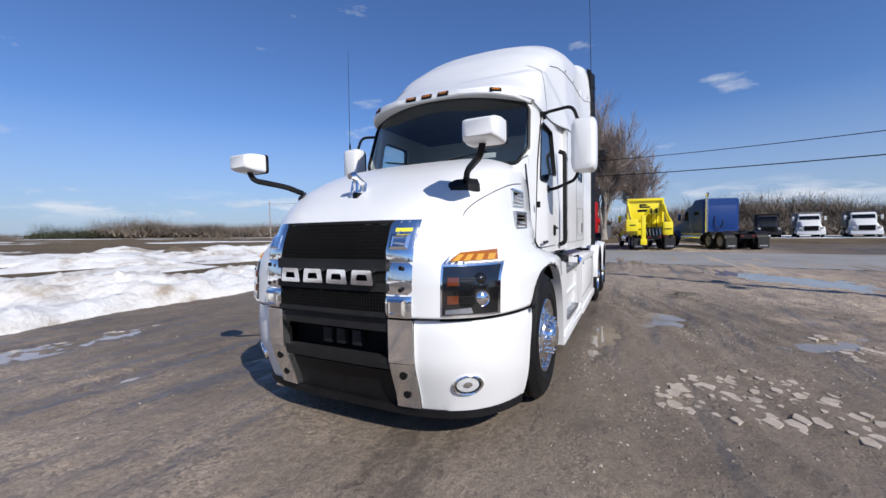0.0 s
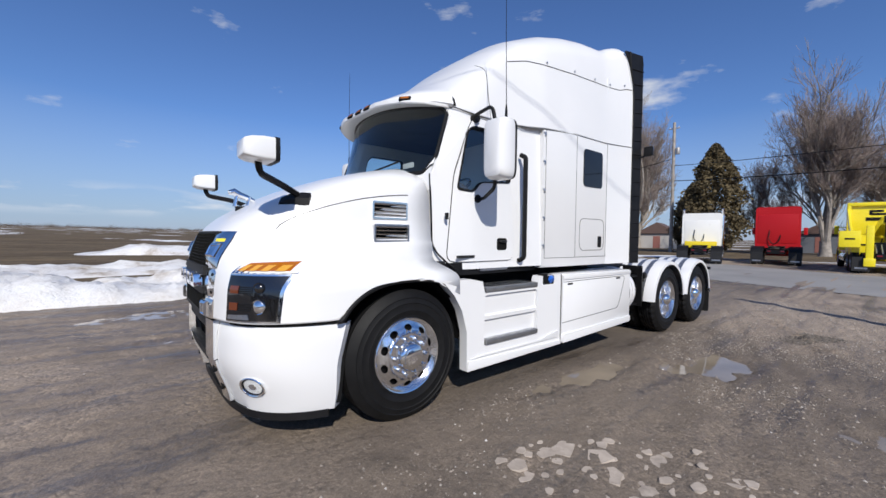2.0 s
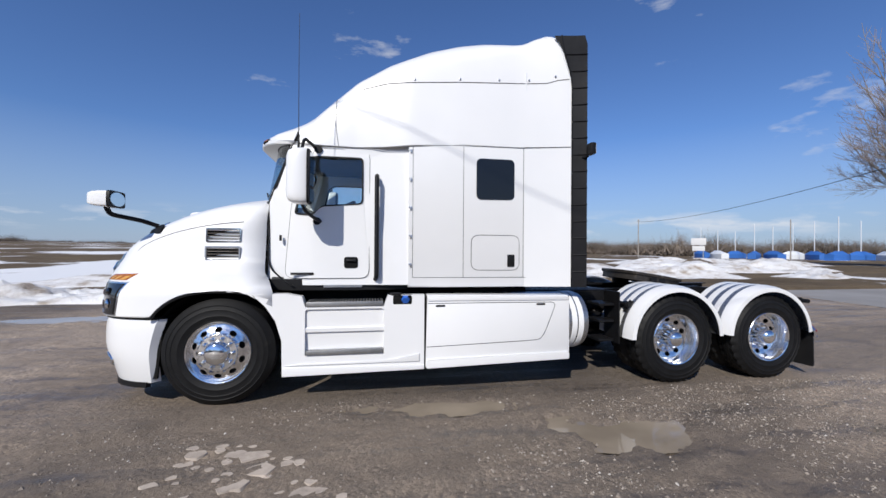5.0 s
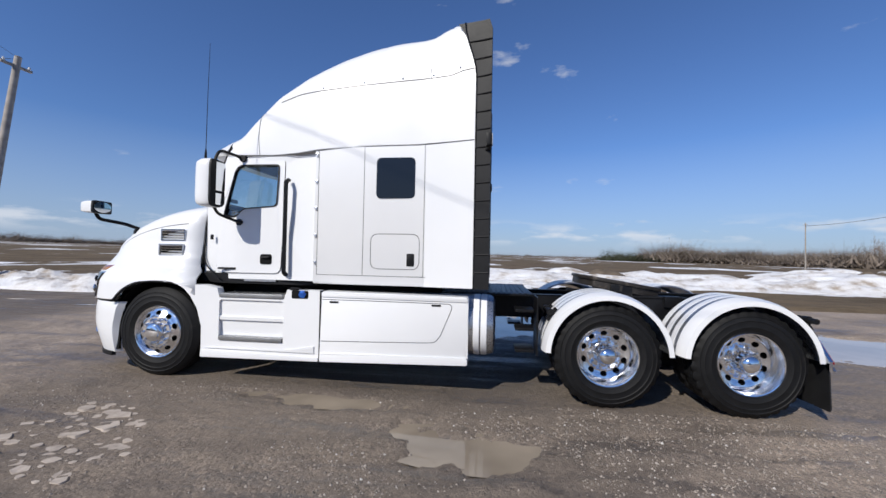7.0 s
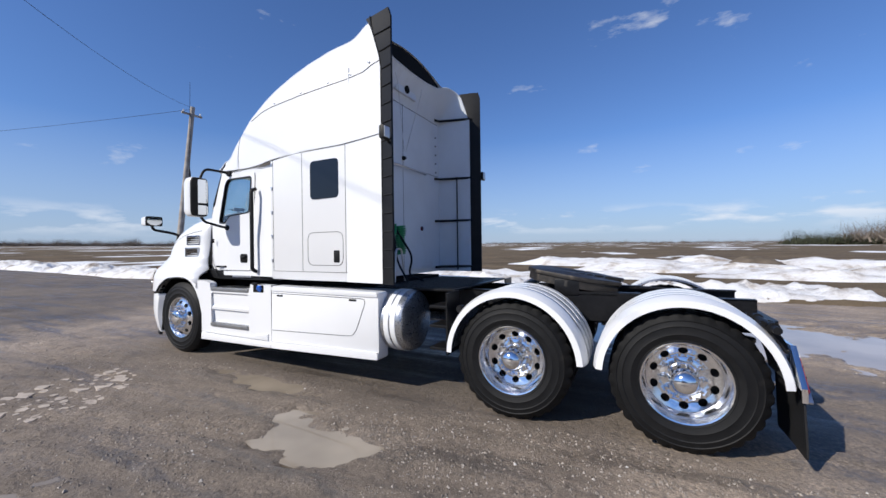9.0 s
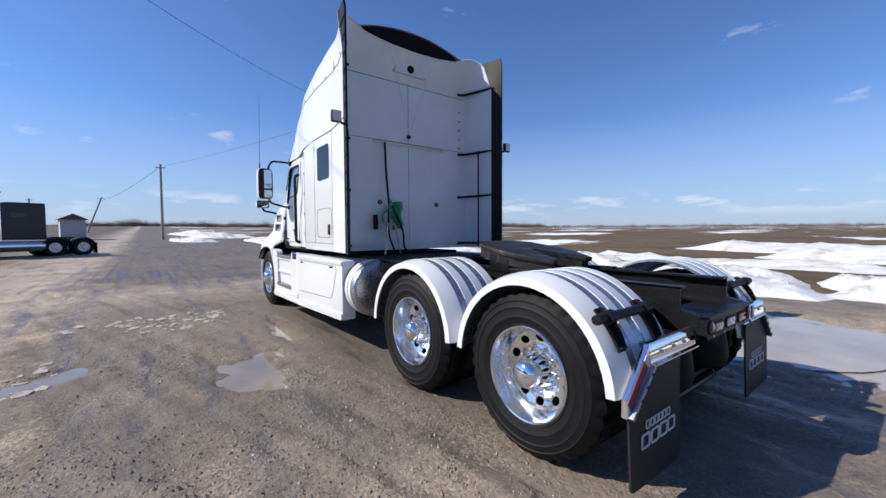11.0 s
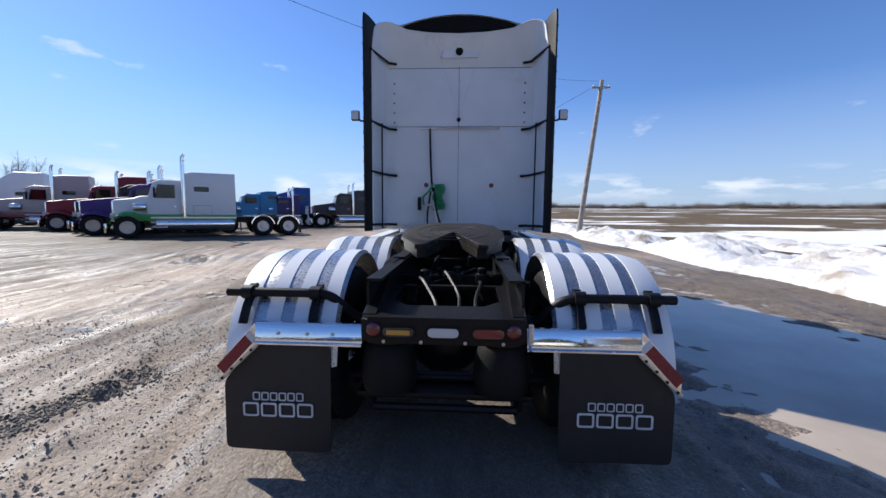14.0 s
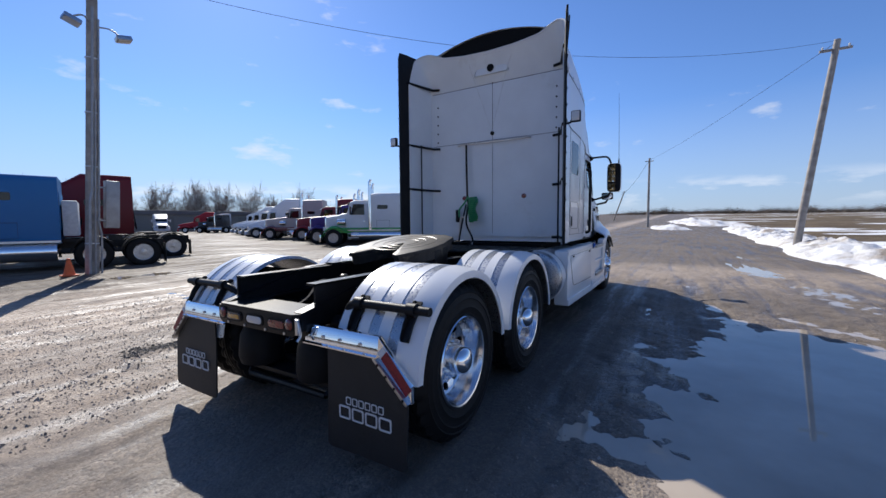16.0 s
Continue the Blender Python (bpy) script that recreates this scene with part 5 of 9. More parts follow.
# skirts and steps
step_metal = plain("step_metal", (0.3, 0.3, 0.3), 0.45, 0.8, 0.15, 10, 0.1)
for s in (-1, 1):
    a = lambda y: y * s
    bm = bmesh.new()
    outer = [(0.3, 1.09), (0.62, 1.09), (0.77, 1.06), (0.8, 0.955), (1.58, 0.955), (1.62, 1.065), (2.0, 1.065), (2.0, 0.285), (0.585, 0.27), (0.58, 0.62), (0.52, 0.82), (0.43, 0.96)]
    hole = [(0.80, 0.9), (0.805, 0.915), (0.81, 0.925), (0.83, 0.93), (1.55, 0.93), (1.575, 0.92), (1.58, 0.9), (1.58, 0.47), (0.8, 0.47), (0.8, 0.6), (0.8, 0.75), (0.8, 0.85)]
    holed(bm, outer, hole, min(a(1.14), a(1.235)), max(a(1.14), a(1.235)))
    sk = part("step_fairing", bm, white_paint, truck, "white step fairing under the cab door")
    bm = bmesh.new()
    loft(bm, [[(x, a(1.185), 0.47), (x, a(1.2), 0.69), (x, a(1.224), 0.7), (x, a(1.228), 0.735), (x, a(1.205), 0.75), (x, a(1.212), 0.94), (x, a(1.05), 0.94), (x, a(1.05), 0.47)] for x in (0.79, 1.59)])
    part("step_recess", bm, white_paint, sk)
    for z, y in ((0.958, 1.178), (0.475, 1.186)):
        bm = bmesh.new()
        box(bm, 0.81, 1.57, min(a(y - 0.2), a(y + 0.07)), max(a(y - 0.2), a(y + 0.07)), z, z + 0.045, 0.006)
        tread = part("step", bm, step_metal, sk, "ribbed aluminium step tread")
        bm = bmesh.new()
        for k in range(24):
            x = 0.84 + k * 0.03
            box(bm, x, x + 0.012, min(a(y - 0.15), a(y + 0.06)), max(a(y - 0.15), a(y + 0.06)), z + 0.045, z + 0.051)
        part("tread_ribs", bm, alloy, tread)
    bm = bmesh.new()
    box(bm, 1.12, 1.24, min(a(1.24), a(1.246)), max(a(1.24), a(1.246)), 0.965, 0.995, 0.002)
    part("step_lamp", bm, amber_lens, sk)
    bm = bmesh.new()
    box(bm, 1.66, 1.88, min(a(1.2), a(1.239)), max(a(1.2), a(1.239)), 0.955, 1.07, 0.025)
    pocket = part("filler_pocket", bm, void_black, sk)
    bm = bmesh.new()
    lathe(bm, [(0.036, -0.03), (0.036, 0.012), (0.03, 0.018), (0.001, 0.018)], 20, (0, 0, 0), "z")
    for k in range(6):
        lathe(bm, [(0.009, -0.02), (0.009, 0.012), (0.001, 0.014)], 6, (0.034 * math.cos(k * 1.047), 0.034 * math.sin(k * 1.047), 0), "z")
    cap_ = part("filler_cap", bm, blue_cap, pocket, "round blue filler cap")
    cap_.matrix_basis = pose(1.8, a(1.232), 1.022, -58 * -s, 0, 0)
    bm = bmesh.new()
    tube(bm, bend([(1.64, a(1.2), 1.062), (1.66, a(1.236), 1.075), (1.74, a(1.236), 1.075), (1.76, a(1.2), 1.062)]), 0.016, 6)
    part("filler_neck", bm, black_plastic, pocket)
    bm = bmesh.new()
    prism(bm, [(0.585, 0.27), (2.0, 0.285), (2.0, 0.33), (0.59, 0.36)], min(a(1.2), a(1.25)), max(a(1.2), a(1.25)), "y", 0.01)
    prism(bm, [(0.75, 0.39), (1.6, 0.385), (1.95, 0.45), (1.95, 0.37), (0.62, 0.375)], min(a(1.2), a(1.25)), max(a(1.2), a(1.25)), "y", 0.01)
    part("lower_ledge", bm, white_paint, sk)
    bm = bmesh.new()
    prism(bm, rounded([(2.015, 0.29), (3.64, 0.33), (3.64, 1.04), (2.03, 1.06)], 0.02), min(a(1.08), a(1.245)), max(a(1.08), a(1.245)), "y", 0.02)
    sk2 = part("tank_skirt", bm, white_paint, truck, "white tank side skirt")
    bm = bmesh.new()
    tube(bm, bend([(2.03, a(1.246), 0.515), (2.6, a(1.246), 0.53), (3.2, a(1.246), 0.548), (3.29, a(1.246), 0.555), (3.345, a(1.246), 0.62), (3.42, a(1.246), 0.8), (3.485, a(1.246), 0.965), (2.8, a(1.246), 0.97), (2.04, a(1.246), 0.972)]), 0.0035, 4)
    part("panel_seam", bm, trim_grey, sk2)
    bm = bmesh.new()
    prism(bm, rounded([(2.02, 0.292), (3.635, 0.332), (3.635, 0.41), (2.025, 0.385)], 0.01), min(a(1.2), a(1.262)), max(a(1.2), a(1.262)), "y", 0.012)
    prism(bm, rounded([(2.03, 1.0), (3.635, 0.99), (3.635, 1.03), (2.03, 1.052)], 0.01), min(a(1.2), a(1.256)), max(a(1.2), a(1.256)), "y", 0.01)
    part("ledge", bm, white_paint, sk2)
    for x in (2.12, 3.25):
        bm = bmesh.new()
        box(bm, x, x + 0.1, min(a(1.24), a(1.251)), max(a(1.24), a(1.251)), 0.935, 0.955, 0.003)
        part("latch", bm, black_plastic, sk2)
    bm = bmesh.new()
    box(bm, 1.995, 2.02, min(a(1.1), a(1.232)), max(a(1.1), a(1.232)), 0.29, 1.06)
    part("skirt_gap", bm, void_black, truck)
    # fuel tank with straps
    bm = bmesh.new()
    lathe(bm, [(0.001, 2.4), (0.33, 2.4), (0.33, 3.86), (0.315, 3.9), (0.27, 3.92), (0.001, 3.93)], 40, (0, a(0.9), 0.715), "x")
    tank = part("fuel_tank", bm, dull_alloy, truck, "cylindrical aluminium fuel tank")
    for x in (3.69, 3.77):
        bm = bmesh.new()
        lathe(bm, [(0.333, x), (0.337, x + 0.005), (0.337, x + 0.06), (0.333, x + 0.065)], 40, (0, a(0.9), 0.715), "x", cap=False)
        part("strap", bm, white_paint, tank)
    # ladder step behind the tank
    bm = bmesh.new()
    for z in (0.45, 0.68, 0.88):
        box(bm, 4.14, 4.34, min(a(0.75), a(1.04)), max(a(0.75), a(1.04)), z, z + 0.03, 0.005)
    box(bm, 4.36, 4.375, min(a(0.8), a(1.1)), max(a(0.8), a(1.1)), 0.43, 1.05)
    part("deck_step", bm, frame_black, truck)

# chassis
bm = bmesh.new()
for s in (-1, 1):
    for z0, z1, y0, y1 in ((0.74, 1.02, 0.42, 0.435), (1.01, 1.025, 0.35, 0.435), (0.74, 0.755, 0.35, 0.435)):
        box(bm, -0.9, 6.98, min(s * y0, s * y1), max(s * y0, s * y1), z0, z1)
part("frame_rail", bm, frame_black, truck, "black ladder frame")
bm = bmesh.new()
box(bm, 3.9, 4.02, -0.42, 0.42, 0.76, 0.98)
part("crossmember", bm, frame_black, truck)
for x in (4.55, 5.75):
    bm = bmesh.new()
    box(bm, x, x + 0.1, -0.42, 0.42, 0.72, 0.86)
    part("crossmember", bm, frame_black, truck)
bm = bmesh.new()
box(bm, 3.3, 4.35, -0.85, 0.85, 1.035, 1.06, 0.005)
deck = part("deck_plate", bm, frame_black, truck, "black tread deck plate")
bm = bmesh.new()
box(bm, 3.35, 3.38, -0.8, 0.8, 1.058, 1.066)
rib = part("tread_rib", bm, frame_black, deck)
for k in range(1, 16):
    again(rib, Matrix.Translation((k * 0.06, 0, 0)))
# plain black block under the cab, the underside's shade put into its colour
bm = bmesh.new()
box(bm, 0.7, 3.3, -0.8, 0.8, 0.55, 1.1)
part("underside_block", bm, void_black, truck)
for x, z in ((R1, Z1), (R2, Z2)):
    bm = bmesh.new()
    tube(bm, [(x, -0.9, z), (x, -0.3, z), (x, -0.12, z), (x, 0.12, z), (x, 0.3, z), (x, 0.9, z)], [0.07, 0.08, 0.2, 0.2, 0.08, 0.07], 14)
    part("axle", bm, frame_black, truck)
for x, z in ((R1, Z1), (R2, Z2)):
    for s in (-1, 1):
        bm = bmesh.new()
        lathe(bm, [(0.1, 0.5), (0.14, 0.55), (0.13, 0.62), (0.145, 0.7), (0.1, 0.76)], 20, (x + 0.28, 0.36 * s, 0), "z")
        part("air_spring", bm, rubber, truck)
        bm = bmesh.new()
        box(bm, x - 0.5, x + 0.4, s * 0.42 - 0.04, s * 0.42 + 0.04, z - 0.16, z - 0.08, 0.01)
        tube(bm, [(x + 0.12, s * 0.5, z - 0.05), (x + 0.2, s * 0.5, 0.95)], 0.03, 8)
        part("spring_arm", bm, frame_black, truck)
        bm = bmesh.new()
        lathe(bm, [(0.08, 0), (0.09, 0.03), (0.09, 0.14), (0.06, 0.17)], 16, (x - 0.25, 0.25 * s, z + 0.02), "x")
        part("brake_chamber", bm, frame_black, truck)

# fifth wheel
bm = bmesh.new()
outl = [(-0.45, -0.22), (-0.32, -0.4), (0.0, -0.47), (0.2, -0.46), (0.52, -0.3), (0.5, -0.22), (0.12, -0.06), (0.0, 0.0), (0.12, 0.06), (0.5, 0.22), (0.52, 0.3), (0.2, 0.46), (0.0, 0.47), (-0.32, 0.4), (-0.45, 0.22)]
prism(bm, outl, -0.03, 0.012, "z", 0.008)
prism(bm, [(x * 0.95, y * 0.96) for x, y in outl], -0.11, -0.03, "z")
FW = pose(5.42, 0, 1.2, 0, 9, 0)
fw = part("fifth_wheel", bm, greased, truck, "greasy steel fifth wheel coupling plate")
fw.matrix_basis = FW
bm = bmesh.new()
for r in (0.14, 0.22, 0.33):
    lathe(bm, [(r, 0.012), (r + 0.006, 0.015), (r + 0.014, 0.012)], 40, (0, 0, 0), "z", cap=False)
part("grease_ring", bm, frame_black, fw)
for s in (-1, 1):
    bm = bmesh.new()
    box(bm, 5.3, 5.55, s * 0.4 - 0.05, s * 0.4 + 0.05, 1.0, 1.17, 0.02)
    box(bm, 4.95, 6.1, s * 0.4 - 0.045, s * 0.4 + 0.045, 1.02, 1.045)
    part("coupling_bracket", bm, frame_black, truck)

# air lines and valves between the rails
rng = random.Random(4)
for k in range(9):
    bm = bmesh.new()
    y0, y1, x0 = rng.uniform(-0.3, 0.3), rng.uniform(-0.3, 0.3), rng.uniform(4.4, 6.2)
    tube(bm, bend([(x0, y0, 0.78), (x0 + 0.3, y0 + 0.05, rng.uniform(0.85, 0.98)), (x0 + 0.6, y1, 0.8), (x0 + 0.9, y1, 0.76)]), 0.013, 6)
    part("air_pipe", bm, black_plastic, truck)
for x, y in ((5.95, 0.25), (6.1, -0.2), (4.7, 0.2), (5.9, 0.05)):
    bm = bmesh.new()
    box(bm, x - 0.06, x + 0.06, y - 0.05, y + 0.05, 0.78, 0.9, 0.015)
    lathe(bm, [(0.035, 0.9), (0.035, 0.94), (0.02, 0.95)], 10, (x, y, 0), "z")
    part("valve", bm, frame_black, truck)

# tail of the chassis with its lights
bm = bmesh.new()
holed(bm, [(6.2, -0.46), (7.09, -0.43), (7.13, -0.39), (7.13, 0.39), (7.09, 0.43), (6.2, 0.46)], [(6.25, -0.34), (6.72, -0.33), (6.86, -0.22), (6.86, 0.22), (6.72, 0.33), (6.25, 0.34)], 0.83, 0.85, "z")
prism(bm, [(-0.43, 0.835), (-0.43, 0.74), (-0.39, 0.705), (0.39, 0.705), (0.43, 0.74), (0.43, 0.835)], 7.085, 7.125, "x", 0.008)
for s in (-1, 1):
    loft(bm, [[(x, s * w, z), (x, s * (w - 0.07), z), (x, s * (w - 0.07), z - 0.12), (x, s * w, z - 0.12)] for x, z, w in ((5.9, 1.04, 0.47), (6.3, 1.03, 0.47), (7.085, 0.855, 0.43))])
tail = part("tail_crossmember", bm, frame_black, truck, "black tapered tail frame with lights")
for y, kind in ((-0.363, "r"), (-0.234, "a"), (0.0, "w"), (0.234, "l"), (0.363, "r")):
    bm = bmesh.new()
    if kind == "r":
        lathe(bm, [(0.036, 7.12), (0.036, 7.135), (0.027, 7.142), (0.001, 7.144)], 20, (0, y, 0.784), "x")
    else:
        w = 0.08
        prism(bm, rounded([(y - w, 0.748), (y + w, 0.748), (y + w, 0.796), (y - w, 0.796)], 0.023), 7.122, 7.134, "x", 0.004)
    tl = part("tail_lamp", bm, {"r": red_lens, "a": dark_lens, "w": clear_lens, "l": red_lens}[kind], tail, {"r": "round red lamp", "a": "dark oval lamp with amber strip", "w": "clear reversing lamp", "l": "red stop lamp"}[kind])
    bm = bmesh.new()
    if kind == "r":
        lathe(bm, [(0.047, 7.12), (0.047, 7.13), (0.036, 7.133)], 20, (0, y, 0.784), "x", cap=False)
    else:
        holed(bm, rounded([(y - 0.095, 0.734), (y + 0.095, 0.734), (y + 0.095, 0.81), (y - 0.095, 0.81)], 0.036), rounded([(y - 0.08, 0.748), (y + 0.08, 0.748), (y + 0.08, 0.796), (y - 0.08, 0.796)], 0.023), 7.118, 7.13, "x")
    part("grommet", bm, rubber, tl)
    if kind == "a":
        bm = bmesh.new()
        box(bm, 7.134, 7.137, y - 0.06, y + 0.062, 0.757, 0.783, 0.003)
        part("amber_strip", bm, amber_bright, tl)
# glad-hand latch and bolt heads beside the lamps
bm = bmesh.new()
box(bm, 7.125, 7.145, 0.435, 0.46, 0.73, 0.83, 0.006)
tube(bm, bend([(7.14, 0.447, 0.82), (7.12, 0.447, 0.78), (7.11, 0.447, 0.72), (7.14, 0.447, 0.69)]), 0.009, 6)
part("latch", bm, brushed, tail, "small bright steel latch")
for y in (-0.31, -0.115, 0.115, 0.31):
    bm = bmesh.new()
    lathe(bm, [(0.01, 7.122), (0.01, 7.13), (0.001, 7.131)], 6, (0, y, 0.72), "x")
    part("bolt", bm, brushed, tail)
# air springs and torque rods seen under the tail
for q in (-1, 1):
    bm = bmesh.new()
    lathe(bm, [(0.1, 0.34), (0.15, 0.36), (0.165, 0.42), (0.16, 0.5), (0.15, 0.58), (0.12, 0.64), (0.001, 0.65)], 24, (6.86, q * 0.33, 0), "z")
    part("air_spring", bm, rubber, truck)
    bm = bmesh.new()
    lathe(bm, [(0.13, 0.65), (0.13, 0.68), (0.001, 0.68)], 20, (6.86, q * 0.33, 0), "z")
    part("spring_seat", bm, frame_black, truck)
bm = bmesh.new()
tube(bm, [(6.72, -0.85, 0.36), (6.72, 0.85, 0.36)], 0.035, 10)
box(bm, 6.66, 6.9, -0.52, 0.52, 0.3, 0.335, 0.008)
part("stabiliser_bar", bm, frame_black, truck)
bm = bmesh.new()
tube(bm, [(6.9, -0.42, 0.25), (6.9, 0.42, 0.25)], 0.025, 8)
for s in (-1, 1):
    tube(bm, bend([(6.6, s * 0.4, 0.75), (6.75, s * 0.5, 0.4), (6.9, s * 0.42, 0.25)]), 0.025, 8)
part("rear_hoop", bm, frame_black, truck)

# rear fenders: polished half-rounds with white bands
def fender(x0, z0, s, a0, a1, mud):
    r0 = 0.645
    bands = [(1.235, 1.10, "w"), (1.10, 1.025, "c"), (1.025, 0.94, "w"), (0.94, 0.865, "c"), (0.865, 0.78, "w"), (0.78, 0.705, "c"), (0.705, 0.62, "w")]
    angles = [radians(a0 + (a1 - a0) * k / 28) for k in range(29)]
    def at(r, y, a):
        edge = 0.03 * smoothstep(1.14, 1.235, y)
        return (x0 + (r - edge) * math.cos(a), y * s, z0 + (r - edge) * math.sin(a))
    bm = bmesh.new()
    ys = [1.245, 1.235, 1.2, 1.14, 1.0, 0.8, 0.62, 0.6]
    loops = [[at(r0 - (0.02 if i in (0, 7) else 0), y, a) for i, y in enumerate(ys)] + [at(r0 - 0.02, y, a) for y in (0.62, 0.8, 1.0, 1.14, 1.2)] for a in angles]
    loft(bm, loops)
    f = part("fender", bm, dull_alloy, truck, "polished half-round fender with white bands")
    for y1, y0, kind in bands:
        if kind == "w":
            bm = bmesh.new()
            yy = [y1 + (0.012 if y1 > 1.2 else 0), (y0 + y1) / 2, y0]
            loft(bm, [[at(r0 + 0.004, y, a) for y in yy] + [at(r0 - 0.004, y, a) for y in yy[::-1]] for a in angles])
            if y1 > 1.2:
                loft(bm, [[at(r0 + 0.004, 1.247, a), at(r0 - 0.045, 1.25, a), at(r0 - 0.045, 1.24, a), at(r0 - 0.01, 1.235, a)] for a in angles])
            part("band", bm, white_paint, f)
    if mud == 0:
        brk = radians(a1 - 34)
    else:
        brk = radians(a0 + 35)
    # mounting tube and its two bolted straps
    bx, bz = x0 + (r0 + 0.035) * math.cos(brk), z0 + (r0 + 0.035) * math.sin(brk)
    bm = bmesh.new()
    tube(bm, bend([(bx - (0.1 if mud else -0.12), 0.43 * s, bz - (0.17 if mud else 0.02)), (bx - (0.08 if mud else -0.06), 0.53 * s, bz - (0.15 if mud else 0.0)), (bx - 0.01, 0.67 * s, bz + 0.0), (bx, 0.8 * s, bz + 0.01), (bx, (1.27 if mud else 1.1) * s, bz + 0.01)]), 0.027, 10)
    lathe(bm, [(0.05, 0.42 * s), (0.05, 0.5 * s), (0.042, 0.52 * s)], 12, (bx - (0.1 if mud else -0.12), 0, bz - (0.17 if mud else 0.02)))
    t = part("fender_tube", bm, black_plastic, f, "black fender support tube")
    for y in (1.15 if mud else 1.05, 0.75):
        bm = bmesh.new()
        arc = [brk + k for k in (-0.26, -0.24, -0.12, 0.0, 0.1, 0.12)] if mud else [brk + k for k in (-0.12, 0.0, 0.12)]
        loft(bm, [[(x0 + (r0 + d) * math.cos(a), s * (y + w), z0 + (r0 + d) * math.sin(a)) for d, w in ((0.006, -0.024), (0.02, -0.024), (0.02, 0.024), (0.006, 0.024))] for a in arc])
        loft(bm, [[(x0 + (r0 + d) * math.cos(a), s * (y + w), z0 + (r0 + d) * math.sin(a)) for d, w in ((0.02, -0.024), (0.05 * q, -0.024), (0.05 * q, -0.018), (0.02, -0.018))] for a, q in zip(arc, (0.5, 0.8, 1.0, 1.0, 0.8, 0.5))] if mud else [[(x0 + (r0 + d) * math.cos(a), s * (y + w), z0 + (r0 + d) * math.sin(a)) for d, w in ((0.02, -0.018), (0.04, -0.018), (0.04, -0.012), (0.02, -0.012))] for a in arc])
        for k in arc[1:-1:2]:
            tube(bm, [(x0 + (r0 + d) * math.cos(k), s * (y + 0.008), z0 + (r0 + d) * math.sin(k)) for d in (0.018, 0.032)], 0.009, 6)
        lathe(bm, [(0.04, y - 0.03), (0.04, y + 0.03)], 10, (bx, 0, bz + 0.01)) if s > 0 else lathe(bm, [(0.04, -y - 0.03), (0.04, -y + 0.03)], 10, (bx, 0, bz + 0.01))
        part("strap_plate", bm, black_plastic, f)


for s in (-1, 1):
    fender(R1, Z1, s, 3, 178, 0)
    fender(R2, Z2, s, 5, 176, 1)

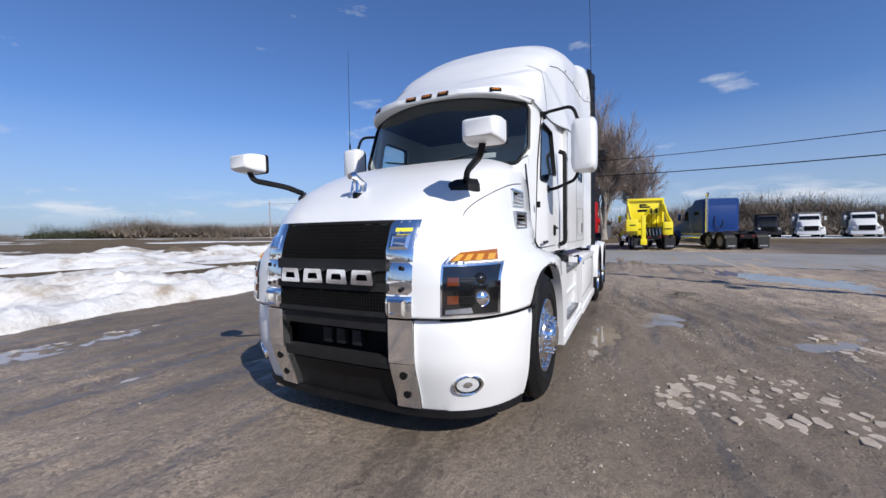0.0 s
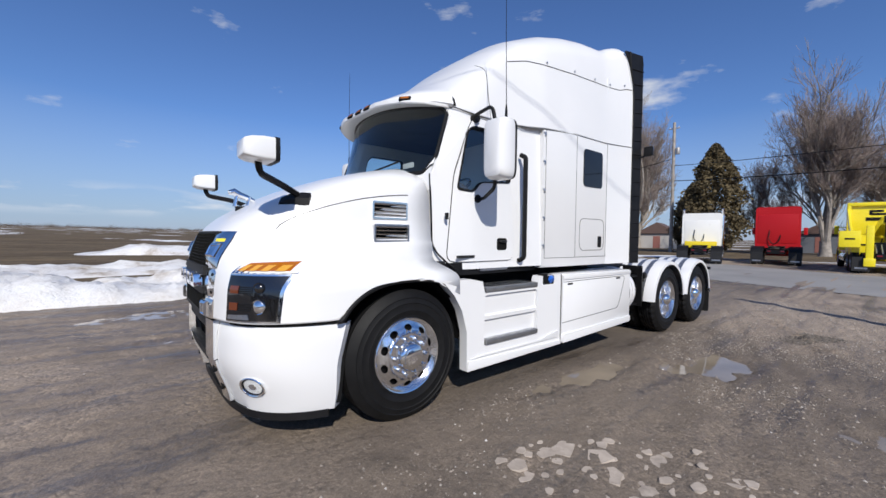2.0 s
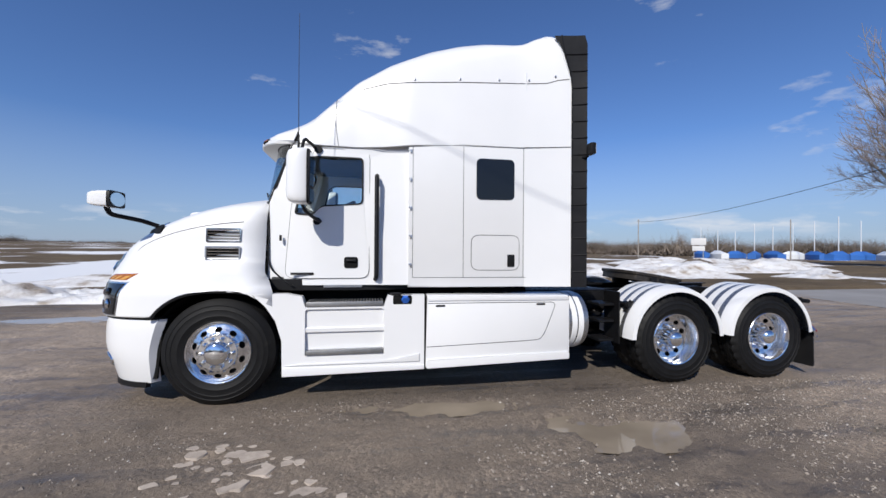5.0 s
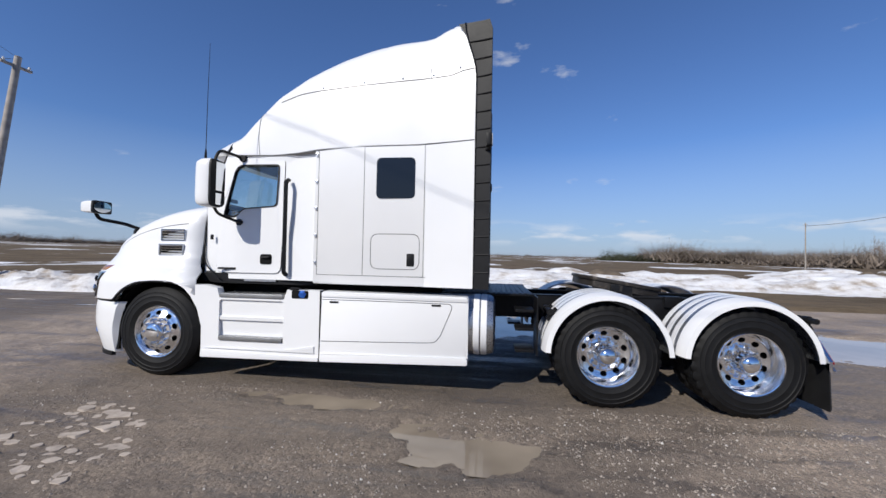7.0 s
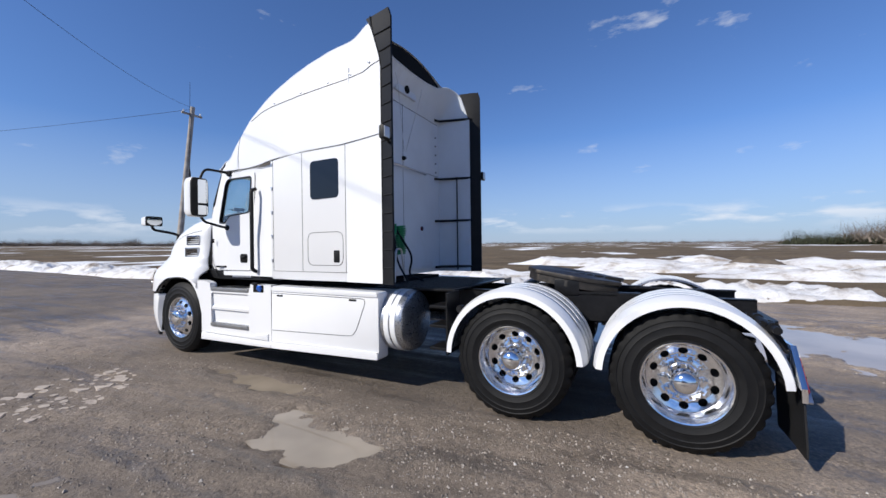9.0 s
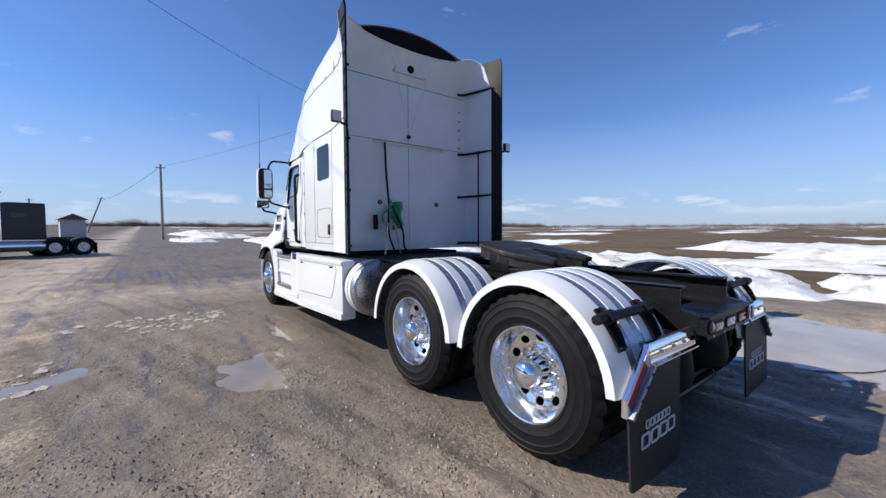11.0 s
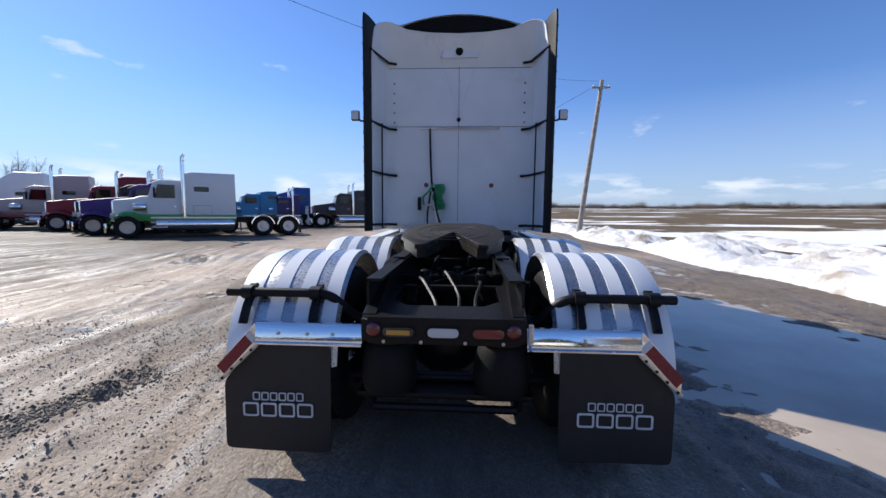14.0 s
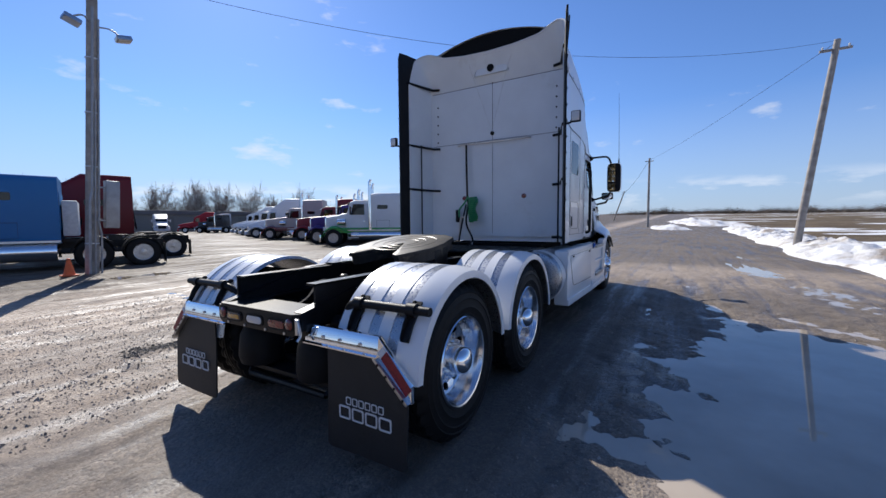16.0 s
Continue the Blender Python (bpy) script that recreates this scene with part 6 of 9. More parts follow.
# mud flaps on chrome hangers
for s in (-1, 1):
    bm = bmesh.new()
    fl = [(0.62, 0.055), (0.92, 0.06), (1.215, 0.065), (1.22, 0.45), (1.02, 0.672), (0.62, 0.672)]
    prism(bm, rounded([(s * y, z) for y, z in fl], 0.03), 7.045, 7.057, "x", 0.003)
    bmesh.ops.subdivide_edges(bm, edges=[e for e in bm.edges if e.calc_length() > 0.3], cuts=6)
    bmesh.ops.triangulate(bm, faces=[f for f in bm.faces if len(f.verts) > 4])
    for v in bm.verts:
        v.co.x += 0.014 * smoothstep(0.7, 0.05, v.co.z) ** 2 + 0.008 * math.sin(5.0 * v.co.y) * smoothstep(0.6, 0.05, v.co.z)
    flap = part("mud_flap", bm, flap_rubber, truck, "black rubber mud flap with pale printed shapes")
    mid = 0.914 * s
    # two printed lines of plain outlined marks
    for count, wide, pitch, z0, z1, stroke in ((6, 0.041, 0.049, 0.345, 0.392, 0.006), (4, 0.09, 0.102, 0.255, 0.334, 0.01)):
        for k in range(count):
            y = mid + (k - (count - 1) / 2) * pitch
            bow = 0.014 * smoothstep(0.7, 0.05, z0) ** 2 + 0.008 * math.sin(5.0 * y) * smoothstep(0.6, 0.05, z0)
            outer = [(y - wide / 2, z0), (y + wide / 2, z0), (y + wide / 2, z1), (y - wide / 2, z1)]
            inner = [(y - wide / 2 + stroke, z0 + stroke), (y + wide / 2 - stroke, z0 + stroke), (y + wide / 2 - stroke, z1 - stroke), (y - wide / 2 + stroke, z1 - stroke)]
            bm = bmesh.new()
            holed(bm, rounded(outer, stroke * 1.5), rounded(inner, stroke * 0.9), 7.0565 + bow, 7.062 + bow, "x")
            part("printed_mark", bm, letter_white, flap)
    # hanger: upright polished face with a narrow lower lip
    bm = bmesh.new()
    loft(bm, [[(7.03, s * y, 0.672), (7.092, s * y, 0.672), (7.092, s * y, 0.68), (7.074, s * y, 0.686), (7.064, s * y, 0.77), (7.052, s * y, 0.785), (7.03, s * y, 0.785)] for y in (0.44, 0.75, 1.03)])
    hang = part("flap_hanger", bm, chrome, truck, "chrome mud flap hanger with red and white tape")
    bm = bmesh.new()
    prism(bm, [(s * 1.012, 0.672), (s * 1.032, 0.785), (s * 1.245, 0.545), (s * 1.245, 0.452)], 7.03, 7.066, "x", 0.006)
    part("hanger_arm", bm, chrome, hang)
    bm = bmesh.new()
    prism(bm, [(s * 1.005, 0.662), (s * 1.012, 0.68), (s * 1.243, 0.462), (s * 1.23, 0.448)], 7.05, 7.092, "x", 0.003)
    part("arm_lip", bm, brushed, hang)
    p = lambda t, o: (s * (1.04 + 0.2 * t + o * 0.02), 0.722 - 0.214 * t + o * 0.022)
    for t0, t1, mt in ((0.02, 0.14, letter_white), (0.14, 0.98, red_plain)):
        bm = bmesh.new()
        prism(bm, [p(t0, -1), p(t1, -1), p(t1, 1), p(t0, 1)], 7.066, 7.069, "x")
        part("tape", bm, mt, hang)
    for y in (0.6, 0.74, 0.9):
        bm = bmesh.new()
        lathe(bm, [(0.009, 7.066), (0.009, 7.078), (0.001, 7.079)], 8, (0, s * y, 0.73), "x")
        part("bolt", bm, brushed, hang)
    for t in (0.15, 0.4, 0.65, 0.9):
        bm = bmesh.new()
        lathe(bm, [(0.008, 7.09), (0.008, 7.096), (0.001, 7.097)], 8, (0, s * (1.01 + 0.225 * t), 0.672 - 0.216 * t), "x")
        part("rivet", bm, black_plastic, hang)
    bm = bmesh.new()
    box(bm, 7.0, 7.05, s * 0.43 - 0.05, s * 0.43 + 0.06, 0.69, 0.77, 0.01)
    part("bracket", bm, frame_black, hang)

# ---------------------------------------------------------------- ground
def math_node(n, l, op, a, b):
    m = n.new("ShaderNodeMath")
    m.operation = op
    for sock, v in zip(m.inputs, (a, b)):
        if isinstance(v, (int, float)):
            sock.default_value = v
        else:
            l.new(v, sock)
    return m.outputs[0]


yard, n, l, p = shader("wet_gravel_yard")
big = noise_node(n, l, 0.16, 5, 0.6)
mid = noise_node(n, l, 0.9, 6, 0.65)
fine = noise_node(n, l, 16, 6, 0.7)
grit = noise_node(n, l, 85, 3, 0.6)
ruts = noise_node(n, l, 1.2, 5, 0.65, stretch=(0.25, 2.6, 1))
stone = n.new("ShaderNodeTexVoronoi")
tcn = n.new("ShaderNodeTexCoord")
l.new(tcn.outputs["Object"], stone.inputs["Vector"])
stone.inputs["Scale"].default_value = 48
base = ramp_node(n, l, mid.outputs[0], [(0.3, (0.066, 0.053, 0.042)), (0.5, (0.125, 0.101, 0.08)), (0.72, (0.2, 0.162, 0.128))]).outputs[0]
base = mix_node(n, l, ramp_node(n, l, big.outputs[0], [(0.42, (0, 0, 0)), (0.62, (1, 1, 1))]).outputs[0], base, mix_node(n, l, 0.5, base, (0.2, 0.162, 0.127)))
base = mix_node(n, l, ramp_node(n, l, grit.outputs[0], [(0.45, (0, 0, 0)), (0.75, (1, 1, 1))]).outputs[0], base, mix_node(n, l, 0.55, base, (0.29, 0.24, 0.19)))
base = mix_node(n, l, ramp_node(n, l, fine.outputs[0], [(0.3, (1, 1, 1)), (0.48, (0, 0, 0))]).outputs[0], base, mix_node(n, l, 0.45, base, (0.035, 0.03, 0.027)))
pebbly = ramp_node(n, l, mid.outputs[0], [(0.42, (0.1, 0.1, 0.1)), (0.6, (1, 1, 1))]).outputs[0]
base = mix_node(n, l, pebbly, base, ramp_node(n, l, stone.outputs["Color"], [(0.1, (0.68, 0.68, 0.68)), (0.55, (1.0, 1.0, 1.0)), (0.9, (1.42, 1.41, 1.38))]).outputs[0], "MULTIPLY")
# damp beside the truck, drier before it; backlit sheen behind painted as paler ground
sx = n.new("ShaderNodeSeparateXYZ")
l.new(tcn.outputs["Object"], sx.inputs[0])
damp = math_node(n, l, "ADD", math_node(n, l, "MULTIPLY", math_node(n, l, "ADD", sx.outputs[0], 6.0), 0.0625), math_node(n, l, "MULTIPLY", math_node(n, l, "SUBTRACT", big.outputs[0], 0.5), 0.3))
dry = ramp_node(n, l, damp, [(0.0, (0.55, 0.55, 0.55)), (0.12, (1.1, 1.1, 1.1)), (0.2, (1.12, 1.12, 1.12)), (0.36, (0.61, 0.61, 0.61)), (0.66, (0.56, 0.56, 0.56)), (0.84, (1.1, 1.1, 1.1))]).outputs[0]
open_yard = math_node(n, l, "ADD", math_node(n, l, "MULTIPLY", math_node(n, l, "ADD", sx.outputs[1], 4.0), -0.1), math_node(n, l, "MULTIPLY", math_node(n, l, "SUBTRACT", mid.outputs[0], 0.5), 0.3))
dry = mix_node(n, l, ramp_node(n, l, open_yard, [(0.0, (0, 0, 0)), (0.14, (1, 1, 1)), (0.45, (0.7, 0.7, 0.7)), (0.9, (0.0, 0.0, 0.0))]).outputs[0], dry, (1.55, 1.53, 1.5))
# darker and less glossy farther out
far_out = ramp_node(n, l, math_node(n, l, "MULTIPLY", math_node(n, l, "ADD", sx.outputs[1], 6.3), -0.2), [(0.0, (0, 0, 0)), (0.9, (1, 1, 1))]).outputs[0]
dry = mix_node(n, l, far_out, dry, (0.52, 0.52, 0.52))
# truck's shade painted into the base colour along the lane where it stands
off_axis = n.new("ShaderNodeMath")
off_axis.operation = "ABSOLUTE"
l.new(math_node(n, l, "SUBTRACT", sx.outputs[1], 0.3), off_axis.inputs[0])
shade_y = math_node(n, l, "ADD", math_node(n, l, "MULTIPLY", math_node(n, l, "SUBTRACT", 1.9, off_axis.outputs[0]), 0.7), math_node(n, l, "MULTIPLY", math_node(n, l, "SUBTRACT", mid.outputs[0], 0.5), 1.1))
shade_x = math_node(n, l, "ADD", math_node(n, l, "MULTIPLY", math_node(n, l, "SUBTRACT", sx.outputs[0], 0.2), 0.6), math_node(n, l, "MULTIPLY", math_node(n, l, "SUBTRACT", big.outputs[0], 0.5), 1.6))
lane_shade = math_node(n, l, "MINIMUM", ramp_node(n, l, shade_y, [(0.0, (0, 0, 0)), (0.55, (1, 1, 1))]).outputs[0], ramp_node(n, l, shade_x, [(0.0, (0, 0, 0)), (0.8, (1, 1, 1))]).outputs[0])
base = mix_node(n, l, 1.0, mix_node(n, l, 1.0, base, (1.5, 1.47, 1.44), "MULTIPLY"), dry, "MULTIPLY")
base = mix_node(n, l, math_node(n, l, "MULTIPLY", lane_shade, 0.6), base, mix_node(n, l, 0.7, base, (0.035, 0.033, 0.033)))
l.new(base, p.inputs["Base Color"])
wet = ramp_node(n, l, math_node(n, l, "ADD", math_node(n, l, "MULTIPLY", big.outputs[0], 0.2), math_node(n, l, "ADD", math_node(n, l, "MULTIPLY", ruts.outputs[0], 0.6), math_node(n, l, "MULTIPLY", fine.outputs[0], 0.2))), [(0.41, (0.36,) * 3), (0.475, (0.65,) * 3), (0.58, (0.92,) * 3)])
l.new(wet.outputs[0], p.inputs["Roughness"])
l.new(mix_node(n, l, far_out, ramp_node(n, l, wet.outputs[0], [(0.38, (0.85,) * 3), (0.72, (0.45,) * 3)]).outputs[0], (0.16, 0.16, 0.16)), p.inputs["Specular IOR Level"])
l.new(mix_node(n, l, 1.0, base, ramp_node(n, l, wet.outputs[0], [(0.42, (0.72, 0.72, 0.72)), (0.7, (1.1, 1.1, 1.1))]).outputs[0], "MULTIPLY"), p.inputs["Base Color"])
hgt = math_node(n, l, "ADD", math_node(n, l, "MULTIPLY", fine.outputs[0], 0.9), math_node(n, l, "MULTIPLY", math_node(n, l, "MULTIPLY", stone.outputs["Distance"], pebbly), -0.22))
hgt = math_node(n, l, "ADD", hgt, math_node(n, l, "MULTIPLY", ruts.outputs[0], 0.4))
bump_node(n, l, p, hgt, 0.8, 0.026)

field_mat, n, l, p = shader("winter_field")
a1 = noise_node(n, l, 0.05, 5, 0.6, stretch=(1, 0.45, 1))
a2 = noise_node(n, l, 1.6, 6, 0.7)
a3 = noise_node(n, l, 26, 4, 0.7)
a4 = noise_node(n, l, 0.22, 8, 0.75, stretch=(0.5, 1.3, 1))
grass = ramp_node(n, l, a2.outputs[0], [(0.3, (0.075, 0.055, 0.038)), (0.55, (0.135, 0.102, 0.068)), (0.75, (0.22, 0.17, 0.11))]).outputs[0]
grass = mix_node(n, l, 0.5, grass, mix_node(n, l, a3.outputs[0], (0.045, 0.034, 0.024), (0.22, 0.17, 0.11)))
grass = mix_node(n, l, 1.0, grass, ramp_node(n, l, a4.outputs[0], [(0.34, (0.62, 0.6, 0.58)), (0.5, (1.0, 1.0, 1.0)), (0.66, (1.35, 1.3, 1.2))]).outputs[0], "MULTIPLY")
patch = ramp_node(n, l, math_node(n, l, "ADD", a1.outputs[0], math_node(n, l, "MULTIPLY", a2.outputs[0], 0.06)), [(0.595, (0, 0, 0)), (0.61, (1, 1, 1))]).outputs[0]
l.new(mix_node(n, l, patch, grass, (0.78, 0.79, 0.8)), p.inputs["Base Color"])
p.inputs["Roughness"].default_value = 0.95
p.inputs["Specular IOR Level"].default_value = 0.1
bump_node(n, l, p, a3.outputs[0], 0.6, 0.05)

snow_mat, n, l, p = shader("old_snow")
b1, b2, b3 = noise_node(n, l, 0.9, 6, 0.65), noise_node(n, l, 9, 5, 0.65), noise_node(n, l, 60, 3, 0.6)
col = ramp_node(n, l, b1.outputs[0], [(0.34, (0.36, 0.3, 0.24)), (0.46, (0.66, 0.64, 0.62)), (0.6, (0.76, 0.76, 0.76))]).outputs[0]
col = mix_node(n, l, ramp_node(n, l, b3.outputs[0], [(0.66, (0, 0, 0)), (0.74, (1, 1, 1))]).outputs[0], col, (0.3, 0.25, 0.2))
l.new(col, p.inputs["Base Color"])
p.inputs["Roughness"].default_value = 0.62
p.inputs["Subsurface Weight"].default_value = 0.0
bump_node(n, l, p, math_node(n, l, "ADD", b2.outputs[0], math_node(n, l, "MULTIPLY", b3.outputs[0], 0.3)), 0.8, 0.06)

road_mat, n, l, p = shader("dry_asphalt_road")
c1, c2 = noise_node(n, l, 0.35, 5, 0.6), noise_node(n, l, 40, 4, 0.6)
col = ramp_node(n, l, c1.outputs[0], [(0.3, (0.24, 0.23, 0.22)), (0.7, (0.34, 0.325, 0.31))]).outputs[0]
l.new(mix_node(n, l, math_node(n, l, "MULTIPLY", c2.outputs[0], 0.4), col, (0.1, 0.1, 0.1)), p.inputs["Base Color"])
p.inputs["Roughness"].default_value = 0.8
bump_node(n, l, p, c2.outputs[0], 0.3, 0.01)

water_mat, n, l, p = shader("muddy_water")
d1 = noise_node(n, l, 1.2, 3)
l.new(ramp_node(n, l, d1.outputs[0], [(0.35, (0.2, 0.165, 0.125)), (0.65, (0.3, 0.25, 0.19))]).outputs[0], p.inputs["Base Color"])
p.inputs["Roughness"].default_value, p.inputs["IOR"].default_value = 0.02, 1.42
d2 = noise_node(n, l, 7, 2)
bump_node(n, l, p, d2.outputs[0], 0.02, 0.01)
silty_mat, n, l, p = shader("silty_water")
d1 = noise_node(n, l, 0.9, 4)
l.new(ramp_node(n, l, d1.outputs[0], [(0.35, (0.33, 0.27, 0.205)), (0.65, (0.46, 0.385, 0.3))]).outputs[0], p.inputs["Base Color"])
p.inputs["Roughness"].default_value, p.inputs["IOR"].default_value = 0.02, 1.42


def sheet(name, xs, ys, zf, mat, label, kind="structure", category="ground"):
    bm = bmesh.new()
    loft(bm, [[(x, y, zf(x, y)) for y in ys] for x in xs], False, False)
    ob = part(name, bm, mat)
    if ob.data.polygons[0].normal.z < 0:
        ob.data.flip_normals()
    return tagged(ob, label, category, "", kind)


# pools: centre, half-lengths, turn, depth of the hollow
POOLS = [(3.62, -2.2, 0.56, 0.25, -0.12, 0.055), (2.1, -1.5, 0.65, 0.14, 0.0, 0.03), (4.1, 3.55, 2.4, 1.15, -0.1, 0.06), (7.0, 3.95, 3.1, 1.6, 0.05, 0.09), (10.4, 3.0, 1.9, 1.3, 0.2, 0.08),
         (10.4, -5.6, 2.4, 0.9, 0.6, 0.05), (2.85, -4.0, 0.55, 0.2, -0.9, 0.03), (-6, -9, 1.4, 0.35, 0.3, 0.04), (-1.5, -7.5, 1.1, 0.4, 0.5, 0.04),
         (3.5, -10.8, 1.3, 0.4, 0.05, 0.04), (4.6, -6.0, 1.1, 0.16, 1.5, 0.035), (-5.5, 4.3, 2.4, 0.5, 0.1, 0.035), (-12, 4.4, 3, 0.5, 0.1, 0.04), (-1.2, 4.9, 1.8, 0.45, 0.1, 0.035), (1.2, 3.0, 0.7, 0.18, 0.3, 0.03), (0.9, 2.2, 0.5, 0.1, 0.1, 0.025), (5.9, 1.84, 1.2, 0.13, -0.13, 0.03), (1.9, 2.1, 0.5, 0.12, 0.1, 0.03), (-1.4, 2.7, 1.0, 0.14, 0.1, 0.03)]


def hollow(x, y):
    h = 0.0
    for cx, cy, rx, ry, a, d in POOLS:
        u, v = (x - cx) * math.cos(a) + (y - cy) * math.sin(a), (y - cy) * math.cos(a) - (x - cx) * math.sin(a)
        q = math.hypot(u / rx, v / ry)
        if q < 1.6:
            q *= 1 + (0.65 if rx < 1.5 else 0.4) * noise.fractal((x * 2.1, y * 2.1, 9.0), 0.7, 2.2, 4)
            h = max(h, d * (1 - smoothstep(0.45, 1.5, q)))
    return h


def yard_z(x, y):
    near = 1 - smoothstep(13, 22, math.hypot(x - 3, y))
    if near == 0:
        return ground_z(x, y) - smoothstep(9.3, 12.0, y) * (0.3 + 0.012 * math.hypot(x, y))
    rough = 0.014 * noise.fractal((x * 0.55, y * 0.75, 0.0), 1.0, 2.1, 3) + 0.011 * noise.fractal((x * 1.7, y * 2.6, 4.0), 0.75, 2.2, 4)
    wheel_tracks = 0.024 * noise.fractal((x * 0.2 + y * 0.08, y * 3.2 - x * 1.0, 7.0), 0.8, 2.0, 2) * smoothstep(0.5, -2.0, y)
    rubble = 0.5 + 0.5 * noise.noise((x * 0.5, y * 0.9, 11.0))
    rough += (0.005 + 0.014 * rubble) * noise.fractal((x * 5.5, y * 6.5, 2.0), 0.7, 2.1, 3)
    # a low ridge of churned gravel beside the truck's tail
    ridge = abs((x - 6.3) * -0.42 + (y + 2.72) * 0.91)
    rough += smoothstep(0.3, 0.0, ridge) * smoothstep(4.9, 5.6, x) * smoothstep(8.6, 7.4, x) * (0.03 + 0.05 * noise.fractal((x * 6, y * 6, 5.0), 0.7, 2.1, 3))
    under = smoothstep(1.5, 1.3, abs(y)) * smoothstep(-1.6, -1.2, x) * smoothstep(7.4, 7.0, x)
    return ground_z(x, y) - smoothstep(9.3, 12.0, y) * (0.3 + 0.012 * math.hypot(x, y)) + near * ((rough + wheel_tracks) * (1 - 0.8 * under) - hollow(x, y))


lx = [-2600, -900, -300, -120, -60, -36, -24, -18, -13, -10, -8, -7, -6] + [-5 + 0.05 * k for k in range(341)] + [12.6, 13.5, 15, 17, 20, 24, 36, 60, 120, 300, 900, 2600]
ly = [-2600, -900, -300, -120, -60, -36, -24, -18, -14, -12, -11] + [-10 + 0.05 * k for k in range(361)] + [8.6, 9.5, 11, 14, 18, 24, 36, 60, 120, 300, 900, 2600]
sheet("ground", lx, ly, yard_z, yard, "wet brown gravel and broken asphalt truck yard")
fx = [-2600, -1400, -900, -500, -300, -200, -120, -90, -60, -45, -30, -22, -15, -10, -5, 0, 5, 10, 15, 20, 26, 36, 48, 60, 90, 120, 200, 300, 500, 900, 1400, 2600]
sheet("field", fx, [8.4, 8.9, 10, 12, 14, 18, 24, 30, 40, 55, 70, 100, 150, 250, 400, 650, 1000, 1600, 2600], lambda x, y: -0.25 if y < 8.5 else ground_z(x, y) + 0.009 * min(9.0, max(-2.0, x)) + (0.034 if x < 9 else 0.012) + 0.03 * noise.fractal((x * 0.3, y * 0.3, 1.0), 0.8, 2.0, 3) * smoothstep(9, 14, y), field_mat, "flat brown stubble field with thin snow patches", "structure", "field")
# road across the yard's end
bm = bmesh.new()
edge = [(8.5, -60), (11.5, -20), (13.6, -8), (14.9, -1), (16.6, 4), (17.5, 9), (18.5, 14), (24, 30), (60, 110)]
wide = [9, 9, 9, 9.5, 11, 11, 9, 9, 9]
rows = [[(x + w * t, y, -0.072 + 0.004 * (t * (1 - t))) for t in (0, 0.25, 0.5, 0.75, 1)] for (x, y), w in zip(edge, wide)]
loft(bm, rows, False, False)
road = part("road", bm, road_mat)
if road.data.polygons[0].normal.z < 0:
    road.data.flip_normals()
tagged(road, "pale dry asphalt road crossing behind the yard", "road", "", "structure")
bm = bmesh.new()
loft(bm, [[(x, y, -0.068) for y in (-400, -60, -20, 0, 12)] for x in (36, 60, 120, 400)], False, False)
verge = part("verge", bm, field_mat)
if verge.data.polygons[0].normal.z < 0:
    verge.data.flip_normals()
tagged(verge, "brown winter grass beyond the road", "grass", "", "structure")


def snow_bank(path, width, height, label, seed, step=0.16):
    """A ploughed ridge of old snow along a line of (x, y)."""
    pts = bend([(x, y, 0) for x, y in path], 6)
    fine_pts = []
    for a, b in zip(pts, pts[1:]):
        m = max(1, int((b - a).length / step))
        fine_pts += [a.lerp(b, k / m) for k in range(m)]
    fine_pts.append(pts[-1])
    bm = bmesh.new()
    loops, m = [], 36
    for i, c in enumerate(fine_pts):
        d = (fine_pts[min(i + 1, len(fine_pts) - 1)] - fine_pts[max(i - 1, 0)]).normalized()
        side = Vector((-d.y, d.x, 0))
        end = smoothstep(0, 5, i) * smoothstep(0, 5, len(fine_pts) - 1 - i)
        lp = []
        for k in range(m + 1):
            t = -1 + 2 * k / m
            w = width * 0.5 * (1 + 0.35 * noise.noise((c.x * 0.22 + seed, c.y * 0.22, math.copysign(3, t))))
            q = c + side * t * w
            prof = max(0, 1 - abs(t) ** 2.2) ** 0.8
            big_n = 0.72 + 0.85 * noise.noise((q.x * 0.35 + seed, q.y * 0.5, 1))
            sm = noise.fractal((q.x * 1.9 + seed, q.y * 1.9, 2), 0.55, 2.2, 5)
            z = height * end * prof ** 0.8 * max(0.25, big_n) + (0.15 * sm + 0.05 * noise.fractal((q.x * 6.5 + seed, q.y * 6.5, 7), 0.6, 2.2, 3)) * prof ** 0.6 * end
            lp.append((q.x, q.y, ground_z(q.x, q.y) - 0.03 + max(0.0, z) + 0.035 * prof))
        loops.append(lp)
    loft(bm, loops, False, False)
    ob = part("snow_bank", bm, snow_mat, None, "", 60)
    if sum(f.normal.z for f in ob.data.polygons) < 0:
        ob.data.flip_normals()
    return tagged(ob, label, "snow")


snow_bank([(-48, 8.6), (-20, 8.4), (-6, 8.0), (3.5, 8.4), (6.5, 9.0)], 3.1, 0.52, "long ploughed bank of dirty white snow", 3)
snow_bank([(6.0, 9.6), (9, 10.4), (12.2, 10.6)], 3.0, 0.45, "low melting snow bank beside the yard", 11)
snow_bank([(-14, 13.2), (0, 14.4), (9, 16)], 3.4, 0.32, "low strip of old snow in the field", 17, 0.6)
snow_bank([(8, 19), (16, 17.5), (25, 15.5)], 5.5, 0.55, "broad heap of grey old snow", 23, 0.5)
snow_bank([(-4, 30), (10, 27), (24, 26)], 6, 0.7, "distant heap of dirty snow", 31, 0.8)
snow_bank([(26, 14), (30, 15), (34, 18)], 3.5, 0.45, "small snow heap beside the road", 41, 0.5)
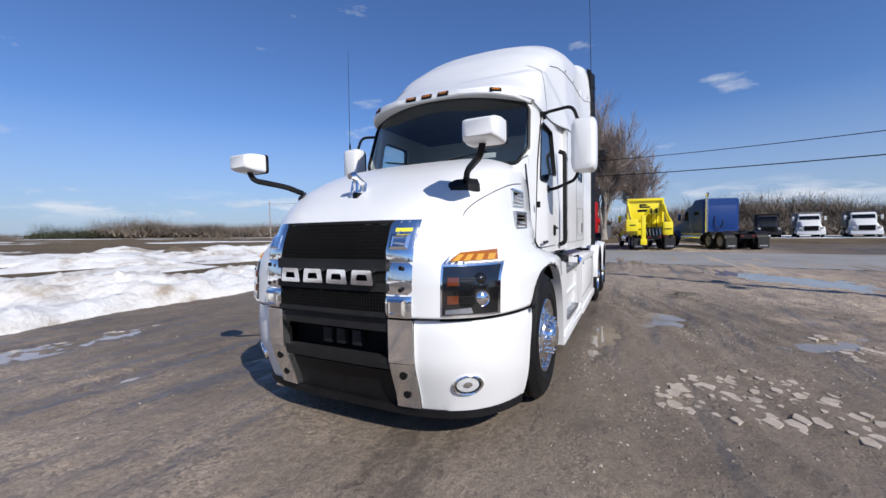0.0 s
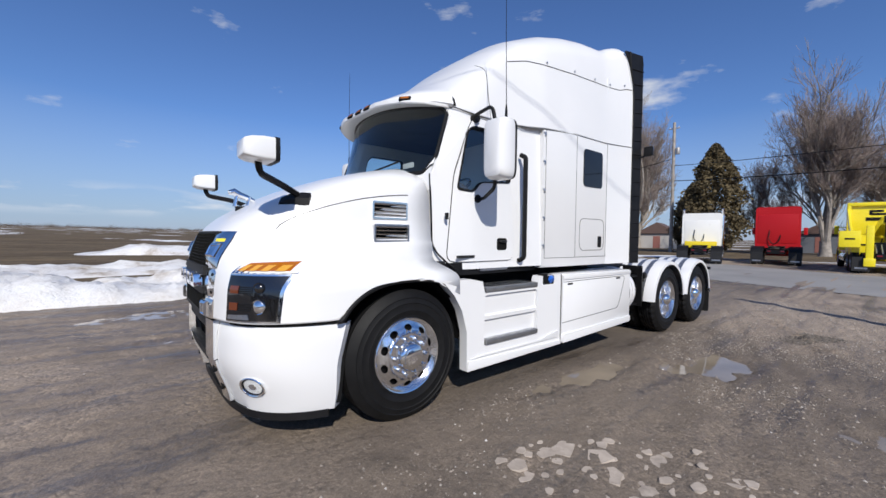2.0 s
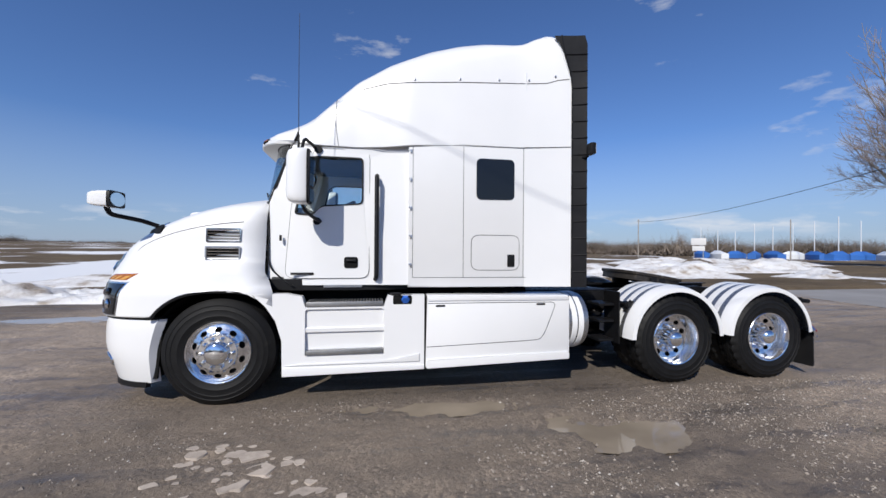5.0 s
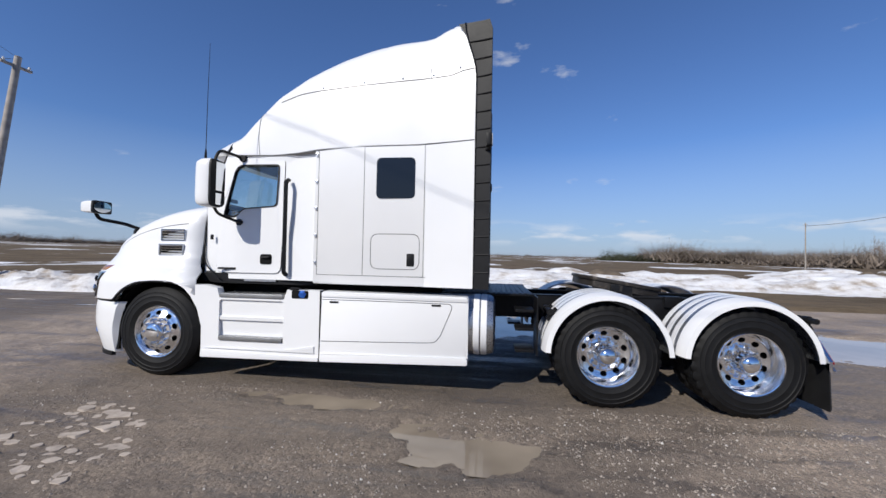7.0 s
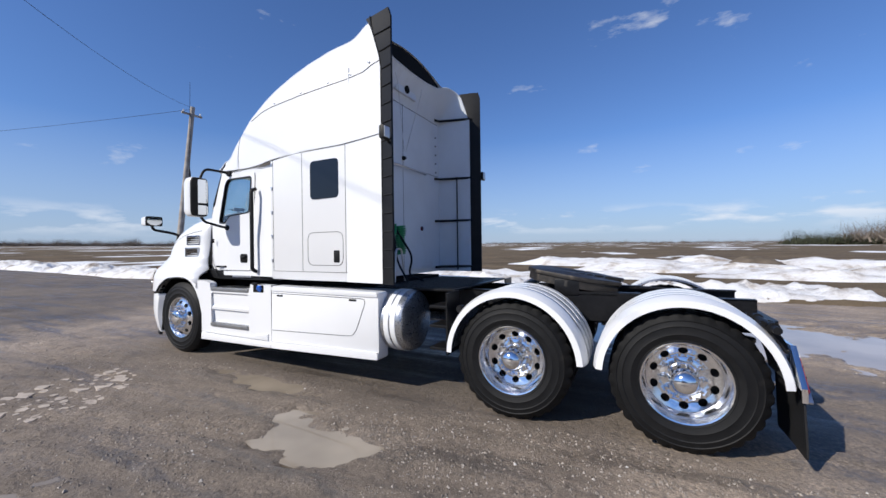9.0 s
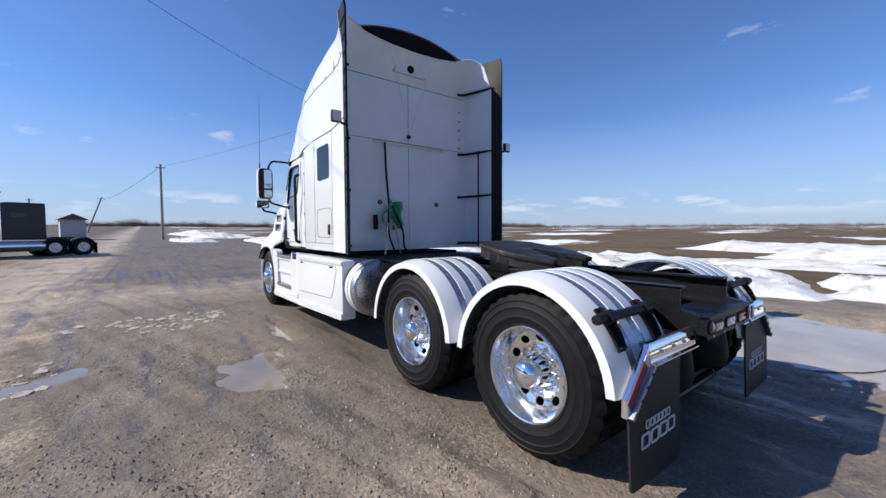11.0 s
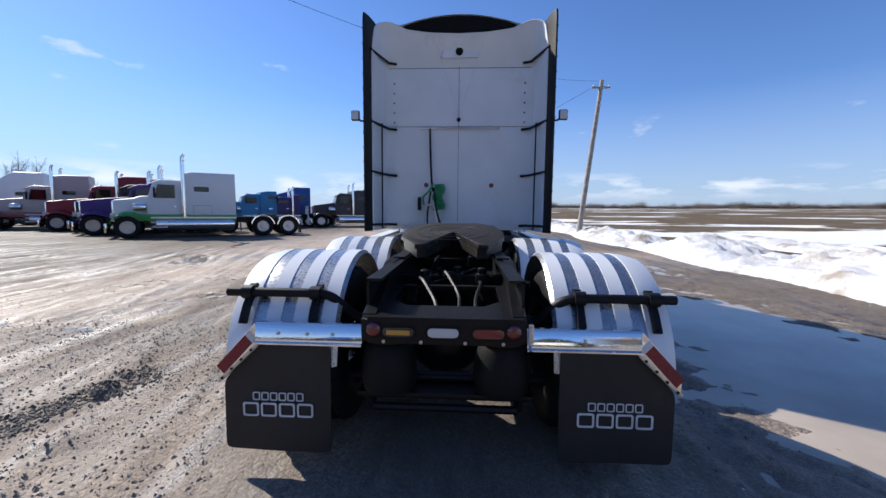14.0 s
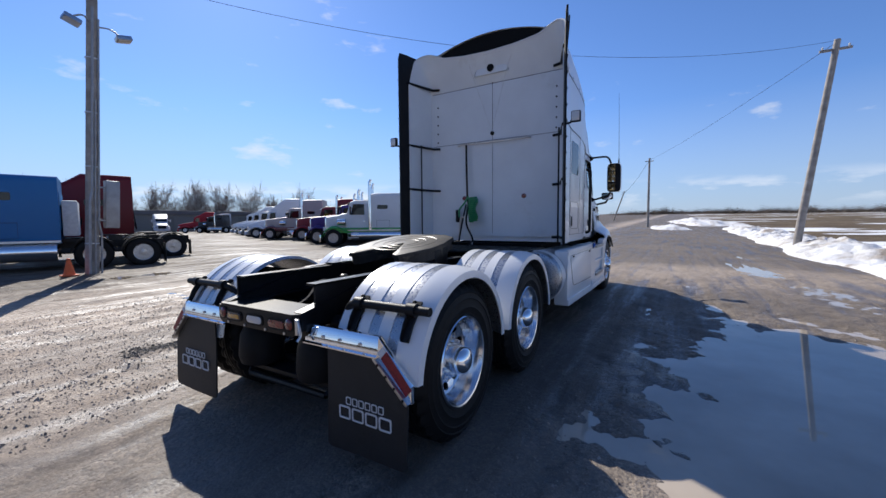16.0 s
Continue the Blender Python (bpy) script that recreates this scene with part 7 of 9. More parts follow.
snow_bank([(2, 22), (9, 21.5), (15, 22.5)], 4.5, 0.6, "old snow heap in the field's edge", 53, 0.5)
snow_bank([(20, 24), (30, 22), (42, 24)], 6, 0.8, "broad dirty snow heap in the field", 59, 0.6)
snow_bank([(30, 38), (45, 36), (60, 38)], 9, 0.9, "far heap of ploughed snow", 67, 0.9)
snow_bank([(-44, 3.0), (-48, 1.5), (-54, 1.0)], 3.2, 0.6, "old snow heap at the end of the lane", 71, 0.4)
snow_bank([(-60, 8.5), (-75, 6.5), (-95, 4.0)], 7, 0.8, "broad far heap of dirty snow beyond the lane", 83, 0.9)
earth = plain("bare_earth", (0.11, 0.085, 0.06), 0.95, 0, 0.35, 1.5, 0.5, 0, 20)
for mx, my, mr, mh in ((12.5, 25.5, 2.6, 0.85), (33, 28, 3.2, 1.0)):
    bm = bmesh.new()
    rings = []
    for k in range(9):
        r = mr * (1 - k / 8)
        rings.append([(mx + r * math.cos(a) * (1 + 0.15 * noise.noise((math.cos(a) * 2, math.sin(a) * 2, mx))), my + 0.7 * r * math.sin(a), ground_z(mx, my) - 0.1 + mh * smoothstep(1.05, 0.1, r / mr) * (1 + 0.25 * noise.noise((math.cos(a) * 3, math.sin(a) * 3, r)))) for a in (2 * math.pi * q / 24 for q in range(24))])
    loft(bm, rings, True, False)
    tagged(part("earth_mound", bm, earth, None, "", 60), "low mound of dark earth between old snow heaps", "mound")


def puddle(cx, cy, rx, ry, a, depth, drop):
    bm = bmesh.new()
    ring = [(rx * 1.5 * math.cos(2 * math.pi * k / 48), ry * 1.5 * math.sin(2 * math.pi * k / 48)) for k in range(48)]
    bm.faces.new([bm.verts.new((cx + u * math.cos(a) - v * math.sin(a), cy + u * math.sin(a) + v * math.cos(a), ground_z(cx + u * math.cos(a)) - depth * 0.5 - drop)) for u, v in ring])
    bmesh.ops.triangulate(bm, faces=bm.faces)
    ob = part("puddle", bm, silty_mat if cy > 1 else water_mat)
    if ob.data.polygons[0].normal.z < 0:
        ob.data.flip_normals()
    return tagged(ob, "shallow muddy meltwater puddle lying in the yard", "puddle", "", "structure")


for k, pool in enumerate(POOLS):
    puddle(*pool, 0.0012 * k)

# pale dried plates of broken asphalt, and loose gravel
rng = random.Random(12)
plate_mat = plain("dried_pale_asphalt", (0.4, 0.34, 0.285), 0.85, 0, 0.2, 9, 0.5, 0, 60, (0.2, 0.17, 0.145), 0.53)
bm = bmesh.new()
for i in range(-24, 24):
    for j in range(0, 40):
        x, y = -0.2 + i * 0.16 + rng.uniform(-0.06, 0.06) + 0.08 * (j % 2), -2.0 - j * 0.13 + rng.uniform(-0.05, 0.05)
        dense = 0.5 + 0.9 * noise.noise((x * 0.9 + 5, y * 0.9, 3)) - 0.5 * abs((x + 0.45 * (y + 2.4)) - 0.25) / 1.5 - 0.12 * max(0, -4.6 - y)
        if dense + rng.uniform(-0.14, 0.14) < 0.47 or y > -1.9:
            continue
        r = 0.088 * (0.22 + 0.9 * rng.random() ** 1.5)
        n_, a0 = rng.choice((5, 6, 7)), rng.uniform(0, 6)
        ring = [(x + r * 1.25 * rng.uniform(0.6, 1.2) * math.cos(a0 + 2 * math.pi * k / n_), y + r * rng.uniform(0.55, 1.15) * math.sin(a0 + 2 * math.pi * k / n_)) for k in range(n_)]
        ring = rounded(ring, 0.005, 1)
        zc = yard_z(x, y)
        lo, hi = [bm.verts.new((u, v, zc - 0.02)) for u, v in ring], [bm.verts.new((x + (u - x) * 0.93, y + (v - y) * 0.93, zc + 0.003)) for u, v in ring]
        m = len(ring)
        for k in range(m):
            bm.faces.new([lo[k], lo[(k + 1) % m], hi[(k + 1) % m], hi[k]])
        bm.faces.new(hi)
tagged(part("broken_asphalt", bm, plate_mat), "pale dried plates of cracked asphalt in the yard", "broken asphalt", "", "stuff")

stone_mat, n, l, p = shader("loose_gravel")
gi = n.new("ShaderNodeNewGeometry")
l.new(ramp_node(n, l, gi.outputs["Random Per Island"], [(0.0, (0.12, 0.104, 0.088)), (0.6, (0.25, 0.212, 0.178)), (0.95, (0.34, 0.3, 0.26)), (1.0, (0.5, 0.48, 0.45))]).outputs[0], p.inputs["Base Color"])
p.inputs["Roughness"].default_value = 0.85
vs, fs = [], []
HEAPS = [(2.7, -2.55, 0.35), (3.2, -2.95, 0.4), (2.6, -3.1, 0.45), (3.9, -1.75, 0.4), (4.4, -2.0, 0.4), (0.9, -1.5, 0.5), (-0.4, -2.0, 0.5), (5.6, -2.2, 0.8), (7.6, -2.2, 0.7), (1.5, -3.6, 0.8), (5.2, -3.4, 0.9), (8.3, -3.0, 0.9), (6.6, 1.9, 0.6), (5.4, 1.75, 0.6), (2.2, 1.9, 0.5), (9.0, 2.0, 0.7)]
for k in range(46000):
    if k % 2 and k < 9000:
        cx, cy, sp = rng.choice(HEAPS)
        x, y = rng.gauss(cx, sp * 0.6), rng.gauss(cy, sp * 0.45)
    else:
        x, y = (rng.uniform(4.5, 11), rng.uniform(-6.5, -1.2)) if k % 4 else (rng.uniform(-4.5, 11), rng.choice((-1, -1, -1, 1)) * rng.uniform(1.3, 7.5))
    if abs(y) < 1.25 and -1.3 < x < 7.2:
        continue
    r = 0.004 + 0.012 * rng.random() ** 3.5
    z = yard_z(x, y)
    i = len(vs)
    a0 = rng.uniform(0, 6)
    for q in range(4):
        a = a0 + q * math.pi / 2
        vs.append((x + r * rng.uniform(0.7, 1.4) * math.cos(a), y + r * rng.uniform(0.7, 1.4) * math.sin(a), z - 0.003))
    vs.append((x + rng.uniform(-0.3, 0.3) * r, y + rng.uniform(-0.3, 0.3) * r, z + r * rng.uniform(0.5, 1.0)))
    fs += [(i, i + 1, i + 4), (i + 1, i + 2, i + 4), (i + 2, i + 3, i + 4), (i + 3, i, i + 4)]
# dark clods thrown up where wheels have churned the ground
cv, cf = [], []
for k in range(2600):
    t, w = rng.random(), rng.gauss(0, 0.075) + rng.choice((-0.09, 0.09))
    x, y = 6.95 - 1.25 * t - 0.32 * w, -2.98 + 0.42 * t - 0.94 * w
    r = (0.005 + 0.012 * rng.random() ** 3) * smoothstep(0, 0.12, t) * smoothstep(1, 0.8, t) + 0.003
    z, i, a0 = yard_z(x, y) - 0.003, len(cv), rng.uniform(0, 6)
    for q in range(6):
        a = a0 + q * math.pi / 3
        cv.append((x + r * rng.uniform(0.7, 1.4) * math.cos(a), y + r * rng.uniform(0.7, 1.4) * math.sin(a), z - 0.006))
    for q in range(3):
        a = a0 + q * math.pi * 2 / 3
        cv.append((x + 0.5 * r * math.cos(a), y + 0.5 * r * math.sin(a), z + r * rng.uniform(0.4, 0.9)))
    for q in range(3):
        b, c, d, e, g = i + 2 * q, i + 2 * q + 1, i + (2 * q + 2) % 6, i + 6 + q, i + 6 + (q + 1) % 3
        cf += [(b, c, e), (c, g, e), (c, d, g)]
    cf.append((i + 6, i + 7, i + 8))
cm = bpy.data.meshes.new("churned_mud")
cm.from_pydata(cv, [], cf)
cm.materials.append(plain("dark_wet_mud", (0.11, 0.094, 0.078), 0.75, 0, 0.35, 14, 0.5, 0, 90))
tagged(new("churned_mud", cm), "dark churned mud and gravel in a wheel rut", "mud", "", "stuff")
me = bpy.data.meshes.new("gravel")
me.from_pydata(vs, [], fs)
me.materials.append(stone_mat)
tagged(new("gravel", me), "loose dark gravel scattered over the yard", "gravel", "", "stuff")

# ---------------------------------------------------------------- other trucks in the yard
def simple_wheel_meshes():
    bm = bmesh.new()
    lathe(bm, [(0.3, 0.02), (0.36, 0.0), (0.46, 0.005), (0.51, 0.03), (0.53, 0.06), (0.53, 0.24), (0.5, 0.28), (0.3, 0.28)], 28, closed=True)
    t = finish("tyre", bm, rubber)
    bm = bmesh.new()
    lathe(bm, [(0.3, 0.03), (0.3, 0.01), (0.285, 0.015), (0.27, 0.08), (0.17, 0.1), (0.15, 0.05), (0.11, 0.04), (0.1, -0.02), (0.001, -0.03)], 24)
    for k in range(8):
        a = 2 * math.pi * k / 8
        lathe(bm, [(0.035, 0.085), (0.03, 0.08), (0.001, 0.08)], 8, (0.22 * math.cos(a), -0.002, 0.22 * math.sin(a)))
    r = finish("wheel", bm, yard_alloy)
    return t, r


YT, YW = simple_wheel_meshes()


def yard_wheel(truck, x, s, y=1.2):
    w = new("wheel", YW)
    w.parent = truck
    w.matrix_basis = Matrix.Translation((x, y * s, 0.53)) @ (Matrix() if s < 0 else Matrix.Rotation(math.pi, 4, "Z"))
    t = new("tyre", YT)
    t.parent = w


def section(x, w, z0, z1, r=0.12, top=None):
    """A rounded box outline across the truck at x."""
    top = top or w
    return [(x, y, z) for y, z in rounded([(-w, z0), (w, z0), (top, z1), (-top, z1)], r, 3)]


def rig(label, colour, front, facing, lower=None, nose=2.6, sleeper=1.8, roof=3.7, base=5.9, stacks=0, tall=False, chrome_front=True, fenders="round", guard=False, deck=None, group="parked tractor units", cat="truck", rear_stack=0.0):
    """A conventional tractor: front bumper at front (x, y), nose pointing to facing degrees."""
    gz = ground_z(front[0], front[1])
    t = thing("parked_tractor", label, cat, group, Matrix.Translation((front[0], front[1], gz)) @ Matrix.Rotation(radians(facing + 180), 4, "Z"))
    body = paint("yard_paint", colour, tuple(c * 0.5 + 0.1 for c in colour), 0.68, 0.42)
    body.node_tree.nodes["Principled BSDF"].inputs["Coat Weight"].default_value = 0.05
    body.node_tree.nodes["Principled BSDF"].inputs["Specular IOR Level"].default_value = 0.3
    low = paint("yard_paint_low", lower, (0.3, 0.28, 0.25), 0.7) if lower else body
    cab0, cab1, end = nose, nose + 1.35, nose + 1.35 + sleeper
    r1, r2 = base, base + 1.33
    bm = bmesh.new()
    if tall:
        loft(bm, [section(0.15, 0.75, 0.75, 1.35, 0.15), section(0.4, 0.9, 0.75, 1.5, 0.2), section(1.2, 0.98, 0.9, 1.72, 0.2, 0.85), section(cab0, 1.0, 0.95, 1.95, 0.2, 0.9)])
    else:
        loft(bm, [section(0.62, 0.62, 0.75, 1.76, 0.1), section(0.67, 0.66, 0.72, 1.83, 0.12), section(1.4, 0.72, 0.85, 1.93, 0.14), section(cab0 - 0.3, 0.83, 0.9, 2.03, 0.16), section(cab0, 0.85, 0.9, 2.05, 0.16)])
    part("hood", bm, body, t)
    bm = bmesh.new()
    if tall:
        loft(bm, [section(0.1, 0.6, 0.8, 1.3, 0.05), section(0.17, 0.62, 0.78, 1.35, 0.05)])
    else:
        loft(bm, [section(0.56, 0.55, 0.78, 1.76, 0.05), section(0.62, 0.6, 0.75, 1.8, 0.05)])
    g = part("grille", bm, chrome if chrome_front else black_plastic, t)
    for k in range(7):
        bm = bmesh.new()
        z = (0.85 + k * 0.06) if tall else (0.88 + k * 0.12)
        box(bm, 0.085 if tall else 0.545, 0.12 if tall else 0.57, -0.5, 0.5, z, z + 0.02)
        part("grille_bar", bm, void_black, g)
    bm = bmesh.new()
    fx0 = 0.0 if tall else 0.3
    box(bm, fx0, fx0 + (0.25 if tall else 0.1), -1.2, 1.2, 0.35 if tall else 0.28, 0.72, 0.04)
    part("bumper", bm, chrome if chrome_front else low, t)
    for s in (-1, 1):
        bm = bmesh.new()
        arc = [radians(8 + 164 * k / 16) for k in range(17)]
        loft(bm, [[(1.15 - (0.68 + 0.3 * smoothstep(0.3, -1.0, math.cos(a))) * math.cos(a), s * y, 0.5 + r * math.sin(a)) for y, r in ((0.6, 0.8), (1.0, 0.77), (1.16, 0.72), (1.22, 0.66), (1.22, 0.6), (0.6, 0.64))] for a in arc])
        part("front_fender", bm, low, t)
        bm = bmesh.new()
        box(bm, 0.12 if tall else 0.52, 0.4 if tall else 0.72, s * 0.92 - 0.13, s * 0.92 + 0.13, 0.95, 1.2, 0.05)
        part("headlight", bm, clear_lens, t)
        yard_wheel(t, 1.15, s)
        for x in (r1, r2):
            yard_wheel(t, x, s, 1.22)
            yard_wheel(t, x, s, 0.9)
        bm = bmesh.new()
        lathe(bm, [(0.001, cab0 + 0.3), (0.31, cab0 + 0.3), (0.31, end - 0.1), (0.001, end - 0.1)], 24, (0, s * 0.95, 0.66), "x")
        part("fuel_tank", bm, alloy, t)
        bm = bmesh.new()
        box(bm, cab0 + 0.1, end, min(s * 0.95, s * 1.2), max(s * 0.95, s * 1.2), 0.95, 1.02)
        part("step", bm, brushed, t)
        if stacks:
            bm = bmesh.new()
            tube(bm, [(cab1 + 0.1, s * 1.16, 1.0), (cab1 + 0.1, s * 1.16, stacks - 0.5), (cab1 + 0.1, s * 1.16, stacks - 0.15), (cab1 + 0.2, s * 1.16, stacks)], [0.1, 0.1, 0.075, 0.075], 12)
            part("exhaust_stack", bm, chrome, t, "tall chrome exhaust stack")
        bm = bmesh.new()
        box(bm, cab0 + 0.25, cab0 + 0.33, s * 1.4 - 0.1, s * 1.4 + 0.1, 1.95, 2.45, 0.03)
        tube(bm, [(cab0 + 0.35, s * 1.0, 2.35), (cab0 + 0.3, s * 1.4, 2.35)], 0.02, 5)
        part("door_mirror", bm, black_plastic if chrome_front else body, t)
        if fenders in ("round", "chrome"):
            for x in (r1, r2):
                bm = bmesh.new()
                arc = [radians(10 + 160 * k / 14) for k in range(15)]
                loft(bm, [[(x + r * math.cos(a), s * y, 0.53 + r * math.sin(a)) for y, r in ((0.62, 0.62), (1.24, 0.62), (1.24, 0.57), (0.62, 0.6))] for a in arc])
                part("rear_fender", bm, chrome if fenders == "chrome" else low if lower else black_plastic, t)
        bm = bmesh.new()
        box(bm, r2 + 0.66, r2 + 0.68, min(s * 0.6, s * 1.22), max(s * 0.6, s * 1.22), 0.12, 0.8)
        f = part("mud_flap", bm, flap_rubber, t)
        bm = bmesh.new()
        box(bm, r2 + 0.681, r2 + 0.684, min(s * 0.7, s * 1.12), max(s * 0.7, s * 1.12), 0.22, 0.3)
        part("flap_plate", bm, brushed, f)
        bm = bmesh.new()
        box(bm, r2 + 0.69, r2 + 0.72, s * 0.32 - 0.09, s * 0.32 + 0.09, 0.82, 0.9, 0.01)
        part("tail_lamp", bm, red_lens, t)
    # cab with windscreen and side windows
    ctop = min(roof - 0.25, 2.85) if sleeper else roof
    bm = bmesh.new()
    loft(bm, [section(cab0 - 0.02, 1.0, 0.95, 1.98, 0.06), section(cab0 + 0.03, 1.0, 0.95, 2.05, 0.06), section(cab0 + 0.22, 1.02, 0.95, ctop - 0.12, 0.08, 0.95), section(cab0 + 0.5, 1.03, 0.95, ctop, 0.12, 0.95), section(cab1, 1.03, 0.95, ctop, 0.12, 0.95)])
    c = part("cab", bm, body, t)
    bm = bmesh.new()
    loft(bm, [[(cab0 + 0.022, -0.88, 2.08), (cab0 + 0.022, 0.88, 2.08), (cab0 + 0.004, 0.88, 2.08), (cab0 + 0.004, -0.88, 2.08)], [(cab0 + 0.225, -0.86, ctop - 0.2), (cab0 + 0.225, 0.86, ctop - 0.2), (cab0 + 0.185, 0.86, ctop - 0.2), (cab0 + 0.185, -0.86, ctop - 0.2)]])
    part("windscreen", bm, privacy_glass, c, "dark windscreen")
    for s in (-1, 1):
        bm = bmesh.new()
        prism(bm, [(cab0 + 0.28, 1.95), (cab0 + 1.1, 1.95), (cab0 + 1.1, ctop - 0.25), (cab0 + 0.42, ctop - 0.25)], min(s * 0.9, s * 1.025), max(s * 0.9, s * 1.025))
        part("side_window", bm, privacy_glass, c)
        bm = bmesh.new()
        box(bm, cab0 + 1.02, cab0 + 1.14, min(s * 1.02, s * 1.05), max(s * 1.02, s * 1.05), 1.5, 1.56, 0.01)
        part("door_handle", bm, chrome, c)
    if sleeper:
        bm = bmesh.new()
        k = 0.35 if tall else 0.1
        loft(bm, [section(cab1 - (0.9 if tall else 0.0), 0.95, ctop - 0.3 if tall else 0.9, ctop + 0.02, 0.1), section(cab1 + 0.02, 1.1, 0.9, roof - k, 0.22), section(cab1 + 0.5, 1.14, 0.9, roof, 0.25), section(end, 1.14, 0.9, roof, 0.2)])
        sl = part("sleeper", bm, body, t)
        for s in (-1, 1):
            bm = bmesh.new()
            prism(bm, rounded([(cab1 + 0.55, 2.3), (cab1 + 1.2, 2.3), (cab1 + 1.2, 2.55), (cab1 + 0.55, 2.55)], 0.06), min(s * 1.1, s * 1.15), max(s * 1.1, s * 1.15))
            part("sleeper_window", bm, privacy_glass, sl)
            bm = bmesh.new()
            loc = [(cab1 + 0.5, 1.1), (cab1 + 1.3, 1.1), (cab1 + 1.3, 1.6), (cab1 + 0.5, 1.6)]
            tube(bm, [(x, s * 1.142, z) for x, z in loc + loc[:1]], 0.008, 4)
            part("locker_seam", bm, trim_grey, sl)
        bm = bmesh.new()
        box(bm, end, end + 0.02, -1.0, 1.0, 1.35, roof - 0.5, 0.01)
        part("rear_panel", bm, body, sl)
        bm = bmesh.new()
        tube(bm, bend([(end + 0.03, -0.4, 2.2), (end + 0.1, -0.45, 1.6), (end + 0.15, -0.2, 1.25), (end + 0.1, 0.1, 1.5), (end + 0.03, 0.15, 1.9)]), 0.025, 6)
        part("air_hose", bm, black_plastic, t)
    if rear_stack:
        bm = bmesh.new()
        tube(bm, bend([(end + 0.12, -0.95, 0.95), (end + 0.12, -0.95, rear_stack - 0.2), (end + 0.25, -0.95, rear_stack)]), 0.085, 12)
        part("exhaust_stack", bm, chrome, t, "tall chrome exhaust stack")
    # sun visor, steps and hood rib
    bm = bmesh.new()
    loft(bm, [[(cab0 + 0.3, y, ctop - 0.1), (cab0 + 0.02, y, ctop - 0.22), (cab0 + 0.03, y, ctop - 0.25), (cab0 + 0.3, y, ctop - 0.14)] for y in (-0.9, 0, 0.9)])
    part("sun_visor", bm, chrome if chrome_front else body, t)
    for s in (-1, 1):
        for z in (0.5, 0.74):
            bm = bmesh.new()
            box(bm, cab0 + 0.1, cab0 + 0.75, min(s * 1.0, s * 1.24), max(s * 1.0, s * 1.24), z, z + 0.06, 0.01)
            part("step", bm, brushed, t)
        if not tall:
            bm = bmesh.new()
            lathe(bm, [(0.17, cab0 - 0.55), (0.19, cab0 - 0.5), (0.19, cab0 - 0.1), (0.17, cab0 - 0.05)], 18, (0, s * 1.08, 1.5), "x")
            part("air_cleaner", bm, chrome, t, "round chrome air cleaner")
    if lower:
        bm = bmesh.new()
        for s in (-1, 1):
            box(bm, cab0 - 1.0, end, min(s * 0.9, s * 1.15), max(s * 0.9, s * 1.15), 0.82, 1.15, 0.03)
        part("side_stripe", bm, low, t)
    bm = bmesh.new()
    for s in (-1, 1):
        box(bm, 0.3, r2 + 0.7, s * 0.42 - 0.04, s * 0.42 + 0.04, 0.72, 0.98)
    box(bm, r2 + 0.6, r2 + 0.7, -0.46, 0.46, 0.7, 0.95)
    box(bm, end, end + 0.9, -0.8, 0.8, 0.95, 1.05)
    part("chassis", bm, frame_black, t)
    bm = bmesh.new()
    prism(bm, [(r1 + 0.1, -0.25), (r1 + 0.35, -0.45), (r1 + 1.0, -0.4), (r1 + 0.7, 0.0), (r1 + 1.0, 0.4), (r1 + 0.35, 0.45), (r1 + 0.1, 0.25)], 1.12, 1.17, "z", 0.01)
    box(bm, r1 + 0.4, r1 + 0.8, -0.4, 0.4, 0.98, 1.12)
    part("fifth_wheel", bm, greased, t)
    if deck:
        bm = bmesh.new()
        box(bm, end + 0.03, end + 1.0, -0.9, 0.9, 0.98, 1.42, 0.06)
        part("deck_locker", bm, paint("deck_paint", deck), t)
    if guard:
        bm = bmesh.new()
        for k in range(6):
            tube(bm, [(0.1, -1.15, 0.4 + k * 0.25), (0.1, 1.15, 0.4 + k * 0.25)], 0.045, 6)
        for y in (-1.15, -0.4, 0.4, 1.15):
            tube(bm, [(0.1, y, 0.3), (0.1, y, 1.75)], 0.05, 6)
        tube(bm, [(0.1, -1.15, 1.0), (0.2, -1.2, 0.6)], 0.05, 6)
        tube(bm, [(0.1, 1.15, 1.0), (0.2, 1.2, 0.6)], 0.05, 6)
        part("grille_guard", bm, plain("guard_alloy", (0.7, 0.71, 0.72), 0.35, 0.6), t, "tall chrome grille guard")
    for y in (-0.5, -0.25, 0, 0.25, 0.5):
        bm = bmesh.new()
        box(bm, cab0 + 0.55, cab0 + 0.65, y - 0.04, y + 0.04, ctop, ctop + 0.06, 0.015)
        part("roof_lamp", bm, amber_lens, t)
    return t


def ahead(rear, facing, length):
    """Front bumper place of a truck whose tail stands at rear."""
    return (rear[0] + length * math.cos(radians(facing)), rear[1] + length * math.sin(radians(facing)))


# beyond the road, tails towards the yard
rig("white tractor with yellow deck locker seen from its tail", (0.75, 0.75, 0.74), ahead((26.5, 4.9), 14, 8.0), 14, None, 2.6, 1.5, 3.35, 5.9, 3.7, deck=(0.8, 0.62, 0.02))
rig("bright red sleeper tractor parked tail-on", (0.42, 0.008, 0.012), ahead((29.2, 1.6), 8, 8.0), 8, None, 2.4, 1.9, 3.75, 5.8, 0, True, False)
rig("blue sleeper tractor with one chrome stack beside the road", (0.005, 0.036, 0.17), ahead((26.2, -8.15), 19, 8.2), 19, None, 2.3, 1.7, 3.4, 6.2, 0, True, False, rear_stack=3.75)
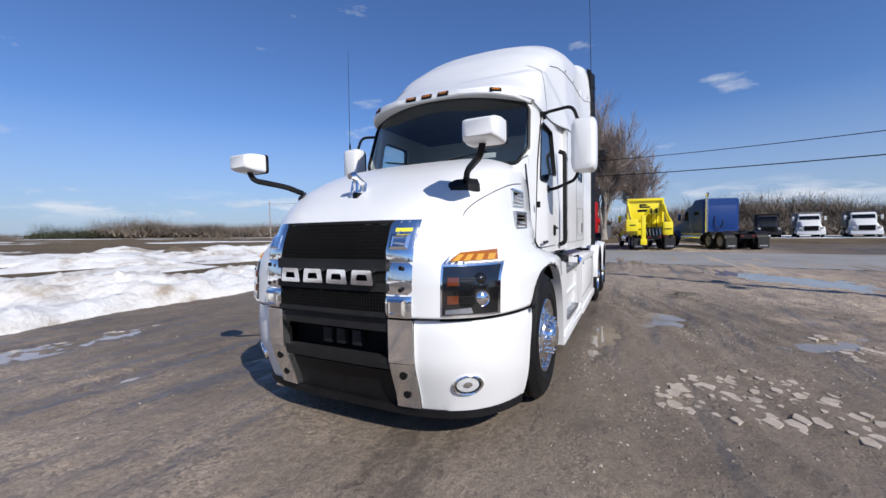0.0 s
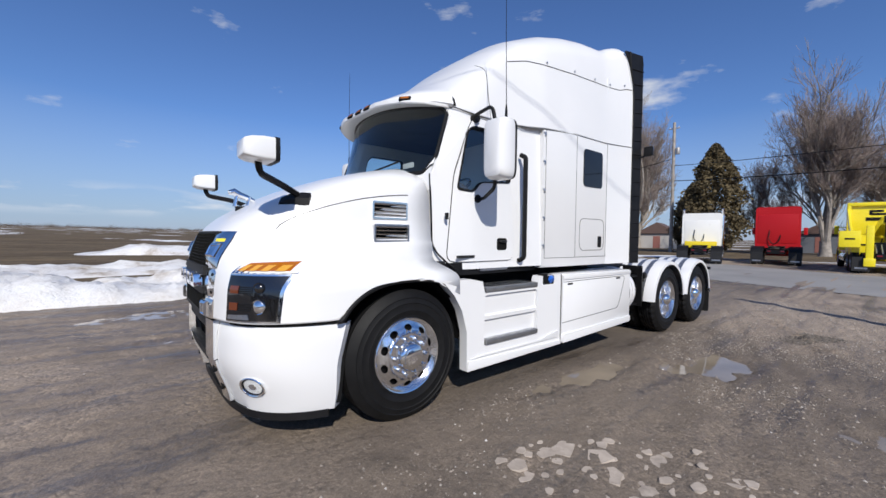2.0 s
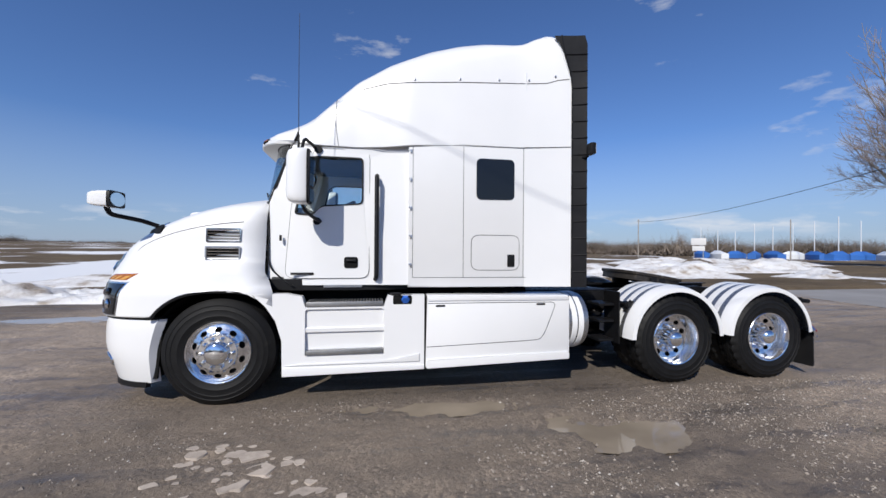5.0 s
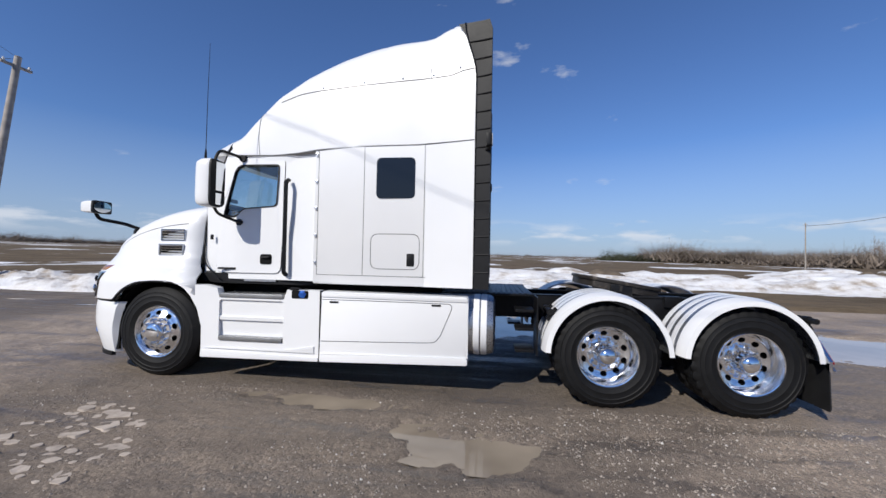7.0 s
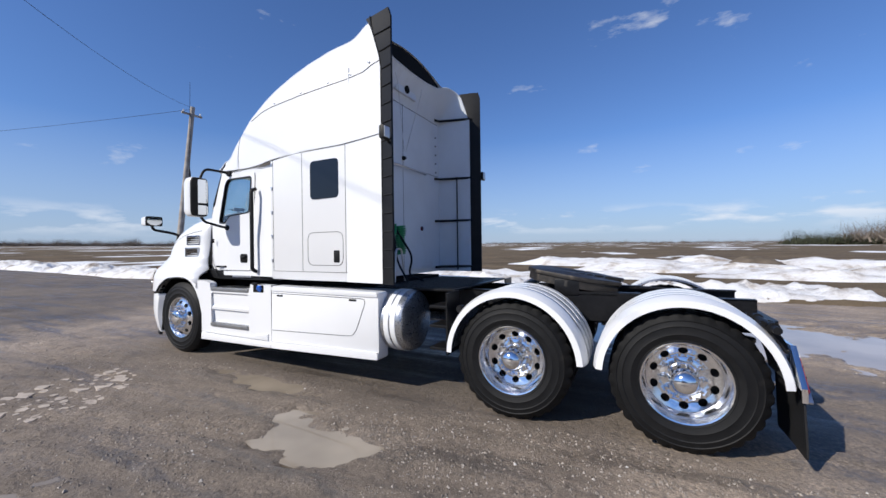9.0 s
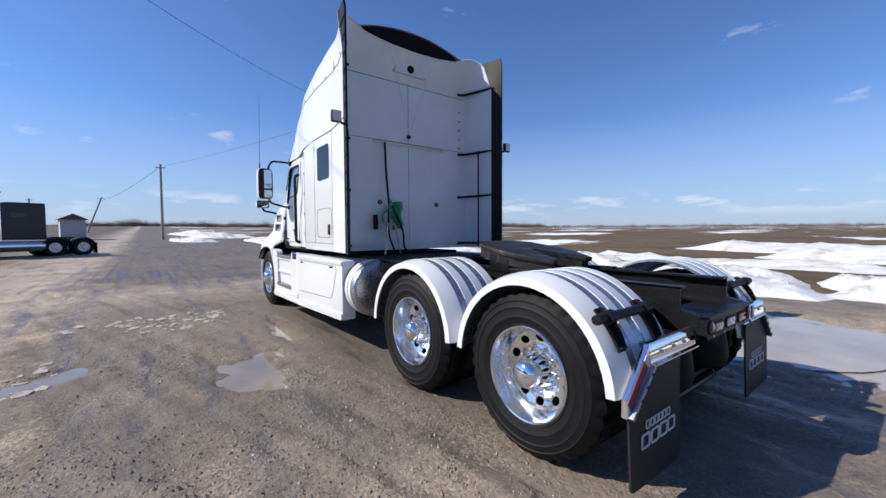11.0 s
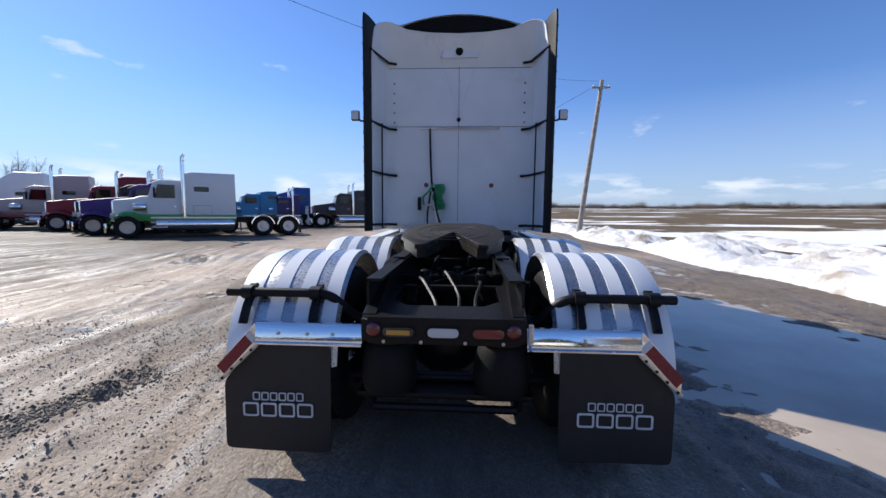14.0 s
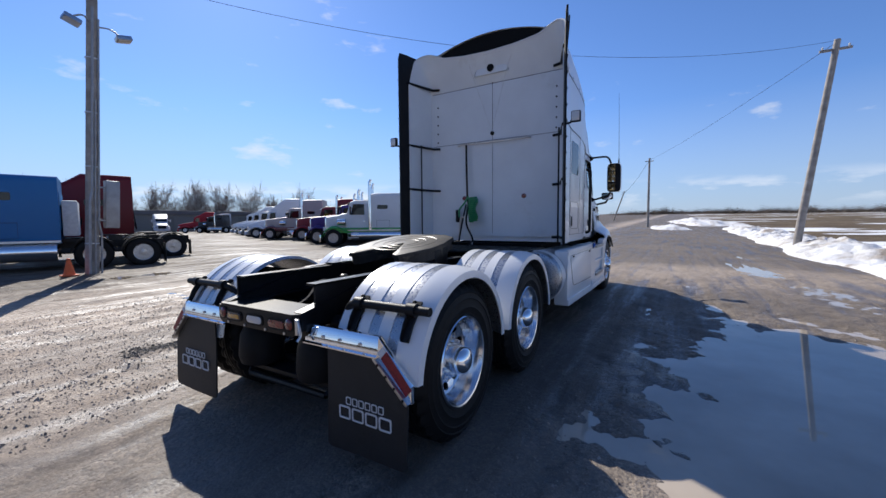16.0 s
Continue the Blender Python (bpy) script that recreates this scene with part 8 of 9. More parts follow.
# the row facing away along the yard's far side
rig("white long-nosed tractor with green lower stripe and twin chrome stacks", (0.7, 0.7, 0.69), (-8.49, -17.28), -53, (0.015, 0.26, 0.05), 1.95, 2.4, 3.3, 7.0, 4.1, fenders="chrome")
rig("dark purple long-nosed tractor with chrome bumper", (0.06, 0.03, 0.16), (-10.2, -20.7), -53, None, 2.6, 1.2, 3.0, 6.0, 3.8)
rig("dark red tractor with black roof", (0.25, 0.02, 0.03), (-13.2, -26.0), -53, None, 2.6, 1.9, 3.5, 6.0, 3.8)
rig("black long-nosed tractor between the purple and the red one", (0.018, 0.018, 0.02), (-12.06, -22.9), -53, None, 2.6, 1.3, 3.25, 6.0, 3.7)
rig("beige long-nosed sleeper tractor with chrome stacks", (0.5, 0.4, 0.36), (-13.4, -30.6), -53, (0.2, 0.05, 0.05), 2.6, 1.9, 3.6, 6.2, 4.2)
rig("white aerodynamic sleeper tractor", (0.76, 0.76, 0.76), (-15.6, -36.0), -53, None, 2.2, 2.0, 4.0, 5.6, 0, True, False)
rig("white day-cab tractor along the yard row", (0.74, 0.74, 0.74), (-18.0, -41.0), -53, None, 2.2, 0, 2.9, 4.6, 0, True, False)
rig("white aerodynamic tractor far along the row", (0.74, 0.74, 0.75), (-21, -47.0), -53, None, 2.2, 1.6, 3.7, 5.2, 0, True, False)
rig("white tractor at the end of the row", (0.7, 0.7, 0.7), (-24, -53.0), -53, None, 2.2, 1.6, 3.5, 5.2, 0, True, False)
rig("turquoise blue tractor behind the green-striped one", (0.03, 0.2, 0.38), (-19.0, -19.5), -53, None, 2.5, 1.2, 2.9, 5.6, 0)
rig("bright blue tractor with tall sleeper", (0.015, 0.08, 0.28), (-24.2, -19.4), -56, None, 2.4, 1.8, 3.5, 5.8, 0, True)
rig("violet day-cab tractor with chrome trim", (0.055, 0.03, 0.13), (-20.8, -17.6), -58, None, 2.3, 0.7, 2.7, 5.0, 3.3)
rig("dark grey long-nosed tractor with chrome grille guard", (0.045, 0.042, 0.042), (-22.9, -13.2), -64, None, 2.3, 2.0, 3.15, 6.0, 3.7, guard=True)
# beside the light pole
bt = rig("blue sleeper tractor beside the steel pole", (0.025, 0.15, 0.36), ahead((0.96, -15.1), -17, 9.1), -17, None, 2.4, 2.25, 3.12, 6.8, 0, True)
bm = bmesh.new()
box(bm, 6.05, 6.45, -0.9, 0.9, 1.15, 2.35, 0.05)
part("rear_locker", bm, plain("grey_white_panel", (0.55, 0.55, 0.55), 0.6), bt, "grey-white locker behind the sleeper")
for k in range(3):
    bm = bmesh.new()
    tube(bm, bend([(6.2 + 0.1 * k, 0.93, 1.95), (6.1 + 0.1 * k, 1.0, 1.6), (6.3 + 0.06 * k, 1.0, 1.3), (6.5, 0.95, 1.6 + 0.1 * k)]), 0.02, 5)
    part("air_hose", bm, black_plastic, bt)
rig("dark red sleeper tractor behind the blue one", (0.15, 0.006, 0.01), ahead((-1.4, -18.15), -17, 8.2), -17, None, 2.4, 2.1, 3.6, 5.9, 0, True)
rig("small red tractor far off before the low building", (0.42, 0.012, 0.02), (-25.2, -72), -25, None, 2.4, 1.9, 3.7, 5.8, 0, True, False)
rig("white tractor before the low building", (0.6, 0.6, 0.6), (-25.5, -78), 70, None, 2.4, 1.9, 3.5, 5.8, 0, True, False)
rig("dark long-nosed tractor before the low building", (0.03, 0.03, 0.035), (-27.0, -69), -60, None, 2.4, 1.4, 3.1, 5.8, 3.3)
rig("white sleeper tractor beside the dark one", (0.55, 0.55, 0.56), (-30.5, -76), -40, None, 2.4, 1.9, 3.5, 5.8, 0, True, False)


def dump_truck(label, colour, at, facing, box_col):
    t = rig(label, colour, at, facing, None, 2.2, 0, 2.75, 5.0, 0, True, False, "none", cat="dump truck", group="parked dump trucks")
    bm = bmesh.new()
    loft(bm, [[(x, y, z) for y, z in ((-1.2, 1.15), (1.2, 1.15), (1.25, 2.9), (-1.25, 2.9))] for x in (3.7, 7.4)])
    box(bm, 3.0, 3.72, -1.25, 1.25, 2.85, 2.95)
    part("dump_body", bm, plain("dump_steel", box_col, 0.5, 0.2), t)
    return t


dump_truck("black dump truck facing the yard", (0.02, 0.02, 0.022), (56.0, -16.6), 170, (0.03, 0.03, 0.03))
dump_truck("white dump truck with grey body", (0.7, 0.7, 0.7), (54.5, -20.0), 168, (0.3, 0.3, 0.31))
dump_truck("white plough truck facing the yard", (0.7, 0.7, 0.7), (53.0, -24.0), 166, (0.08, 0.09, 0.1))
dump_truck("grey dump truck at the end of the row", (0.4, 0.4, 0.42), (51.0, -28.5), 164, (0.1, 0.1, 0.1))

# yellow recovery truck with boom and wheel lift
yt = rig("yellow recovery truck with raised boom seen from its tail", (0.8, 0.66, 0.02), ahead((25.0, -3.2), 9, 8.6), 9, None, 2.3, 1.2, 3.3, 6.0, 0, True, False, "none", cat="tow truck", group="recovery truck")
yel = paint("recovery_yellow", (0.82, 0.68, 0.02))
for s in (-1, 1):
    bm = bmesh.new()
    box(bm, 5.0, 7.55, min(s * 0.62, s * 1.2), max(s * 0.62, s * 1.2), 0.85, 1.85, 0.05)
    lk = part("service_locker", bm, yel, yt, "yellow service locker with dark door seams")
    bm = bmesh.new()
    box(bm, 7.55, 7.57, min(s * 0.7, s * 1.12), max(s * 0.7, s * 1.12), 1.0, 1.7, 0.01)
    part("locker_door", bm, yel, lk)
    bm = bmesh.new()
    box(bm, 7.57, 7.6, s * 0.9 - 0.2, s * 0.9 + 0.2, 1.35, 1.42, 0.01)
    part("sign_bar", bm, black_plastic, lk)
    bm = bmesh.new()
    box(bm, 7.62, 7.66, min(s * 0.58, s * 1.22), max(s * 0.58, s * 1.22), 0.2, 0.85, 0.01)
    fl = part("mud_flap", bm, flap_rubber, yt, "black flap with a polished plate")
    bm = bmesh.new()
    box(bm, 7.661, 7.668, min(s * 0.66, s * 1.14), max(s * 0.66, s * 1.14), 0.3, 0.62, 0.002)
    part("flap_plate", bm, brushed, fl)
    bm = bmesh.new()
    loft(bm, [[(x, s * 1.12, z), (x, s * 1.2, z), (x, s * 1.2, z - 0.5), (x, s * 1.12, z - 0.5)] for x, z in ((4.95, 3.35), (5.5, 3.0), (6.4, 2.3), (7.3, 1.9))])
    part("side_wing", bm, yel, yt)
# headboard with its rim, boom, mast and folded wheel lift
bm = bmesh.new()
box(bm, 4.85, 4.97, -1.15, 1.15, 1.7, 3.5, 0.03)
hd = part("headboard", bm, yel, yt, "upright yellow headboard with black sign")
for a, b in (((-1.2, 3.42), (1.2, 3.6)), ((-1.2, 1.7), (-1.06, 3.45)), ((1.06, 1.7), (1.2, 3.45))):
    bm = bmesh.new()
    box(bm, 4.82, 5.12, a[0], b[0], a[1], b[1], 0.02)
    part("rim", bm, yel, hd)
for y, z, w, h in ((0.0, 2.72, 0.5, 0.09), (0.0, 2.98, 0.32, 0.06), (-0.12, 3.14, 0.24, 0.06), (-0.32, 3.06, 0.06, 0.12)):
    bm = bmesh.new()
    box(bm, 4.97, 4.985, y - w, y + w, z - h, z + h, 0.005)
    part("sign_bar", bm, black_plastic, hd)
bm = bmesh.new()
loft(bm, [[(x, y, z) for y, z in ((-0.22, zz - 0.35), (0.22, zz - 0.35), (0.22, zz), (-0.22, zz))] for x, zz in ((5.1, 2.2), (6.2, 2.5), (7.3, 2.75), (7.7, 2.7))])
boom = part("boom", bm, yel, yt, "yellow lifting boom")
for y in (-0.16, 0.16):
    bm = bmesh.new()
    lathe(bm, [(0.16, -0.05), (0.16, 0.05)], 16, (7.75, y, 2.6))
    part("sheave", bm, frame_black, boom)
    bm = bmesh.new()
    tube(bm, [(7.85, y, 2.5), (7.85, y, 1.3)], 0.02, 5)
    part("cable", bm, frame_black, boom)
bm = bmesh.new()
box(bm, 7.3, 7.75, -0.5, 0.5, 0.75, 1.5, 0.04)
part("winch_housing", bm, frame_black, yt)
for k in range(5):
    bm = bmesh.new()
    tube(bm, bend([(7.75, -0.45 + k * 0.2, 1.4), (7.85, -0.4 + k * 0.2, 1.0 - 0.05 * (k % 2)), (7.78, -0.4 + k * 0.2, 0.7)]), 0.025, 5)
    part("chain", bm, brushed, yt)
bm = bmesh.new()
box(bm, 7.9, 8.1, -0.78, -0.52, 0.45, 2.3, 0.03)
box(bm, 7.85, 8.15, -0.85, -0.45, 0.35, 0.75, 0.04)
part("lift_arm", bm, yel, yt, "folded yellow wheel-lift arm")
bm = bmesh.new()
box(bm, 7.7, 8.1, -1.7, -0.95, 1.25, 2.05, 0.04)
tb = part("tool_box", bm, yel, yt, "yellow tool box with black sign")
bm = bmesh.new()
box(bm, 8.1, 8.11, -1.5, -1.15, 1.62, 1.7, 0.004)
part("sign_bar", bm, black_plastic, tb)
for s in (-1, 1):
    bm = bmesh.new()
    box(bm, 7.66, 7.72, min(s * 0.62, s * 0.82), max(s * 0.62, s * 0.82), 0.9, 0.98, 0.01)
    part("tail_lamp", bm, red_lens, yt)
for y in (-0.9, -0.3, 0.3, 0.9):
    bm = bmesh.new()
    lathe(bm, [(0.05, 3.6), (0.05, 3.66), (0.001, 3.68)], 10, (4.95, y, 0), "z")
    part("beacon", bm, amber_lens, yt)

# ---------------------------------------------------------------- poles and wires
def utility_pole(label, foot, top, r=0.16, arm=True, mat=None, drum=False):
    t = thing("utility_pole", label, "utility pole", "utility poles", Matrix.Translation((foot[0], foot[1], ground_z(foot[0], foot[1]))))
    d = Vector(top) - Vector((foot[0], foot[1], ground_z(foot[0], foot[1])))
    bm = bmesh.new()
    tube(bm, [d * (k / 8) + Vector((0, 0, -0.3 if k == 0 else 0)) for k in range(9)], [r * (1 - 0.035 * k) for k in range(9)], 12)
    part("pole", bm, mat or wood_pole, t)
    if arm:
        bm = bmesh.new()
        c = d * 0.955
        box(bm, c.x - 0.05, c.x + 0.05, c.y - 0.55, c.y + 0.55, c.z - 0.05, c.z + 0.05, 0.01)
        part("crossarm", bm, wood_pole, t)
        for y in (-0.45, 0.45):
            bm = bmesh.new()
            lathe(bm, [(0.03, 0.0), (0.055, 0.04), (0.03, 0.08), (0.05, 0.11), (0.001, 0.15)], 8, (c.x, c.y + y, c.z + 0.05), "z")
            part("insulator", bm, white_inner, t)
    if drum:
        bm = bmesh.new()
        c = d * 0.78
        lathe(bm, [(0.2, -0.35), (0.22, -0.3), (0.22, 0.3), (0.18, 0.36), (0.001, 0.38)], 16, (c.x, c.y - 0.42, c.z), "z")
        part("transformer", bm, steel_pole, t, "grey pole transformer")
    return t


def wire(a, b, sag, r=0.012, label="thin black overhead wire"):
    bm = bmesh.new()
    a, b = Vector(a), Vector(b)
    tube(bm, [a.lerp(b, k / 24) - Vector((0, 0, sag * 4 * (k / 24) * (1 - k / 24))) for k in range(25)], r, 5)
    return tagged(part("overhead_wire", bm, black_plastic), label, "wire", "overhead wires")


utility_pole("leaning weathered wooden utility pole behind the snow bank", (-15.88, 7.36), (-16.04, 8.45, 9.55), 0.165)
utility_pole("wooden utility pole far along the lane", (-55, -1.1), (-55, -1.1, 10.5), 0.18)
utility_pole("distant leaning wooden utility pole", (-120, -14), (-119, -11, 10.5), 0.2)
utility_pole("distant wooden utility pole by the yard gate", (-110, -22), (-110, -22, 9), 0.2)
utility_pole("wooden utility pole with transformer beyond the road", (46, 13.6), (46, 13.6, 14.5), 0.2, True, None, True)
utility_pole("thin distant utility pole in the field", (73.3, 90), (73.3, 90, 10.7), 0.15)
utility_pole("thin distant pole beside the snow heaps", (87.5, 61.5), (87.5, 61.5, 8.7), 0.13, False)
wire((-16.0, 8.45, 9.5), (3.8, -12.5, 8.9), 1.5, 0.007)
wire((-16.0, 8.45, 9.45), (-55, -1.1, 10.2), 0.3, 0.01)
wire((46, 13.6, 9.7), (20, -42, 7.6), 1.2, 0.03)
wire((46, 13.6, 8.0), (18, -42, 5.6), 1.0, 0.04)
wire((46, 13.6, 10.5), (73.3, 90, 10.0), 1.5, 0.035)
wire((-55, -1.1, 10.2), (-120, -12, 9.5), 0.8, 0.02)

# steel light pole with conduit and box
lp = thing("light_pole", "grey weathered yard pole with conduit, meter box and flood lamps", "pole", "", Matrix.Translation((4.17, -12.73, ground_z(4.2))) @ Matrix.Rotation(radians(-2.7), 4, "Y") @ Matrix.Rotation(radians(-0.8), 4, "X"))
bm = bmesh.new()
tube(bm, [(0, 0, -0.2), (0, 0, 3.0), (0, 0, 6.0), (0, 0, 10.2)], [0.17, 0.155, 0.14, 0.12], 20)
part("pole", bm, wood_pole, lp)
for name, path, r in (("conduit", [(-0.2, 0.1, 0.0), (-0.19, 0.12, 1.2), (-0.12, 0.13, 1.5), (-0.11, 0.12, 7.6)], 0.03), ("conduit", [(0.1, 0.17, 0.0), (0.1, 0.17, 2.2), (0.04, 0.15, 2.5), (0.03, 0.14, 7.9)], 0.038), ("conduit", [(-0.02, 0.19, 0.0), (-0.02, 0.18, 5.2)], 0.02)):
    bm = bmesh.new()
    tube(bm, bend(path), r, 8)
    part(name, bm, steel_pole, lp)
bm = bmesh.new()
box(bm, -0.62, -0.27, -0.05, 0.2, 1.4, 2.85, 0.03)
mb = part("meter_box", bm, steel_pole, lp, "grey steel meter box")
bm = bmesh.new()
box(bm, -0.58, -0.31, 0.2, 0.215, 1.5, 2.75, 0.006)
part("box_door", bm, steel_pole, mb)
for z in (1.6, 2.6):
    bm = bmesh.new()
    box(bm, -0.3, 0.0, 0.1, 0.14, z, z + 0.05, 0.006)
    part("box_strap", bm, steel_pole, mb)
for z in (0.9, 3.2, 4.8, 6.4):
    bm = bmesh.new()
    lathe(bm, [(0.165, z), (0.17, z + 0.01), (0.17, z + 0.03), (0.165, z + 0.04)], 18, (0, 0, 0), "z", cap=False)
    part("band", bm, brushed, lp)
bm = bmesh.new()
tube(bm, bend([(0, 0.05, 7.35), (-0.35, 0.25, 7.4), (-0.6, 0.3, 7.25)]), 0.025, 6)
tube(bm, bend([(0, 0.05, 7.45), (0.3, 0.3, 7.5), (0.5, 0.35, 7.35)]), 0.025, 6)
part("bracket", bm, steel_pole, lp)
for x, y, tilt in ((-0.66, 0.32, 18), (0.56, 0.38, -14)):
    bm = bmesh.new()
    box(bm, -0.2, 0.2, -0.14, 0.14, -0.06, 0.07, 0.03)
    fl_ = part("flood_lamp", bm, brushed, lp, "flat grey flood lamp")
    fl_.matrix_basis = pose(x, y, 7.2, 15, tilt, 0)
    bm = bmesh.new()
    box(bm, -0.17, 0.17, -0.11, 0.11, -0.068, -0.06, 0.002)
    part("lamp_lens", bm, clear_lens, fl_)
for z in (8.2, 8.6):
    bm = bmesh.new()
    lathe(bm, [(0.03, 0.0), (0.05, 0.03), (0.03, 0.07), (0.045, 0.1), (0.001, 0.13)], 8, (0.0, 0.17, z), "z")
    part("insulator", bm, white_inner, lp)
cone = thing("traffic_cone", "small orange traffic cone beside the steel pole", "cone", "", Matrix.Translation((4.75, -12.5, ground_z(4.9) + 0.02)))
bm = bmesh.new()
lathe(bm, [(0.14, 0.03), (0.13, 0.06), (0.035, 0.5), (0.02, 0.51), (0.001, 0.51)], 16, axis="z")
part("cone_body", bm, plain("cone_orange", (0.75, 0.13, 0.03), 0.6), cone)
bm = bmesh.new()
box(bm, -0.18, 0.18, -0.18, 0.18, 0.0, 0.035, 0.01)
part("base", bm, plain("cone_base", (0.6, 0.1, 0.03), 0.7), cone)

# ---------------------------------------------------------------- trees
bark = plain("pale_bark", (0.27, 0.24, 0.21), 0.9, 0, 0.3, 3, 0.4, 0, 30)
twig = plain("twigs", (0.25, 0.2, 0.175), 0.9, 0, 0.35, 0.6)
needle = plain("cedar_needles", (0.1, 0.075, 0.035), 0.85, 0, 0.5, 1.3)
wood_far = plain("far_wood", (0.155, 0.125, 0.1), 0.95, 0, 0.45, 0.08, coord="Object")
wood_green = plain("far_evergreen", (0.045, 0.05, 0.025), 0.95, 0, 0.45, 0.3)


def grow(rng, bm_big, tris, p, d, length, r, depth, up, lush=0, wide=1.0):
    """Recursive limbs: thick ones as round bars, the finest as slim blades."""
    q = p + d * length
    mid = p.lerp(q, 0.5) + Vector((rng.uniform(-1, 1), rng.uniform(-1, 1), rng.uniform(-0.3, 0.6))) * length * 0.06
    if r > 0.02:
        tube(bm_big, [p, mid, q], [r, r * 0.85, r * 0.68], 7 if r > 0.1 else 4, False)
    else:
        side = d.cross(Vector((rng.uniform(-1, 1), rng.uniform(-1, 1), rng.uniform(-1, 1)))).normalized() * min(max(r, 0.0085), 0.018)
        for a, b in ((p, mid), (mid, q)):
            tris.append((a - side, a + side, b + side * 0.7, b - side * 0.7))
    if depth == 0:
        return
    n = (3 if depth > 4 else 4) + (lush if depth < 3 else 0)
    for k in range(n):
        spread = wide * rng.uniform(0.35, 0.95) if k else rng.uniform(0.06, 0.26)
        side = d.cross(Vector((rng.uniform(-1, 1), rng.uniform(-1, 1), rng.uniform(-1, 1)))).normalized()
        nd = (d + side * math.tan(spread) + Vector((0, 0, up))).normalized()
        start = q if k == 0 else p.lerp(q, rng.uniform(0.3, 1.0))
        grow(rng, bm_big, tris, start, nd, length * (rng.uniform(0.74, 0.88) if k == 0 else rng.uniform(0.5, 0.8)), r * (0.72 if k == 0 else rng.uniform(0.4, 0.58)), depth - 1, up, lush, wide)


def bare_tree(label, at, height, seed, trunks=4, depth=6, lush=0, wide=1.0, up=0.14):
    rng = random.Random(seed)
    t = thing("bare_tree", label, "tree", "bare trees", Matrix.Translation((at[0], at[1], ground_z(at[0], at[1]) - 0.05)))
    bm = bmesh.new()
    tris = []
    L = height / 4.4
    tube(bm, [(0, 0, -0.2), (0.05, 0, 0.6), (0.0, 0.05, 1.6)], [0.75 * height / 20, 0.55 * height / 20, 0.5 * height / 20], 10)
    for k in range(trunks):
        a = 2 * math.pi * k / trunks + rng.uniform(-0.4, 0.4)
        lean = wide * rng.uniform(0.1, 0.42)
        d = Vector((math.cos(a) * lean, math.sin(a) * lean, 1)).normalized()
        grow(rng, bm, tris, Vector((math.cos(a) * 0.15, math.sin(a) * 0.15, 1.2)), d, L * rng.uniform(0.8, 1.15), rng.uniform(0.2, 0.3) * height / 20, depth, up, lush, wide)
    part("trunk", bm, bark, t)
    me = bpy.data.meshes.new("crown")
    vs = [v for q in tris for v in q]
    me.from_pydata(vs, [], [tuple(range(i, i + 4)) for i in range(0, len(vs), 4)])
    me.materials.append(twig)
    c = new("crown", me)
    c.parent = t
    return t


bare_tree("large bare many-stemmed tree beyond the road", (51, 1.6), 17.0, 5, 7, 7, 1, 0.72, 0.2)
bare_tree("bare deciduous tree behind the cedar", (62, 24.5), 24, 8, 6, 7, 1, 0.8, 0.18)
bare_tree("bare tree between the cedar and the large tree", (57, 8.0), 12, 12, 4, 6, 1, 0.8, 0.18)
bare_tree("bare tree beside the recovery truck", (55, -2.5), 13, 21, 5, 6, 1, 0.85, 0.16)
bare_tree("solitary bare tree in the distance", (155, 167), 14, 31, 3, 5)


def cedar(label, at, height, width, seed):
    rng = random.Random(seed)
    t = thing("cedar_tree", label, "tree", "evergreens", Matrix.Translation((at[0], at[1], ground_z(at[0], at[1]))))
    bm = bmesh.new()
    tube(bm, [(0, 0, -0.2), (0, 0, height * 0.9)], [0.3, 0.04], 8)
    part("trunk", bm, bark, t)
    vs, fs = [], []
    for _ in range(13000):
        h = rng.random() ** 0.8
        a = rng.uniform(0, 2 * math.pi)
        rad = width * (math.sin(min(1.0, h * 1.25 + 0.12) * math.pi) ** 0.75 if h < 0.5 else (1 - h) ** 0.7 * 1.45) * (0.55 + 0.45 * rng.random()) * (0.78 + 0.5 * noise.noise((math.cos(a) * 2.5, math.sin(a) * 2.5, h * 8 + seed)))
        c = Vector((rad * math.cos(a), rad * math.sin(a), 0.4 + h * (height - 0.4)))
        u = Vector((rng.uniform(-1, 1), rng.uniform(-1, 1), rng.uniform(-0.6, 1))).normalized() * rng.uniform(0.1, 0.26)
        v = u.cross(Vector((rng.uniform(-1, 1), rng.uniform(-1, 1), rng.uniform(-1, 1)))).normalized() * rng.uniform(0.06, 0.14)
        i = len(vs)
        vs += [c - u, c + v, c + u, c - v]
        fs.append((i, i + 1, i + 2, i + 3))
    me = bpy.data.meshes.new("crown")
    me.from_pydata(vs, [], fs)
    me.materials.append(needle)
    c = new("crown", me)
    c.parent = t


cedar("broad brownish-green cedar behind the parked tractors", (46, 9.6), 11.5, 3.9, 3)
cedar("smaller cedar beside the broad one", (49, 12.5), 8, 2.6, 9)


